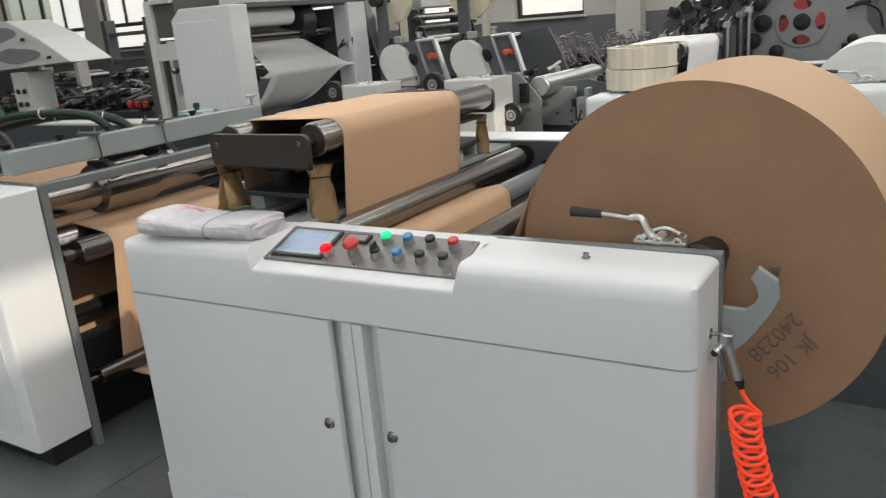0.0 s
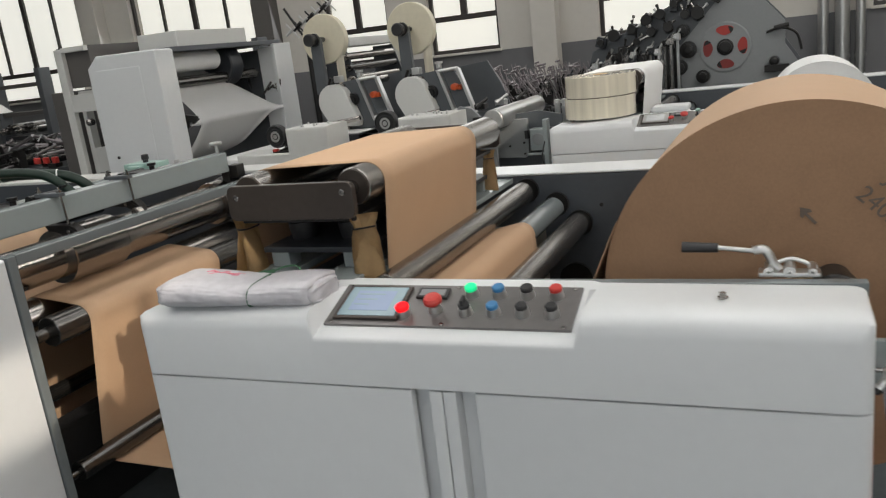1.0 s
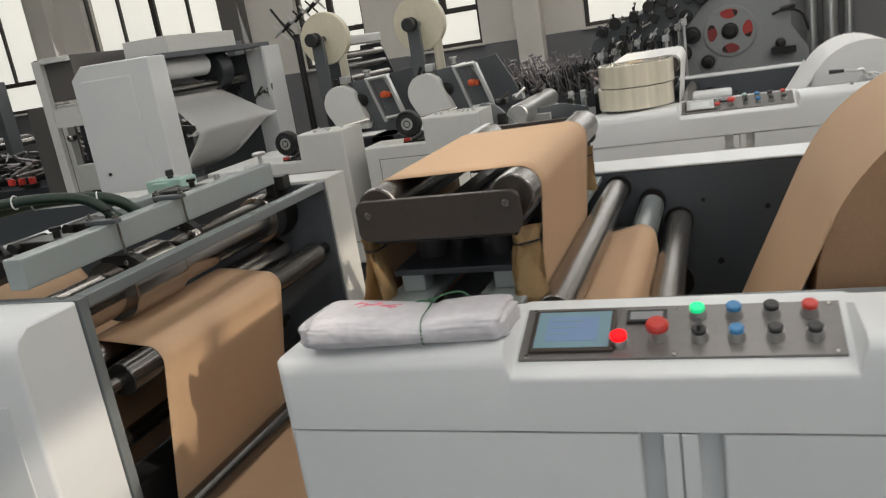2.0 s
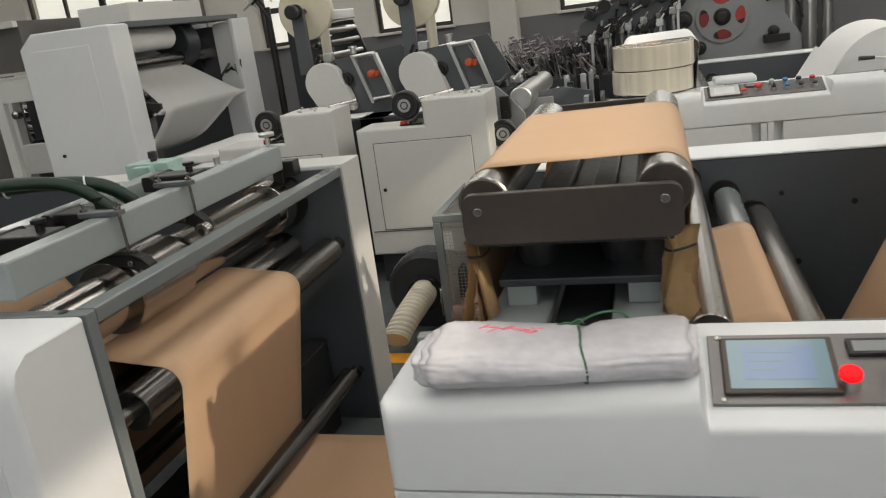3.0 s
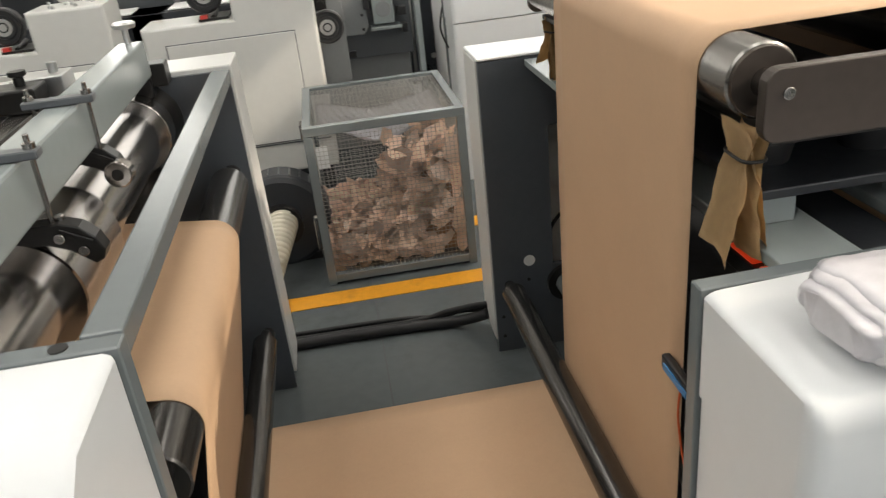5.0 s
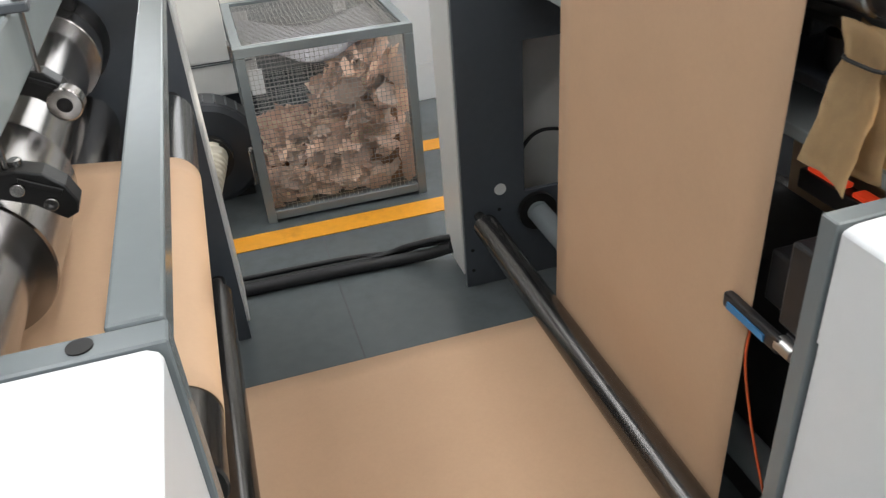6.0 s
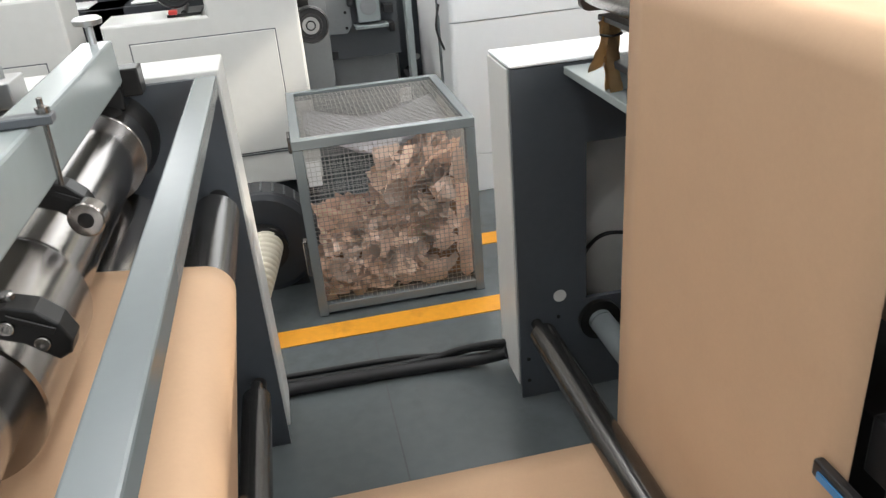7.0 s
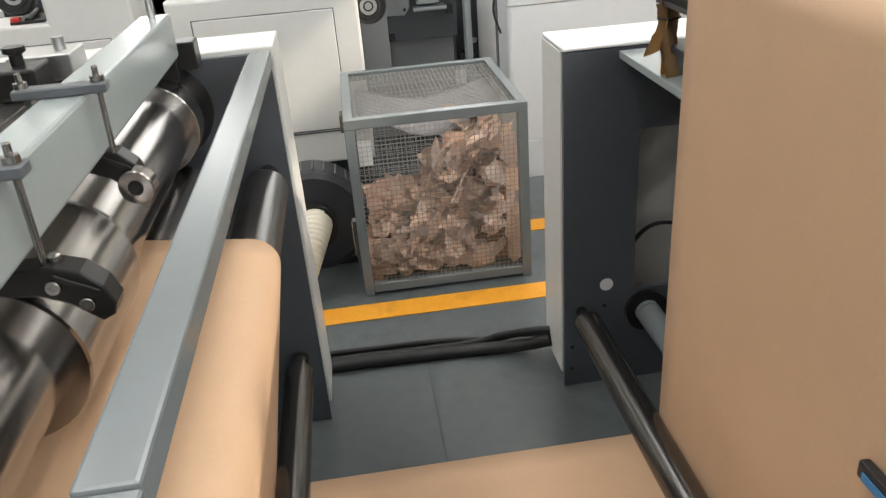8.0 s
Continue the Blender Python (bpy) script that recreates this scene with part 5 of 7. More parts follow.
# ---- things on and about the near cabinet ----
def bag_bundle():
    t = thing("plastic_bag_bundle", -1.59, 1.745, 1.0, "rolled bundle of milky plastic bags tied with green string, pink marks", "plastic bundle")
    x0, x1 = -1.770, -1.346
    tied = 0.60

    def size(u):
        nip = math.exp(-((u - tied) / 0.035) ** 2)
        half = 0.093 - 0.010 * u - 0.006 * nip
        rise = 0.0330 - 0.0045 * u + 0.0025 * math.sin(u * 8 + 0.6) - 0.0035 * nip
        return half, rise

    def middle(u):
        return 1.706 + 0.032 * u

    def shell(name, a, b, grow, lift, seed):
        """A flattened roll from a to b along the bundle, its creases running lengthwise."""
        n, m = 70, 72
        bm = BM()
        rings = []
        for k in range(n + 1):
            u = a + (b - a) * k / n
            half, rise = size(min(1.0, max(0.0, u)))
            half, rise = half * grow, rise * grow
            e0, e1 = min(1.0, (u - a) / 0.05), min(1.0, (b - u) / 0.03)
            end = (0.80 + 0.20 * math.sqrt(max(0.0, 1 - (1 - e0) ** 2))) * (0.84 + 0.16 * math.sqrt(max(0.0, 1 - (1 - e1) ** 2)))
            ring = []
            for j in range(m):
                w = 2 * math.pi * j / m
                ca, sa = math.cos(w), math.sin(w)
                f = 1 + 0.05 * noise.noise(Vector((u * 2.2 + seed, ca * 1.5, sa * 1.5))) + 0.030 * noise.noise(Vector((u * 3.5, ca * 5 + seed, sa * 5))) - 0.050 * abs(noise.noise(Vector((u * 8 + ca, ca * 9, sa * 9 + seed)))) - 0.030 * abs(noise.noise(Vector((u * 24 + ca * 3, ca * 7, sa * 7 + seed))))
                f -= 0.05 * math.exp(-((u - tied) / 0.07) ** 2) * abs(noise.noise(Vector((u * 6, ca * 12, sa * 12))))
                y = middle(u) + half * math.copysign(abs(ca) ** 0.62, ca) * f * end
                z = 1.0 + lift + max(0.001 - lift, rise + rise * math.copysign(abs(sa) ** 0.72, sa) * f * end)
                ring.append(bm.verts.new((x0 + (x1 - x0) * u + 0.010 * noise.noise(Vector((w * 1.5, seed, u * 2))), y, z)))
            rings.append(ring)
        for p, q in zip(rings, rings[1:]):
            for j in range(m):
                bm.faces.new((p[j], p[(j + 1) % m], q[(j + 1) % m], q[j])).smooth = True
        bm.faces.new(rings[0])
        bm.faces.new(list(reversed(rings[-1])))
        bmesh.ops.recalc_face_normals(bm, faces=bm.faces)
        return part(name, bm, BAGPLASTIC, t)
    shell("bag_roll", 0.035, 1.0, 1.0, 0.0, 0.0)
    shell("bag_layer", 0.005, 0.3, 0.90, 0.001, 3.1)
    shell("bag_layer", -0.025, 0.3, 0.76, 0.004, 6.7)
    shell("bag_layer", 0.8, 1.03, 0.80, 0.002, 9.2)

    def round_at(u, lean, out):
        """A line round the bundle at u, leaning along it by lean."""
        half, rise = size(u)
        pts = []
        for j in range(41):
            w = 2 * math.pi * j / 40
            ca, sa = math.cos(w), math.sin(w)
            pts.append((x0 + (x1 - x0) * u - lean * ca, middle(u) + (half * 0.985 + out) * math.copysign(abs(ca) ** 0.62, ca), max(1.003, 1.0 + rise + (rise * 0.97 + out) * math.copysign(abs(sa) ** 0.72, sa))))
        return pts
    part("string", pipe(BM(), round_at(tied, 0.016, 0.0008), 0.0024, 8), STRING, t, "dark green string")
    top = 1.0 + 2 * size(tied)[1]
    xk = x0 + (x1 - x0) * tied - 0.012
    for ctrl in ([(xk, 1.792, top - 0.001), (xk + 0.030, 1.805, top + 0.010), (xk + 0.062, 1.812, top + 0.012), (xk + 0.084, 1.80, top + 0.006), (xk + 0.086, 1.784, top - 0.001)],
                 [(xk, 1.79, top), (xk - 0.018, 1.784, top + 0.004), (xk - 0.036, 1.775, top + 0.001)],
                 [(xk - 0.010, 1.782, top + 0.002), (xk + 0.004, 1.796, top + 0.005), (xk + 0.012, 1.788, top + 0.001)]):
        part("string_end", pipe(BM(), curve_points(ctrl, 8), 0.0023, 8), STRING, t, "dark green string")
    rng = random.Random(6)
    for k in range(11):
        u = 0.22 + 0.021 * k
        half, rise = size(u)
        x, y = x0 + (x1 - x0) * u, middle(u) + 0.022 + rng.uniform(-0.014, 0.014)
        a, r = rng.uniform(-1.0, 1.4), rng.uniform(0.007, 0.015)
        pts = [(x - r * math.cos(a), y - r * math.sin(a)), (x + rng.uniform(-0.004, 0.004), y + rng.uniform(-0.004, 0.004)), (x + r * math.cos(a), y + r * math.sin(a))]
        line = curve_points([(px, py, 1.0 + rise + rise * 0.985 * (1 - min(0.95, abs((py - middle(u)) / half)) ** 3.2) ** 0.5) for px, py in pts], 5)
        part("marker_stroke", pipe(BM(), line, 0.0022, 6), PINK, t, "pink marker strokes")
    t.location.z -= 0.011


bag_bundle()


def air_gun():
    t = thing("air_gun", -0.145, 1.80, 0.76, "chromed air blow gun hanging on the cabinet's hook", "air gun")
    bm = BM()
    tube(bm, (-0.176, 1.80, 0.848), (-0.128, 1.80, 0.850), 0.0042, seg=10)
    tube(bm, (-0.176, 1.80, 0.848), (-0.173, 1.80, 0.848), 0.013, seg=14)
    part("hook", bm, STEEL, t)
    bm = BM()
    pipe(bm, curve_points([(-0.152, 1.795, 0.842), (-0.140, 1.793, 0.838), (-0.131, 1.792, 0.812), (-0.122, 1.792, 0.780), (-0.114, 1.792, 0.752)], 6), 0.0085, 12)
    lathe(bm, (-0.141, 1.793, 0.842), (0.1, 0, 1), [(-0.012, 0.011), (0.004, 0.013), (0.012, 0.013), (0.014, 0.008), (0.020, 0.008)], 14)
    lathe(bm, (-0.146, 1.793, 0.834), (-0.55, -0.35, -0.75), [(0, 0.009), (0.016, 0.009), (0.018, 0.011), (0.024, 0.011)], 12)
    part("gun_body", bm, ALU, t, "chromed gun body")
    bm = lathe(BM(), (-0.159, 1.785, 0.816), (-0.55, -0.35, -0.75), [(0, 0.008), (0.010, 0.007), (0.012, 0.003)], 12)
    part("nozzle", bm, BLACKMETAL, t, "dark nozzle tip")
    bm = prism(BM(), [(-0.155, 0.822), (-0.146, 0.826), (-0.132, 0.754), (-0.146, 0.752)], "xz", 1.778, 1.786, 0.0015)
    part("trigger", bm, STEEL, t, "pressed steel trigger")
    bm = lathe(BM(), (-0.114, 1.792, 0.756), (0.28, 0, -1), [(0, 0.010), (0.010, 0.010), (0.011, 0.007), (0.020, 0.007)], 12)
    part("hose_nipple", bm, BLACKMETAL, t)
    h = thing("coiled_air_hose", -0.09, 1.80, 0.0, "bright orange-red coiled air hose hanging from the gun", "hose")
    pts = curve_points([(-0.109, 1.792, 0.742), (-0.103, 1.792, 0.722), (-0.088, 1.793, 0.700), (-0.070, 1.797, 0.682), (-0.090, 1.770, 0.690)], 6)
    turns, per = 11, 24
    for k in range(turns * per):
        a = 2 * math.pi * k / per - 1.57
        u = k / (turns * per)
        z = 0.676 - 0.235 * u ** 1.12 - (0.015 * (1 - u) ** 2 - 0.004) * math.cos(a) + 0.008 * math.sin(a)
        pts.append(Vector((-0.102 + 0.052 * u ** 1.6 + 0.030 * math.cos(a), 1.80 + 0.030 * math.sin(a), z + 0.003 * math.sin(k * 0.37))))
    e_ = pts[-1]
    pts += curve_points([e_, e_ + Vector((0.01, -0.005, -0.05)), e_ + Vector((0.02, 0.02, -0.2)), e_ + Vector((0.03, 0.08, -e_.z + 0.012)), (0.1, 2.0, 0.012), (0.2, 2.4, 0.012)], 8)
    bm = pipe(BM(), pts, 0.0046, 8)
    part("hose_tube", bm, ORANGEGLOW, h)


air_gun()


def folded_pad(x, y, z0, z1, w, turn, leaves, label):
    """Kraft board folded over a bar and hanging down in leaves, bound by a wire."""
    t = thing("folded_pad", x, y, z0, label, "paper pad", "folded pads under the web guide")
    rng = random.Random(int(1000 * (abs(x) + y)))
    zm = z0 + (z1 - z0) * 0.80
    for k in range(leaves):
        off = (k - (leaves - 1) / 2) * 0.009
        drop = rng.uniform(0, 0.030) * k
        bm = BM()
        n, m = 12, 6
        rows = []
        for i in range(n + 1):
            u = i / n
            z = z0 + drop + (z1 - z0 - drop) * u
            flare = (1 - u) ** 1.5 * off * 1.6 + 0.007 * math.sin(u * 4 + k * 2.1 + x * 5)
            half = w * (1 - 0.30 * math.exp(-((z - zm) / 0.025) ** 2)) * (1 + 0.05 * math.sin(u * 7 + k))
            row = []
            for j in range(m + 1):
                v = 2 * j / m - 1
                p = Vector((v * half, off + flare + 0.010 * v * v * (1 - 2 * (k % 2)) + 0.006 * noise.noise(Vector((v * 3, u * 6, k + x))), 0))
                p.rotate(Euler((0, 0, radians(turn))))
                row.append(bm.verts.new((x + p.x, y + p.y, z + 0.006 * v * (k - 1))))
            rows.append(row)
        for p, q in zip(rows, rows[1:]):
            for j in range(m):
                bm.faces.new((p[j], p[j + 1], q[j + 1], q[j])).smooth = True
        bmesh.ops.solidify(bm, geom=bm.faces[:], thickness=0.0035)
        part("board_leaf", bm, CLOTH, t)
    bm = BM()
    ca, sa = math.cos(radians(turn)), math.sin(radians(turn))
    ring = []
    for j in range(21):
        a = 2 * math.pi * j / 20
        p, q = w * 0.80 * math.copysign(abs(math.cos(a)) ** 0.5, math.cos(a)), (0.003 + 0.0050 * leaves) * math.copysign(abs(math.sin(a)) ** 0.6, math.sin(a))
        ring.append((x + p * ca - q * sa, y + p * sa + q * ca, zm))
    pipe(bm, ring, 0.0025, 6)
    part("tie", bm, BLACKMETAL, t, "dark tie wire")


PAD = "straw-brown folded kraft board wired under the web guide"
folded_pad(-1.350, 1.985, 0.960, 1.142, 0.040, 40, 2, PAD)
folded_pad(-1.732, 1.992, 0.950, 1.150, 0.044, 88, 3, PAD)
folded_pad(-1.70, 3.02, 0.965, 1.135, 0.026, 30, 3, PAD)
folded_pad(-1.37, 3.03, 0.985, 1.14, 0.026, 30, 2, PAD)


def edge_sensor():
    t = thing("edge_sensor", -1.80, 1.96, 0.70, "black edge sensor with a blue strip on a steel clamp", "sensor")
    box(bm := BM(), -1.786, -1.770, 1.99, 2.125, 0.685, 0.712, 0.004)
    part("sensor_head", bm, PLASTIC, t)
    box(bm := BM(), -1.789, -1.7865, 2.02, 2.11, 0.690, 0.702)
    part("blue_strip", bm, BLUE, t, "blue strip")
    box(bm := BM(), -1.77, -1.66, 1.93, 2.02, 0.72, 0.86, 0.006)
    part("sensor_body", bm, PLASTIC, t)
    box(bm := BM(), -1.768, -1.60, 1.97, 2.0, 0.688, 0.716, 0.003)
    box(bm, -1.74, -1.62, 2.022, 2.09, 0.71, 0.80, 0.005)
    part("sensor_arm", bm, PLASTIC, t)
    bm = BM()
    lathe(bm, (-1.775, 1.925, 0.70), (0, 1, 0), [(0, 0.010), (0.004, 0.013), (0.03, 0.013), (0.032, 0.010), (0.04, 0.010), (0.042, 0.013), (0.075, 0.013)], 18)
    part("clamp", bm, ALU, t, "bright steel clamp")
    bm = lathe(BM(), (-1.77, 1.895, 0.79), (0, 1, 0), [(0, 0.011), (0.003, 0.014), (0.055, 0.014)], 18)
    part("clamp_pin", bm, ALU, t, "bright steel pin")
    bm = pipe(BM(), curve_points([(-1.778, 2.06, 0.69), (-1.785, 2.05, 0.62), (-1.78, 2.01, 0.50), (-1.77, 1.95, 0.36)], 8), 0.0022, 8)
    part("lead", bm, ORANGERED, t, "thin orange lead")


edge_sensor()
guard_bar = thing("guide_bar", -1.745, 1.96, 0.92, "black bar with an orange-red top edge behind the cabinet", "bar")
part("bar", box(BM(), -1.752, -1.725, 1.90, 2.06, 0.920, 0.952, 0.003), PLASTIC, guard_bar)
# the strips carry the same added glow as the hose
for y0, y1 in ((1.90, 1.955), (1.975, 2.045)):
    part("edge_strip", box(BM(), -1.752, -1.730, y0, y1, 0.953, 0.961, 0.003, 2), ORANGEGLOW, guard_bar, "orange-red edge strip")


guard_bar.location += Vector((0.08, 0.08, -0.056))


# ---- second line, behind the aisle ----
DX, DY = 0.18, 3.29
shift = Matrix.Translation((DX, DY, 0))
second = control_cabinet(False, "white control cabinet of the second line, film rolls standing on it")
second.location += Vector((DX, DY, 0))
second = copy_thing(stand, shift @ Matrix.Translation(stand.location))
tagged(second, "dark grey unwind stand of the second line", "machine")
second = copy_thing(guide, shift @ Matrix.Translation(guide.location))
tagged(second, "web guide frame of the second line under white paper", "machine")
paper_roll("white_paper_roll", ROLL[0] + 0.16, ROLL[1], 0.305, WY0 + DY + 0.03, WY1 + DY, WHITEPAPER, WHITEPAPER, "white paper roll on the second unwind stand")
route2 = [(ROLL[0] + 0.16, ROLL[1], 0.306, -1)] + [(x + DX, z, r, s_) for x, z, r, s_ in WEB_ROUTE[1:7]]
web("white_paper_web", belt(route2, [(-2.0, R1[1] - R1[2])]), WY0 + DY, WY1 + DY + 0.12, WHITEPAPER, "white paper web running over the second web guide")


def film_roll(x, y, z, r, h, label):
    t = thing("film_roll", x, y, z, label, "film roll", "stacked film rolls")
    bm = lathe(BM(), (x, y, z), (0, 0, 1), [(0, r * 0.99), (0.003, r), (h - 0.003, r), (h, r * 0.99), (h, 0.05)], 64)
    part("wound_film", bm, FILM, t)
    bm = lathe(BM(), (x, y, z), (0, 0, 1), [(0.01, 0.045), (h + 0.002, 0.045), (h + 0.002, 0.03)], 24)
    part("core", bm, CLOTH, t, "cardboard core")


film_roll(-1.405, 5.235, 1.001, 0.222, 0.125, "roll of clear film standing on end on the cabinet")
film_roll(-1.395, 5.24, 1.131, 0.222, 0.128, "roll of clear film stacked on another")
box(bm := BM(), -1.08, -0.86, 5.15, 5.32, 1.001, 1.035, 0.012)
solo("white_tray", bm, WHITE, "small white box lying on the second cabinet", "box")


def hub_wheel(name, parent, x, y, z, r, label):
    bm = lathe(BM(), (x, y, z), (0, 1, 0), [(-0.03, r * 0.35), (-0.03, r * 0.62), (-0.022, r * 0.66), (-0.022, r * 0.86), (-0.03, r * 0.92), (-0.02, r), (0.02, r), (0.03, r * 0.9)], 30)
    w = part(name, bm, PLASTIC, parent, label)
    bm = BM()
    lathe(bm, (x, y, z), (0, 1, 0), [(-0.036, r * 0.12), (-0.036, r * 0.2), (-0.034, r * 0.2), (-0.034, r * 0.14)], 20)
    rings = []
    for d, rr in ((-0.0335, r * 0.28), (-0.035, r * 0.29), (-0.035, r * 0.46), (-0.0335, r * 0.47)):
        rings.append([bm.verts.new((x + rr * math.cos(2 * math.pi * k / 28), y + d, z + rr * math.sin(2 * math.pi * k / 28))) for k in range(28)])
    for a, b in zip(rings, rings[1:]):
        for k in range(28):
            bm.faces.new((a[k], a[(k + 1) % 28], b[(k + 1) % 28], b[k]))
    part("hub_ring", bm, ALU, w, "pale ring on the hub")


def glue_cabinet(x0, x1, xs, z0, z1, label):
    """A cream cabinet with a step in its top and an inset door."""
    t = thing("glue_unit_cabinet", (x0 + x1) / 2, 5.0, 0, label, "cabinet", "cream cabinets of the second line")
    outline = [(x0, 0.19), (x1, 0.19), (x1, z1), (xs, z1), (xs, z0), (x0, z0)]
    bm = prism(BM(), outline, "xz", 4.92, 5.22, 0.012)
    part("body", bm, CREAM, t)
    bm = BM()
    box(bm, x0 + 0.10, x1 - 0.11, 4.914, 4.922, 0.352, z0 - 0.085, 0.003, 1)
    d = part("door", bm, CREAM, t)
    part("door_gap", box(BM(), x0 + 0.096, x1 - 0.106, 4.9165, 4.9215, 0.348, z0 - 0.081), MIDGREY, t)
    bm = lathe(BM(), (x0 + 0.135, 4.915, 0.60), (0, -1, 0), [(0, 0.011), (0.006, 0.011), (0.008, 0.006)], 14)
    part("lock", bm, BLACKMETAL, d)
    bm = BM()
    box(bm, x0 + 0.02, x1 - 0.02, 4.915, 4.9215, 0.338, 0.343)
    part("joint", bm, MIDGREY, t)
    bm = BM()
    box(bm, x0 + 0.03, x1 - 0.03, 4.97, 5.20, 0.0, 0.188)
    part("plinth", bm, DARKGREY, t)
    bm = BM()
    box(bm, xs - 0.16, xs - 0.02, 4.96, 5.16, z0, z0 + 0.012, 0.003, 1)
    tube(bm, (xs - 0.09, 4.97, z0 + 0.012), (xs - 0.09, 5.12, z0 + 0.03), 0.012, seg=12)
    part("slide", bm, BLACKMETAL, t)
    bm = BM()
    box(bm, xs - 0.15, xs - 0.115, 4.945, 4.985, z0 + 0.012, z0 + 0.03, 0.004)
    part("red_knob", bm, RED, t, "small red knob")
    hub_wheel("hand_wheel", t, xs - 0.115, 4.99, z0 + 0.118, 0.084, "black hand wheel with pale rings")
    rng = random.Random(int(-x0 * 100))
    for k in range(9):
        px, py = rng.uniform(xs + 0.03, x1 - 0.04), rng.uniform(4.96, 5.18)
        part("stud", lathe(BM(), (px, py, z1), (0, 0, 1), [(0, 0.009), (0.012, 0.008), (0.014, 0.004)], 8), ALU, t)
    return t


glue_cabinet(-3.115, -2.31, -2.69, 0.965, 1.112, "cream stepped cabinet with a door and a black hand wheel")
glue_cabinet(-4.05, -3.245, -3.59, 0.93, 1.10, "cream stepped cabinet with a door and a black hand wheel")


def glue_head(x, z, ax, label):
    """A film unwind head: dark side plates, D-shaped guard, lit bars, an arm with a film disc."""
    t = thing("film_unwind_head", x, 5.7, 0, label, "machine", "film unwind heads")
    y = 5.62
    bm = BM()
    box(bm, x - 0.42, x + 0.42, 5.36, 6.5, 0.0, 0.98, 0.004)
    part("bed", bm, DARKGREY, t, "dark machine bed")
    outline = [(x - 0.20, 0.98), (x + 0.45, 0.98), (x + 0.37, 1.20), (x + 0.27, 1.385), (x + 0.02, 1.36), (x - 0.10, 1.30)]
    for yy in (y + 0.03, 6.42):
        bm = prism(BM(), outline, "xz", yy, yy + 0.02, 0.002)
        part("side_plate", bm, MIDGREY, t, "dark grey side plate")
    g = []
    for k in range(13):
        a = radians(35 + 180 * k / 12)
        g.append((x - 0.045 + 0.135 * math.cos(a), 1.215 + 0.135 * math.sin(a)))
    g += [(x - 0.095, 1.03), (x + 0.14, 1.02), (x + 0.155, 1.06)]
    bm = prism(BM(), g, "xz", y - 0.055, y + 0.028, 0.006)
    part("belt_guard", bm, CREAM, t, "cream D-shaped belt guard")
    for dx in (0.17, 0.325):
        bm = BM()
        p = [(x + dx, y - 0.01, 1.36), (x + dx + 0.105, y - 0.01, 1.05)]
        prism(bm, [(p[0][0] - 0.012, 1.375), (p[0][0] + 0.012, 1.375), (p[1][0] + 0.012, 1.05), (p[1][0] - 0.012, 1.05)], "xz", y - 0.02, y + 0.028, 0.002)
        part("light_bar", bm, ALU, t, "bright aluminium bar")
    for zz, dx in ((1.365, 0.25), (1.075, 0.35)):
        bm = BM()
        tube(bm, (x + dx - 0.08, y - 0.005, zz), (x + dx + 0.08, y - 0.005, zz + 0.01), 0.013, seg=12)
        part("cross_bar", bm, ALU, t)
    bm = lathe(BM(), (x + 0.29, y + 0.03, 1.245), (0, -1, 0), [(0, 0.022), (0.02, 0.026), (0.06, 0.024), (0.065, 0.012)], 16)
    box(bm, x + 0.265, x + 0.34, y - 0.012, y + 0.026, 1.222, 1.258, 0.006)
    part("red_lamp", bm, ORANGERED, t, "orange-red motor cap")
    bm = lathe(BM(), (x + 0.09, y + 0.03, 1.22), (0, -1, 0), [(0, 0.05), (0.03, 0.05), (0.032, 0.035), (0.05, 0.03)], 22)
    part("pulley", bm, BLACKMETAL, t)
    for zz, dz in ((1.33, 0), (1.0, 0)):
        roller("film_roller", t, x + 0.02, zz, 5.68, 6.38, 0.03, CHROME, 0.015)
    bm = BM()
    tube(bm, (x - 0.19, 5.50, 1.035), (x + 0.19, 5.53, 1.085), 0.019, seg=16)
    part("press_bar", bm, CHROME, t, "bright round press bar")
    bm = BM()
    box(bm, x - 0.22, x + 0.26, 5.38, 5.62, 0.985, 0.992)
    part("film_sheet", bm, WHITEPAPER, t, "white sheet on the bed")
    bm = BM()
    box(bm, x - 0.03, x + 0.03, y - 0.03, y + 0.03, 1.36, 1.41, 0.004)
    part("bracket", bm, ALU, t)
    bm = BM()
    lathe(bm, (x + 0.16, y + 0.05, 1.385), (0, 0, 1), [(0, 0.02), (0.03, 0.02), (0.035, 0.03), (0.05, 0.03)], 12)
    part("set_screw", bm, ALU, t)
    # arm with film disc
    bm = prism(BM(), [(ax - 0.05, 1.28), (ax + 0.05, 1.28), (ax + 0.045, z), (ax, z + 0.05), (ax - 0.045, z)], "xz", 5.70, 5.74, 0.004)
    part("arm", bm, MIDGREY, t, "grey arm plate")
    bm = lathe(BM(), (ax, 5.60, z), (0, 1, 0), [(0, 0.04), (0.01, 0.048), (0.03, 0.048), (0.032, 0.036), (0.08, 0.036), (0.082, 0.05), (0.10, 0.05), (0.1, 0.02), (0.45, 0.02)], 24)
    part("spindle", bm, PLASTIC, t, "black spindle hub")
    bm = lathe(BM(), (ax + 0.0, 5.83, z), (0, 1, 0), [(0, 0.03), (0.0, 0.06), (0.001, 0.19), (0.006, 0.195), (0.064, 0.195), (0.07, 0.19), (0.07, 0.03)], 60)
    part("film_disc", bm, FILMSIDE, t, "narrow roll of clear film")
    bm = BM()
    box(bm, ax + 0.085, ax + 0.155, 5.84, 5.848, 1.15, z - 0.10)
    part("film_strip", bm, FILM, t, "strip of film running down")
    bm = BM()
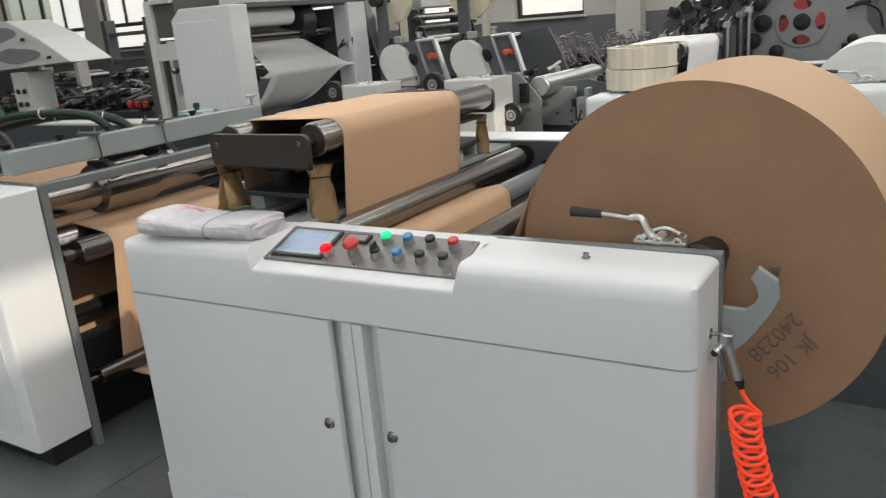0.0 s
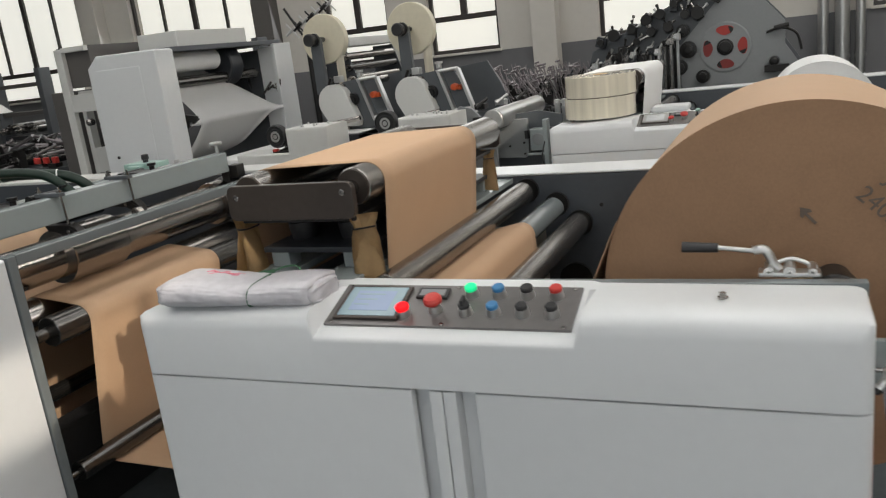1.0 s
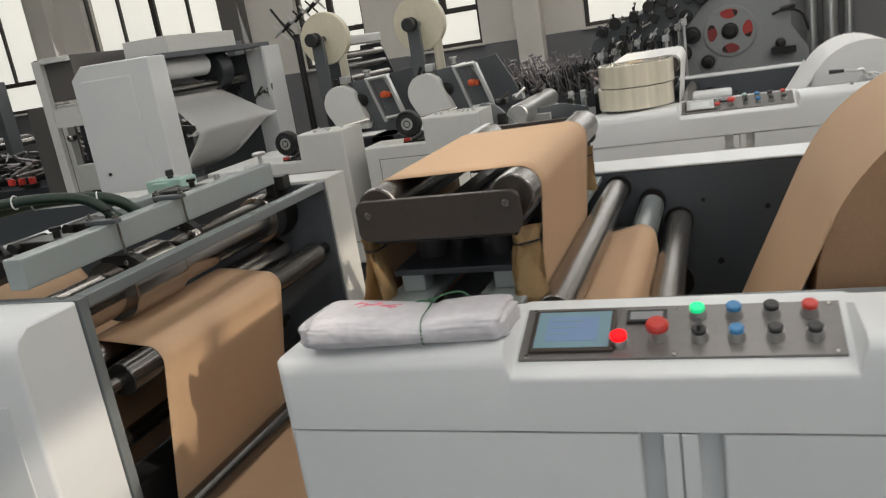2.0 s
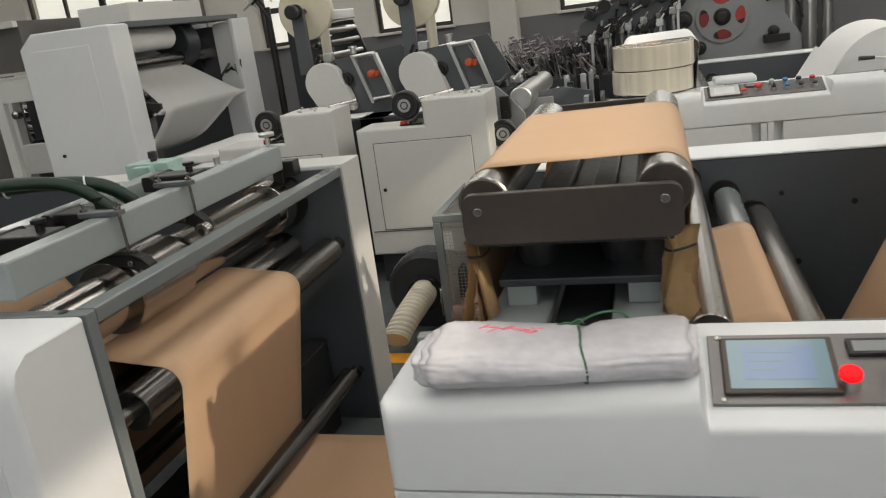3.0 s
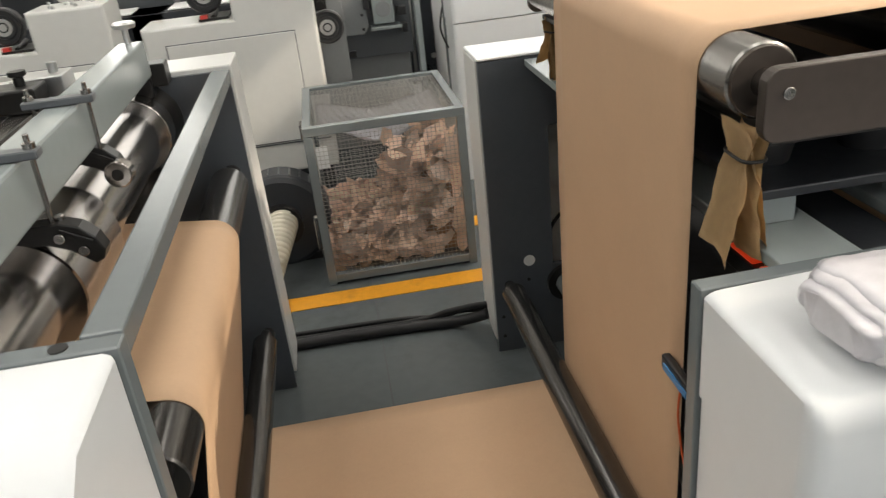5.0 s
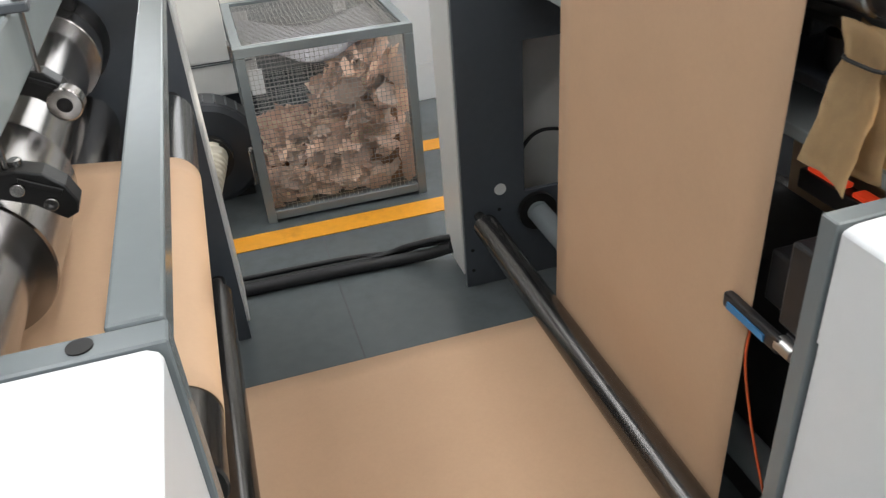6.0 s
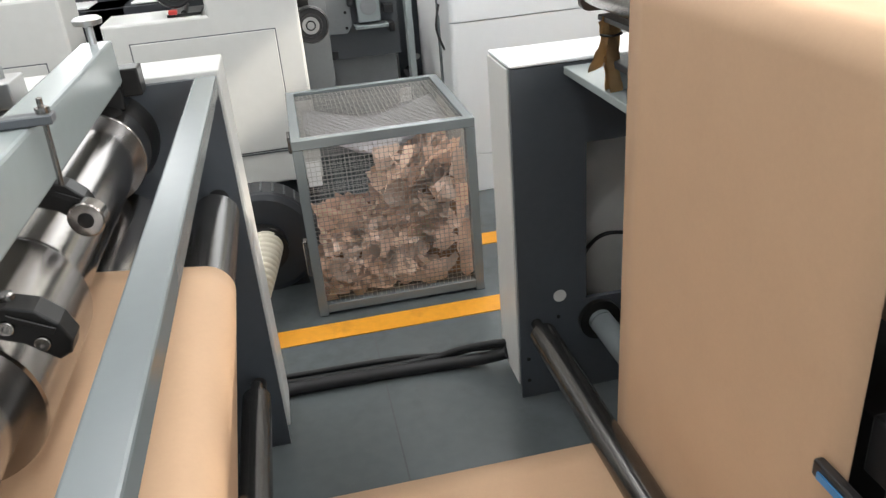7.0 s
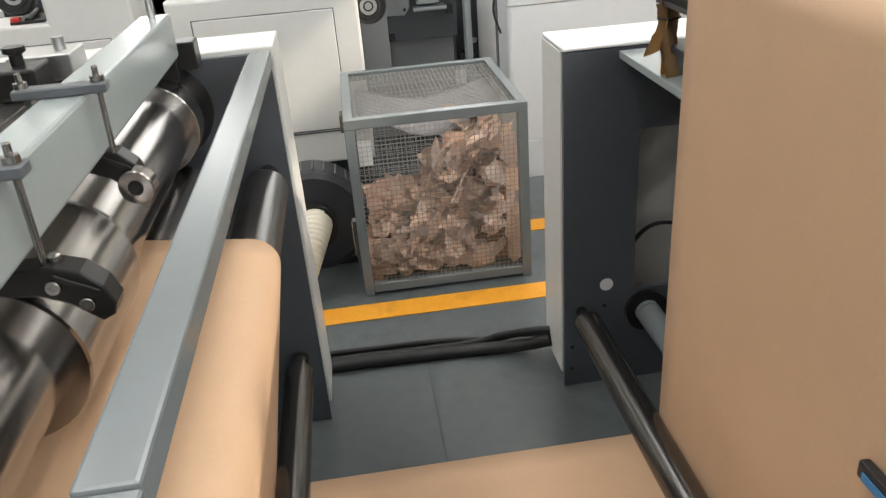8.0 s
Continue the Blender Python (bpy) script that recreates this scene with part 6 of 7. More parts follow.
    tube(bm, (x - 0.16, 5.62, 1.22), (x - 0.06, 5.60, 1.40), 0.012, seg=10)
    tube(bm, (x - 0.12, 5.62, 1.18), (x - 0.04, 5.60, 1.37), 0.008, seg=10)
    part("link_rods", bm, BLACKMETAL, t)


glue_head(-2.83, 1.695, -2.945, "grey film unwind head with a film disc on its arm")
glue_head(-3.50, 1.70, -3.715, "grey film unwind head with a film disc on its arm")


def line_end_unit():
    """The dark unit at the near end of the heads with a silver cylinder."""
    t = thing("cylinder_unit", -2.15, 6.0, 0, "grey machine side with a silver cylinder and hand wheel", "machine")
    bm = prism(BM(), [(-2.42, 0.55), (-1.78, 0.55), (-1.78, 0.98), (-1.95, 1.02), (-2.42, 0.98)], "xz", 5.70, 5.72, 0.002)
    part("side_plate", bm, MIDGREY, t)
    bm = BM()
    box(bm, -2.40, -1.80, 5.76, 7.2, 0.0, 0.80, 0.004)
    part("bed", bm, PRESSGREY, t)
    bm = prism(BM(), [(-2.40, 0.70), (-2.06, 0.69), (-2.03, 0.73), (-2.03, 0.97), (-2.40, 0.97)], "xz", 5.655, 5.698, 0.003)
    part("cover_plate", bm, PRESSGREY, t, "grey cover plate")
    for x, z in ((-2.06, 0.72), (-2.06, 0.80), (-2.17, 0.78)):
        part("cover_bolt", tube(BM(), (x, 5.645, z), (x, 5.656, z), 0.008, seg=10), BLACKMETAL, t)
    part("motor_box", box(BM(), -2.00, -1.88, 5.60, 5.698, 0.745, 0.90, 0.008), BLUEGREY, t, "pale grey motor box")
    part("motor_face", lathe(BM(), (-1.94, 5.597, 0.825), (0, 1, 0), [(0, 0.03), (0, 0.042), (0.004, 0.045)], 24), PRESSGREY, t)
    part("shelf", box(BM(), -2.02, -1.845, 5.58, 5.698, 0.715, 0.733, 0.003), BLUEGREY, t)
    for x, z, w, h in ((-1.835, 0.80, 0.05, 0.045), (-1.825, 0.705, 0.03, 0.05), (-2.03, 0.86, 0.03, 0.06), (-1.86, 0.885, 0.04, 0.03)):
        part("terminal_block", box(BM(), x - w / 2, x + w / 2, 5.62, 5.698, z - h / 2, z + h / 2, 0.004), PLASTIC, t)
    bm = BM()
    box(bm, -2.26, -2.12, 5.68, 5.698, 0.56, 0.60, 0.002, 1)
    part("slot", bm, PLASTIC, t)
    hub_wheel("hand_wheel", t, -2.262, 5.10, 0.85, 0.082, "black hand wheel with pale rings")
    bm = BM()
    tube(bm, (-2.262, 5.12, 0.85), (-2.262, 5.70, 0.85), 0.016, seg=12)
    part("wheel_shaft", bm, STEEL, t)
    bm = BM()
    lathe(bm, (-2.195, 5.40, 1.005), (0, 1, -0.01), [(0, 0.02), (0.0, 0.066), (0.006, 0.072), (0.012, 0.072), (0.012, 0.066), (0.03, 0.066), (0.03, 0.072), (1.09, 0.072), (1.1, 0.066), (1.14, 0.03)], 36)
    part("silver_cylinder", bm, ALU, t, "large silver cylinder")
    bm = prism(BM(), [(-2.50, 0.42), (-2.17, 0.42), (-2.17, 0.92), (-2.23, 1.00), (-2.33, 1.10), (-2.42, 1.12), (-2.50, 1.02)], "xz", 5.36, 5.385, 0.003)
    part("bearing_plate", bm, PRESSGREY, t, "grey bearing plate of the silver cylinder")
    bm = BM()
    box(bm, -2.31, -2.25, 5.31, 5.358, 0.90, 1.04, 0.006)
    tube(bm, (-2.28, 5.30, 0.93), (-2.28, 5.358, 0.93), 0.02, seg=14)
    part("bearing_block", bm, BLACKMETAL, t)
    for k, (x, z) in enumerate(((-2.35, 1.09), (-2.30, 1.085), (-2.24, 1.075))):
        bm = tube(BM(), (x, 5.50 + 0.3 * k, z), (x + 0.05, 5.62 + 0.3 * k, z + 0.05), 0.012, seg=10)
        box(bm, x - 0.03, x + 0.05, 5.55 + 0.3 * k, 5.63 + 0.3 * k, z - 0.02, z + 0.02, 0.004)
        part("setting_block", bm, ALU if k % 2 else BLACKMETAL, t)
    bm = BM()
    box(bm, -1.80, -1.77, 5.25, 5.33, 0.0, 1.0, 0.004)
    part("post", bm, BLUEGREY, t)
    bm = pipe(BM(), curve_points([(-1.70, 4.94, 0.90), (-1.72, 4.93, 0.80), (-1.69, 4.93, 0.70)], 6), 0.005, 6)
    part("lead", bm, RUBBER, t)
    for k in range(7):
        x, y = -2.02 + 0.075 * (k % 4), 5.78 + 0.17 * k
        bm = BM()
        box(bm, x - 0.02, x + 0.02, y, y + 0.04, 0.80, 0.99 + 0.03 * (k % 3), 0.004)
        tube(bm, (x, y - 0.04, 0.99), (x, y + 0.12, 0.99), 0.014, seg=12)
        part("clamp", bm, BLACKMETAL if k % 2 else ALU, t)


line_end_unit()


def forming_table():
    """The long table behind, bristling with chromed pins and clips."""
    t = thing("forming_table", -2.1, 8.0, 0, "long dark machine table crowded with chromed pins and clips", "machine")
    bm = BM()
    box(bm, -3.6, -1.2, 7.3, 8.6, 0.0, 0.92, 0.005)
    part("bed", bm, DARKGREY, t)
    rng = random.Random(11)
    bm, bd = BM(), BM()
    for k in range(330):
        x, y = rng.uniform(-3.5, -1.75), rng.uniform(7.25, 8.55)
        h = rng.uniform(0.12, 0.34)
        lx, ly = rng.uniform(-0.20, -0.02), rng.uniform(-0.05, 0.05)
        tube(bm, (x, y, 0.92), (x + lx, y + ly, 0.92 + h), 0.0052, seg=6)
        if k % 3 == 0:
            tube(bm, (x + lx - 0.02, y + ly, 0.915 + h), (x + lx + 0.03, y + ly, 0.925 + h), 0.010, seg=8)
        if k % 5 == 0:
            box(bd, x - 0.022, x + 0.022, y - 0.022, y + 0.022, 0.92, 0.92 + h * 0.5)
    tagged(part("pin_field", bm, DULLSTEEL, t, "chromed pins"), kind="stuff")
    tagged(part("clip_field", bd, BLACKMETAL, t), kind="stuff")
    for k in range(46):
        x = -2.45 + 0.028 * k + rng.uniform(-0.02, 0.02)
        y = 7.40 + 0.14 * (k % 4)
        z = 1.02 + 0.0075 * k + rng.uniform(-0.05, 0.06)
        bm = BM()
        box(bm, x - 0.012, x + 0.012, y - 0.012, y + 0.012, 0.92, z, 0.003, 1)
        box(bm, x - 0.032, x + 0.026, y - 0.03, y + 0.03, z - 0.045, z + 0.012, 0.005, 1)
        tube(bm, (x - 0.02, y - 0.06, z - 0.02), (x - 0.02, y + 0.05, z - 0.02), 0.015, seg=10)
        tube(bm, (x, y - 0.03, z), (x + 0.035, y - 0.03, z + 0.05), 0.007, seg=8)
        part("ink_head", bm, (ALU, BLACKMETAL, DARKGREY, BLACKMETAL, STEEL)[k % 5], t, "small chromed and black head")


forming_table()


def press_frame():
    """The big grey side frame with the red-spoked cylinder end and a chain of rollers."""
    t = thing("printing_press", -0.85, 8.0, 0, "grey press side frame with red oval openings round a hub", "machine")
    cx, cz, y = -0.825, 1.24, 7.90
    out = [(-1.25, 0.0), (-0.16, 0.0), (-0.20, 1.02), (-0.33, 1.22), (-0.33, 1.42), (-0.52, 1.64), (-0.98, 1.66), (-1.30, 1.45), (-1.95, 1.20), (-2.05, 0.95), (-1.25, 0.90)]
    bm = prism(BM(), out, "xz", y, y + 0.03, 0.003)
    part("side_frame", bm, PRESSGREY, t, "grey side frame plate")
    bm = lathe(BM(), (cx, y - 0.012, cz), (0, 1, 0), [(0, 0.21), (0.004, 0.222), (0.011, 0.222)], 56)
    part("end_disc", bm, PRESSGREY, t)
    for k in range(4):
        a = math.pi / 2 * k
        bm = BM()
        pts = []
        for j in range(20):
            b = 2 * math.pi * j / 20
            u, v = 0.146 + 0.042 * math.cos(b), (0.072 + 0.018 * math.cos(b)) * math.sin(b)
            pts.append((cx + u * math.cos(a) - v * math.sin(a), cz + u * math.sin(a) + v * math.cos(a)))
        prism(bm, pts, "xz", y - 0.016, y - 0.0125)
        # left and bottom ovals take the shaded red, so they look recessed
        part("red_web", bm, SHADERED if k in (2, 3) else PRESSRED, t, "red painted oval between the spokes")
        # flat black crescent painted as the shade inside the oval
        bm = BM()
        pts2 = [(cx + (p[0] - cx) * 0.97, cz + (p[1] - cz) * 0.97) for p in pts[13:20]]
        prism(bm, pts2, "xz", y - 0.0175, y - 0.0162)
        part("recess_shade", bm, BLACKMETAL, t)
    bm = lathe(BM(), (cx, y - 0.04, cz), (0, 1, 0), [(0, 0.03), (0.004, 0.05), (0.02, 0.055), (0.022, 0.072), (0.028, 0.072)], 32)
    part("hub", bm, BLACKMETAL, t)
    bm = prism(BM(), [(-2.10, 1.05), (-1.20, 1.30), (-0.88, 1.66), (-0.95, 1.84), (-1.15, 1.72), (-2.02, 1.32)], "xz", y - 0.001, y + 0.06, 0.003)
    part("inker_frame", bm, MIDGREY, t, "grey inclined inker frame")
    rng = random.Random(4)
    for k in range(17):
        u = k / 16
        x, z = -1.98 + 1.08 * u + rng.uniform(-0.02, 0.02), 1.27 + 0.44 * u + (0.07 if k % 2 else -0.06) + rng.uniform(-0.03, 0.03)
        r = rng.uniform(0.030, 0.060)
        bm = lathe(BM(), (x, y - 0.14, z), (0, 1, 0), [(0.03, r * 0.35), (0.03, r * 0.95), (0.034, r), (0.08, r), (0.08, r * 0.5), (0.14, r * 0.5)], 20)
        part("ink_roller_end", bm, BLACKMETAL, t, "black roller end")
        if k % 3:
            bm = BM()
            w, h = rng.uniform(0.035, 0.06), rng.uniform(0.035, 0.07)
            turn = Matrix.Translation((x, y - 0.04, z)) @ Matrix.Rotation(rng.uniform(-0.6, 0.6), 4, "Y")
            box(bm, -w, w, -0.035, 0.036, -h, h, 0.006)
            bmesh.ops.transform(bm, matrix=turn, verts=bm.verts)
            part("roller_bracket", bm, DARKGREY if k % 2 else BLACKMETAL, t)
        for n in range(rng.randint(1, 3)):
            a, far = rng.uniform(0.2, 2.4), rng.uniform(0.06, 0.12)
            bm = tube(BM(), (x, y - 0.07, z), (x + far * math.cos(a), y - 0.07, z + far * math.sin(a)), rng.uniform(0.006, 0.011), seg=8)
            lathe(bm, (x + far * math.cos(a), y - 0.07, z + far * math.sin(a)), (math.cos(a), 0, math.sin(a)), [(-0.012, 0.014), (0.012, 0.014)], 10)
            part("adjuster", bm, (ALU, BLACKMETAL, STEEL)[(k + n) % 3], t)
    for x, z, r in ((-1.22, 1.10, 0.07), (-1.14, 1.25, 0.075), (-1.18, 1.42, 0.06), (-1.28, 0.98, 0.06), (-1.02, 1.00, 0.06)):
        bm = lathe(BM(), (x, y - 0.07, z), (0, 1, 0), [(0, r * 0.3), (0.004, r * 0.6), (0.02, r * 0.62), (0.022, r), (0.066, r)], 26)
        part("gear", bm, BLACKMETAL, t)
    bm = BM()
    tube(bm, (-0.42, y - 0.06, 1.36), (-0.30, y - 0.06, 1.38), 0.022, seg=12)
    pipe(bm, curve_points([(-0.48, y - 0.05, 1.33), (-0.36, y - 0.07, 1.36), (-0.24, y - 0.05, 1.30), (-0.20, y - 0.05, 1.16)], 6), 0.012, 8)
    lathe(bm, (-0.42, y - 0.02, 1.08), (0, -1, 0), [(0, 0.045), (0.05, 0.04), (0.06, 0.02)], 16)
    box(bm, -0.50, -0.30, y - 0.08, y - 0.002, 0.99, 1.05, 0.004)
    part("lever", bm, BLACKMETAL, t, "black lever and valve")
    bm = prism(BM(), out, "xz", y + 1.4, y + 1.43, 0.003)
    part("side_frame", bm, MIDGREY, t)
    for x, z in ((-0.82, 1.24), (-1.6, 1.1)):
        bm = BM()
        tube(bm, (x, y + 0.04, z), (x, y + 1.39, z), 0.14, seg=28)
        part("cylinder", bm, STEEL, t)


press_frame()


def tower_unit():
    """The tall white unit on the second line, with white paper running out of it."""
    t = thing("white_paper_tower", -4.9, 5.6, 0, "tall white machine unit with white paper running out between its sides", "machine")
    prof = [(-5.23, 0.0), (-4.53, 0.0), (-4.53, 1.755), (-4.55, 1.765), (-5.12, 1.77), (-5.23, 1.68)]
    bm = prism(BM(), prof, "xz", 4.93, 5.13, 0.010)
    part("near_side", bm, WHITE, t, "white near side box")
    bm = BM()
    box(bm, -5.14, -4.70, 4.922, 4.929, 0.25, 1.66, 0.003, 1)
    d = part("door", bm, WHITE, t)
    bm = BM()
    lathe(bm, (-5.09, 4.922, 0.98), (0, -1, 0), [(0, 0.012), (0.008, 0.012), (0.01, 0.006)], 12)
    part("lock", bm, BLACKMETAL, d)
    bm = BM()
    box(bm, -5.45, -4.55, 6.50, 6.53, 0.0, 1.70, 0.003, 1)
    part("far_plate", bm, MIDGREY, t, "grey far side plate")
    bm = BM()
    box(bm, -4.72, -4.545, 6.47, 6.495, 0.0, 1.72, 0.004)
    box(bm, -4.56, -4.52, 6.45, 6.72, 0.0, 1.74, 0.006)
    part("far_post", bm, WHITE, t)
    bm = BM()
    box(bm, -5.30, -4.545, 5.14, 6.60, 1.735, 1.775, 0.005)
    part("top_beam", bm, MIDGREY, t)
    bm = BM()
    box(bm, -5.02, -4.62, 5.30, 6.2, 1.776, 1.90, 0.006)
    part("top_box", bm, CREAM, t, "pale box on top")
    bm = BM()
    box(bm, -5.60, -5.25, 5.0, 6.0, 1.55, 1.87, 0.006)
    part("rear_hood", bm, WARMGREY, t)
    bm = BM()
    box(bm, -5.58, -5.50, 4.955, 4.998, 0.0, 1.86, 0.004)
    box(bm, -5.50, -5.25, 4.955, 4.998, 1.83, 1.87, 0.004)
    box(bm, -5.50, -5.25, 4.955, 4.998, 1.36, 1.50, 0.004)
    part("rear_post", bm, CREAM, t, "cream rear post and rail")
    for x, z, r, m, y1 in ((-4.75, 1.66, 0.085, WHITEPAPER, 5.85), (-4.72, 1.50, 0.045, IDLER, 6.36), (-4.50, 1.175, 0.022, WHITEPAPER, 6.34)):
        roller("paper_roller", t, x, z, 5.20, y1, r, m, 0.015)
    bm = lathe(BM(), (-4.80, 5.93, 1.60), (0, 1, 0), [(0, 0.05), (0, 0.17), (0.01, 0.18), (0.16, 0.18), (0.17, 0.17), (0.17, 0.05)], 36)
    part("drive_drum", bm, DARKGREY, t, "dark grey drive drum")
    bm = prism(BM(), [(-4.68, 1.06), (-4.44, 1.20), (-4.44, 1.235), (-4.66, 1.27), (-4.70, 1.20)], "xz", 5.14, 5.17, 0.004)
    part("roller_arm", bm, BLACKMETAL, t, "black bracket of the paper roller")
    bm = lathe(BM(), (-4.60, 5.12, 1.19), (0, 1, 0), [(0, 0.03), (0.02, 0.04), (0.06, 0.04)], 18)
    part("arm_knob", bm, PLASTIC, t)
    bm = pipe(BM(), curve_points([(-4.95, 6.40, 1.64), (-4.84, 6.42, 1.50), (-4.86, 6.44, 1.30), (-4.95, 6.44, 1.1)], 6), 0.014, 8)
    part("air_line", bm, RUBBER, t)
    bm = prism(BM(), [(-5.2, 1.0), (-4.85, 1.0), (-4.80, 1.30), (-4.88, 1.52), (-5.1, 1.55)], "xz", 6.40, 6.42)
    part("gear_guard", bm, DARKGREY, t)
    # the sheet fans out to the tip roller and narrows again below it
    line = curve_points([(-5.02, 0, 1.62), (-4.88, 0, 1.50), (-4.76, 0, 1.40), (-4.66, 0, 1.30), (-4.585, 0, 1.215), (-4.562, 0, 1.180), (-4.575, 0, 1.145), (-4.66, 0, 1.04), (-4.78, 0, 0.92), (-4.92, 0, 0.86)], 4)
    bm = BM()
    rows = []
    for k, p in enumerate(line):
        u = k / (len(line) - 1)
        far = 5.80 + 0.52 * (1 - abs(u - 0.52) / 0.52)
        rows.append([bm.verts.new((p.x, 5.22 + (far - 5.22) * j / 8, p.z)) for j in range(9)])
    for a, b in zip(rows, rows[1:]):
        for j in range(8):
            bm.faces.new((a[j], a[j + 1], b[j + 1], b[j])).smooth = True
    bmesh.ops.solidify(bm, geom=bm.faces[:], thickness=0.0012)
    solo("white_paper_sheet", bm, WHITEPAPER, "white paper sheet coming out of the tower unit", "paper web")
    bm = BM()
    box(bm, -4.90, -4.20, 5.20, 6.40, 0.0, 0.78, 0.005)
    part("lower_bed", bm, DARKGREY, t)
    bm = BM()
    box(bm, -4.50, -4.08, 5.25, 6.2, 0.80, 0.86, 0.01)
    part("paper_sheet", bm, WHITEPAPER, t, "white paper lying on the bed")
    for k in range(5):
        bm = BM()
        tube(bm, (-4.72 + 0.05 * k, 6.46, 1.30 + 0.03 * k), (-4.62 + 0.02 * k, 6.46, 1.40 - 0.03 * k), 0.010, seg=8)
        part("link", bm, CHROME, t)
    # printing gear above the beam
    for k in range(7):
        bm = BM()
        x, y, z = -4.56 + 0.05 * k, 6.75 + 0.04 * k, 1.80 + 0.035 * k
        tube(bm, (x, y, z), (x + 0.10, y, z + 0.07), 0.018 if k % 2 else 0.012, seg=10)
        tube(bm, (x, y + 0.02, z + 0.10), (x + 0.12, y + 0.02, z - 0.03), 0.009, seg=8)
        part("gear_link", bm, BLACKMETAL if k % 2 else ALU, t)
    bm = BM()
    tube(bm, (-4.58, 6.8, 2.05), (-4.36, 6.8, 1.70), 0.012, seg=8)
    tube(bm, (-4.40, 6.85, 0.0), (-4.40, 6.85, 1.80), 0.03, seg=12)
    part("tool_rod", bm, BLACKMETAL, t)
    return t


tower_unit().location.x -= 0.10


def ink_tower(x, y, label):
    """Dark stacked rollers between plates."""
    t = thing("roller_tower", x, y, 0, label, "machine", "roller towers")
    for yy in (y, y + 1.0):
        bm = prism(BM(), [(x - 0.18, 0.0), (x + 0.20, 0.0), (x + 0.22, 1.1), (x + 0.05, 1.62), (x - 0.18, 1.62)], "xz", yy, yy + 0.02)
        part("side_plate", bm, DARKGREY, t)
    for k in range(6):
        roller("steel_roller", t, x + 0.16 - 0.02 * k, 1.02 + 0.105 * k, y - 0.04, y + 0.96, 0.034, CHROME if k % 2 else IDLER, 0.015)
    bm = BM()
    box(bm, x - 0.12, x + 0.12, y - 0.02, y + 0.9, 1.63, 1.72, 0.01)
    part("top_gear", bm, ALU, t)


ink_tower(-4.22, 6.95, "dark roller tower with stacked steel rollers")
ink_tower(-5.95, 7.4, "dark roller tower with stacked steel rollers")


def side_posts():
    """Farther left: posts, benches and the cream machine with oval windows."""
    t = thing("post_unit", -6.15, 5.5, 0, "grey machine post with an open white frame beside it", "machine")
    bm = BM()
    box(bm, -6.30, -6.04, 5.38, 5.60, 0.0, 1.53, 0.006)
    part("post", bm, WARMGREY, t)
    bm = BM()
    box(bm, -6.02, -5.97, 5.42, 5.50, 0.0, 1.52, 0.004)
    box(bm, -5.72, -5.66, 5.42, 5.50, 0.0, 1.52, 0.004)
    box(bm, -5.97, -5.72, 5.42, 5.50, 1.42, 1.52, 0.004)
    box(bm, -5.97, -5.72, 5.42, 5.50, 0.80, 1.02, 0.004)
    part("frame", bm, CREAM, t)
    bm = BM()
    box(bm, -5.86, -5.76, 5.44, 5.48, 1.05, 1.40, 0.003)
    part("slide_plate", bm, DARKGREY, t)
    bm = lathe(BM(), (-5.91, 5.41, 1.25), (0, -1, 0), [(0, 0.03), (0.05, 0.03), (0.06, 0.015)], 14)
    part("valve", bm, CHROME, t)
    for k, (x0, x1, y0, y1, z, m) in enumerate(((-8.1, -6.35, 5.5, 6.9, 0.98, DARKGREY), (-10.8, -8.3, 6.0, 7.2, 0.92, MIDGREY))):
        b = thing("machine_bed", (x0 + x1) / 2, (y0 + y1) / 2, 0, "low dark machine bed crowded with links and rollers", "machine", "machine beds")
        bm = BM()
        box(bm, x0, x1, y0, y1, 0.0, z - 0.12, 0.006)
        part("bed", bm, m, b)
        rng = random.Random(20 + k)
        bm, bd = BM(), BM()
        for j in range(120):
            x, y = rng.uniform(x0 + 0.05, x1 - 0.05), rng.uniform(y0 + 0.02, y1 - 0.05)
            zz = z - 0.12 + rng.uniform(0.02, 0.22)
            w = Vector((rng.uniform(-0.2, 0.2), rng.uniform(-0.2, 0.2), rng.uniform(-0.04, 0.08)))
            tube(bm if j % 2 else bd, Vector((x, y, zz)) - w, Vector((x, y, zz)) + w, rng.uniform(0.007, 0.022), seg=8)
            if j % 4 == 0:
                box(bd, x - 0.05, x + 0.05, y - 0.04, y + 0.04, z - 0.12, zz)
        tagged(part("link_work", bm, DULLSTEEL, b, "bright links"), kind="stuff")
        tagged(part("block_work", bd, BLACKMETAL, b), kind="stuff")
        for j in range(4):
            roller("bed_roller", b, x0 + 0.2 + 0.36 * j, z - 0.05, y0 + 0.05, y1 - 0.05, 0.05, IDLER, 0.02)
        for j in range(3):
            bm = BM()
            box(bm, x1 - 0.5 + 0.12 * j, x1 - 0.44 + 0.12 * j, y0 - 0.02, y0 + 0.02, z - 0.08, z - 0.02, 0.01)
            part("red_tag", bm, RED, b)
    # cream machine with oval windows
    c = thing("cream_machine", -8.0, 5.3, 0, "cream machine cover with two grey oval windows and a switch column", "machine")
    bm = prism(BM(), [(-9.4, 1.33), (-7.28, 1.40), (-7.75, 1.66), (-8.25, 1.86), (-9.4, 1.88)], "xz", 5.25, 5.75, 0.012)
    part("cover", bm, CREAM, c)
    for x, z, w, h in ((-8.40, 1.735, 0.28, 0.075), (-8.16, 1.50, 0.40, 0.080)):
        pts = [(x + w * math.cos(2 * math.pi * k / 24), z + h * math.sin(2 * math.pi * k / 24) * (1.1 if math.cos(2 * math.pi * k / 24) < 0 else 0.85)) for k in range(24)]
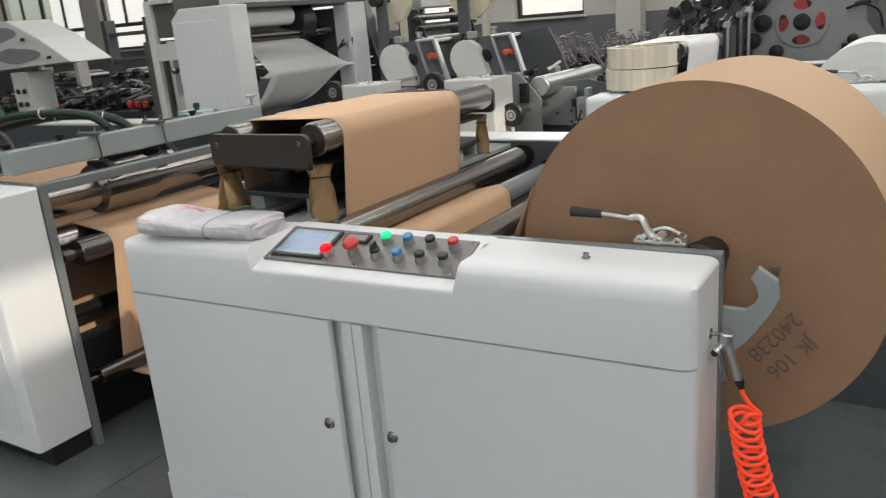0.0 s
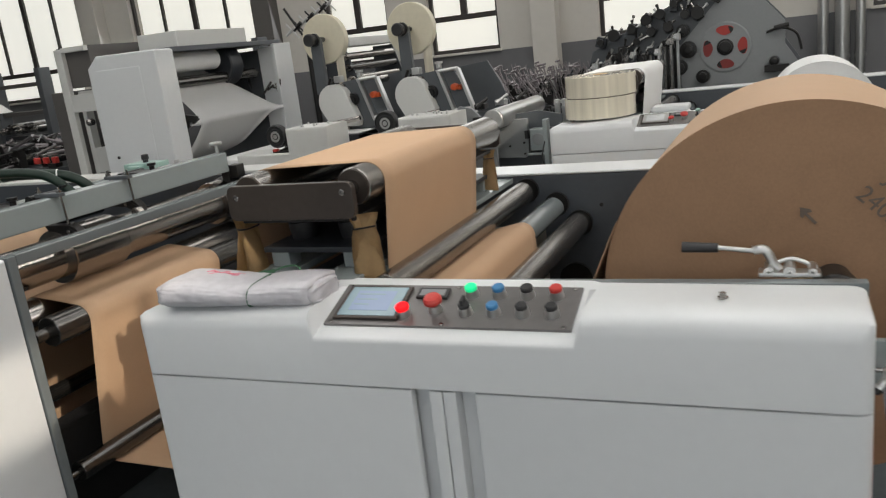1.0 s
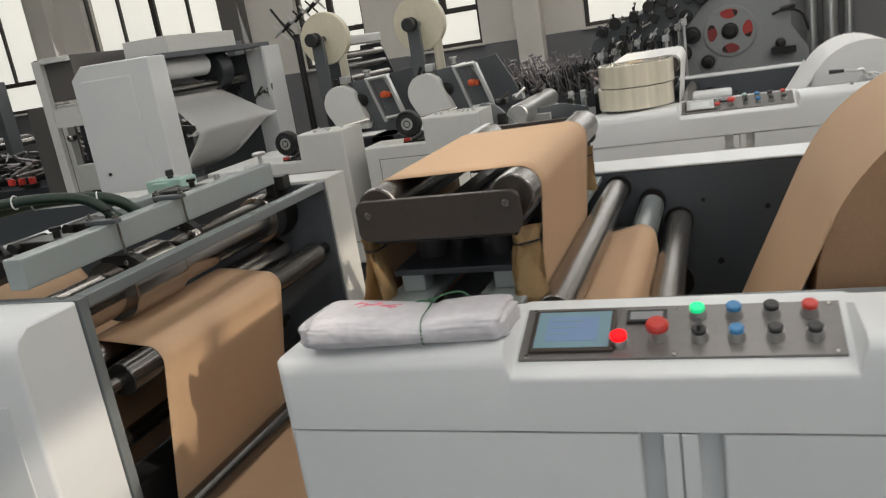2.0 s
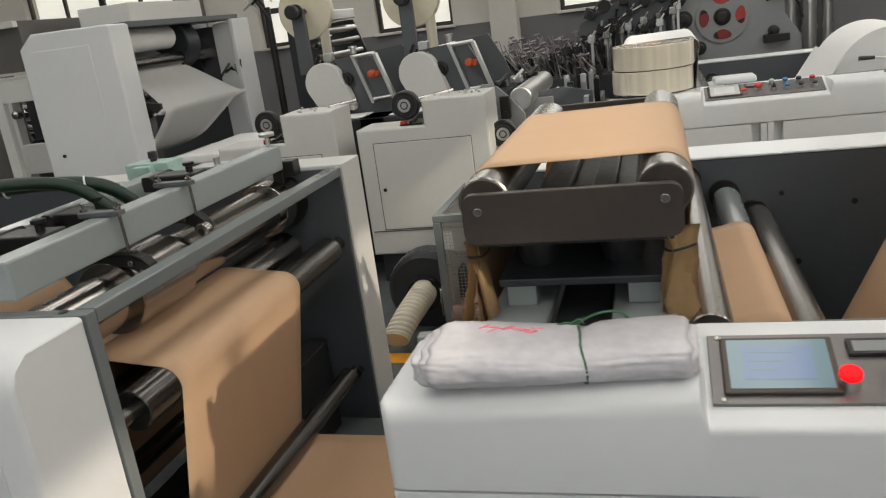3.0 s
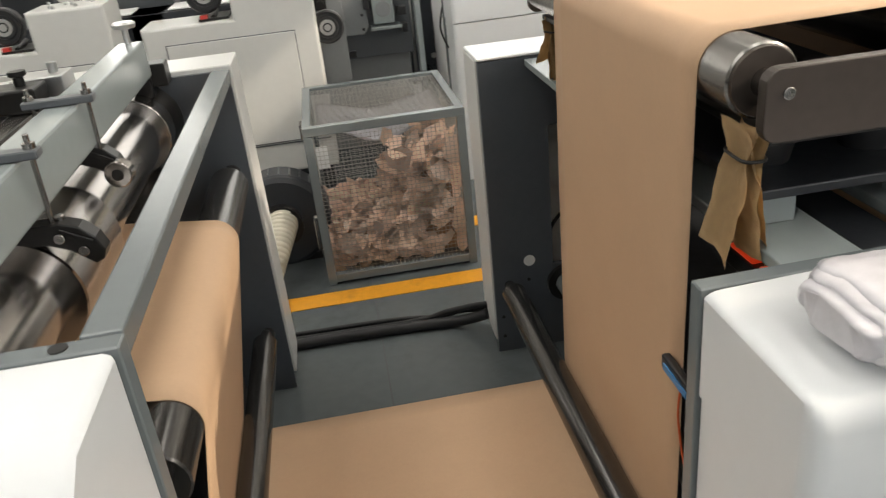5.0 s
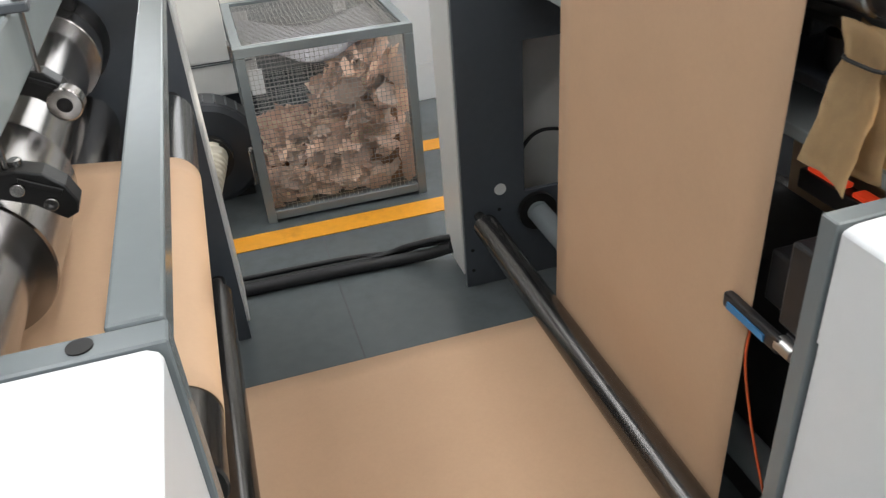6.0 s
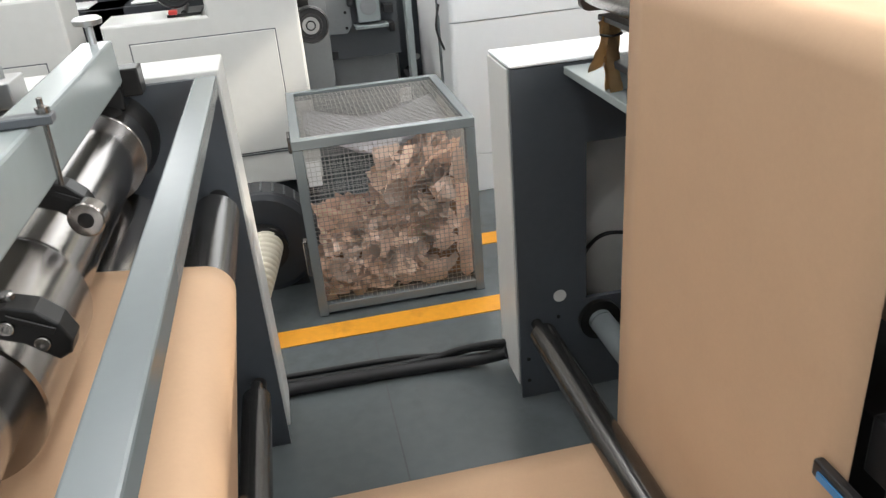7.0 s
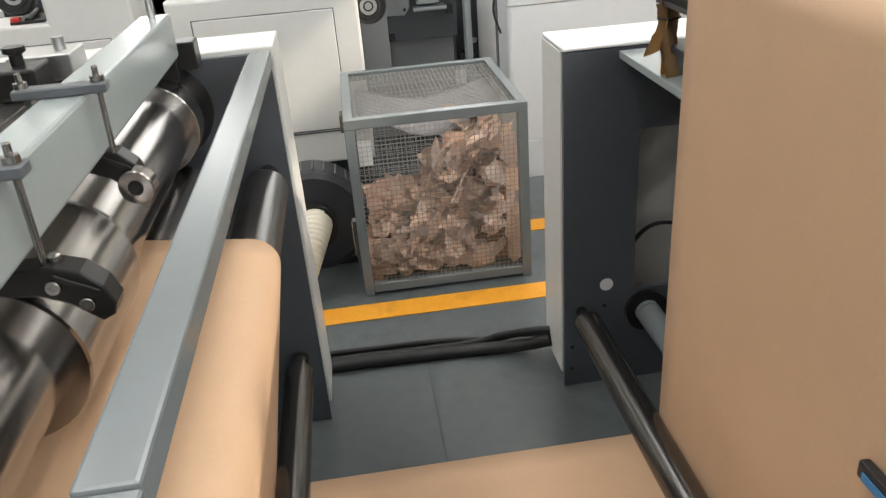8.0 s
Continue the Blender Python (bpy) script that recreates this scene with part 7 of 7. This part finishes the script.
        part("oval_window", prism(BM(), pts, "xz", 5.243, 5.2495), PRESSGREY, c, "grey oval window")
    for x, z in ((-8.02, 1.66), (-7.62, 1.46)):
        part("latch", box(BM(), x - 0.03, x + 0.03, 5.235, 5.2495, z - 0.015, z + 0.015, 0.004), BLACKMETAL, c)
    bm = BM()
    box(bm, -8.48, -8.18, 5.30, 5.60, 0.0, 1.325, 0.01)
    col = part("switch_column", bm, CREAM, c, "cream switch column")
    for k in range(3):
        for j in range(2):
            bm = lathe(BM(), (-8.39 + 0.12 * j, 5.299, 1.12 - 0.14 * k), (0, -1, 0), [(0, 0.028), (0.02, 0.026), (0.024, 0.012)], 12)
            part("switch", bm, PLASTIC, col)
    bm = pipe(BM(), curve_points([(-8.75, 5.1, 1.9), (-8.70, 5.1, 1.5), (-8.6, 5.1, 1.2), (-8.4, 5.1, 0.7), (-8.3, 5.05, 0.02)], 6), 0.03, 8)
    part("green_duct", bm, STRING, c, "dark green cable duct")
    # frames under the far windows
    rng = random.Random(8)
    for k in range(4):
        f = thing("distant_machine", -12.5 + 1.9 * k, 8.6, 0, "distant machine frame of posts and bars", "machine", "distant machine frames")
        x = -12.5 + 1.9 * k
        for dx in (-0.5, 0.5):
            part("post", box(BM(), x + dx - 0.05, x + dx + 0.05, 8.5, 8.7, 0.0, 1.7 + 0.2 * (k % 2), 0.006), MIDGREY if k % 2 else WALL, f)
        for z in (0.9, 1.25, 1.65):
            part("bar", box(BM(), x - 0.45, x + 0.45, 8.55, 8.62, z, z + 0.06, 0.004), WARMGREY if z > 1.2 else DARKGREY, f)
        for j in range(5):
            roller("bar_roller", f, x - 0.35 + 0.17 * j, 1.05 + 0.05 * (j % 2), 8.40, 9.2, 0.05, IDLER if j % 2 else STEEL, 0.02)


side_posts()
box(bm := BM(), -7.02, -6.94, Y1 - 0.06, Y1 - 0.003, 2.62, 2.72, 0.006)
solo("fire_alarm", bm, RED, "small red alarm box on the far wall", "alarm box")


# ---- what moves ----
def motions():
    walk(kraft_roll, [(0.25 * k, pose(*kraft_roll.location, 0, -(86 * 0.25 * k), 0)) for k in range(33)])
    for ob, spin in SPINNING:
        step = 2 / FPS
        n = int(8.0 / step) + 1
        walk(ob, [(k * step, pose(*ob.location, 0, -spin * k * step, 0)) for k in range(n + 1)])
    for ob, x, y, z, rx, rz, ph, w in flying_scraps:
        rows = []
        for k in range(65):
            t = k * 0.125
            a = ph + w * t
            rows.append((t, pose(x + rx * math.cos(a), y + 0.6 * rx * math.sin(a * 0.7), z + rz * 0.6 * math.sin(a * 1.3), 60 * math.sin(a), 50 * math.cos(0.8 * a), math.degrees(a * 0.9))))
        walk(ob, rows)


motions()
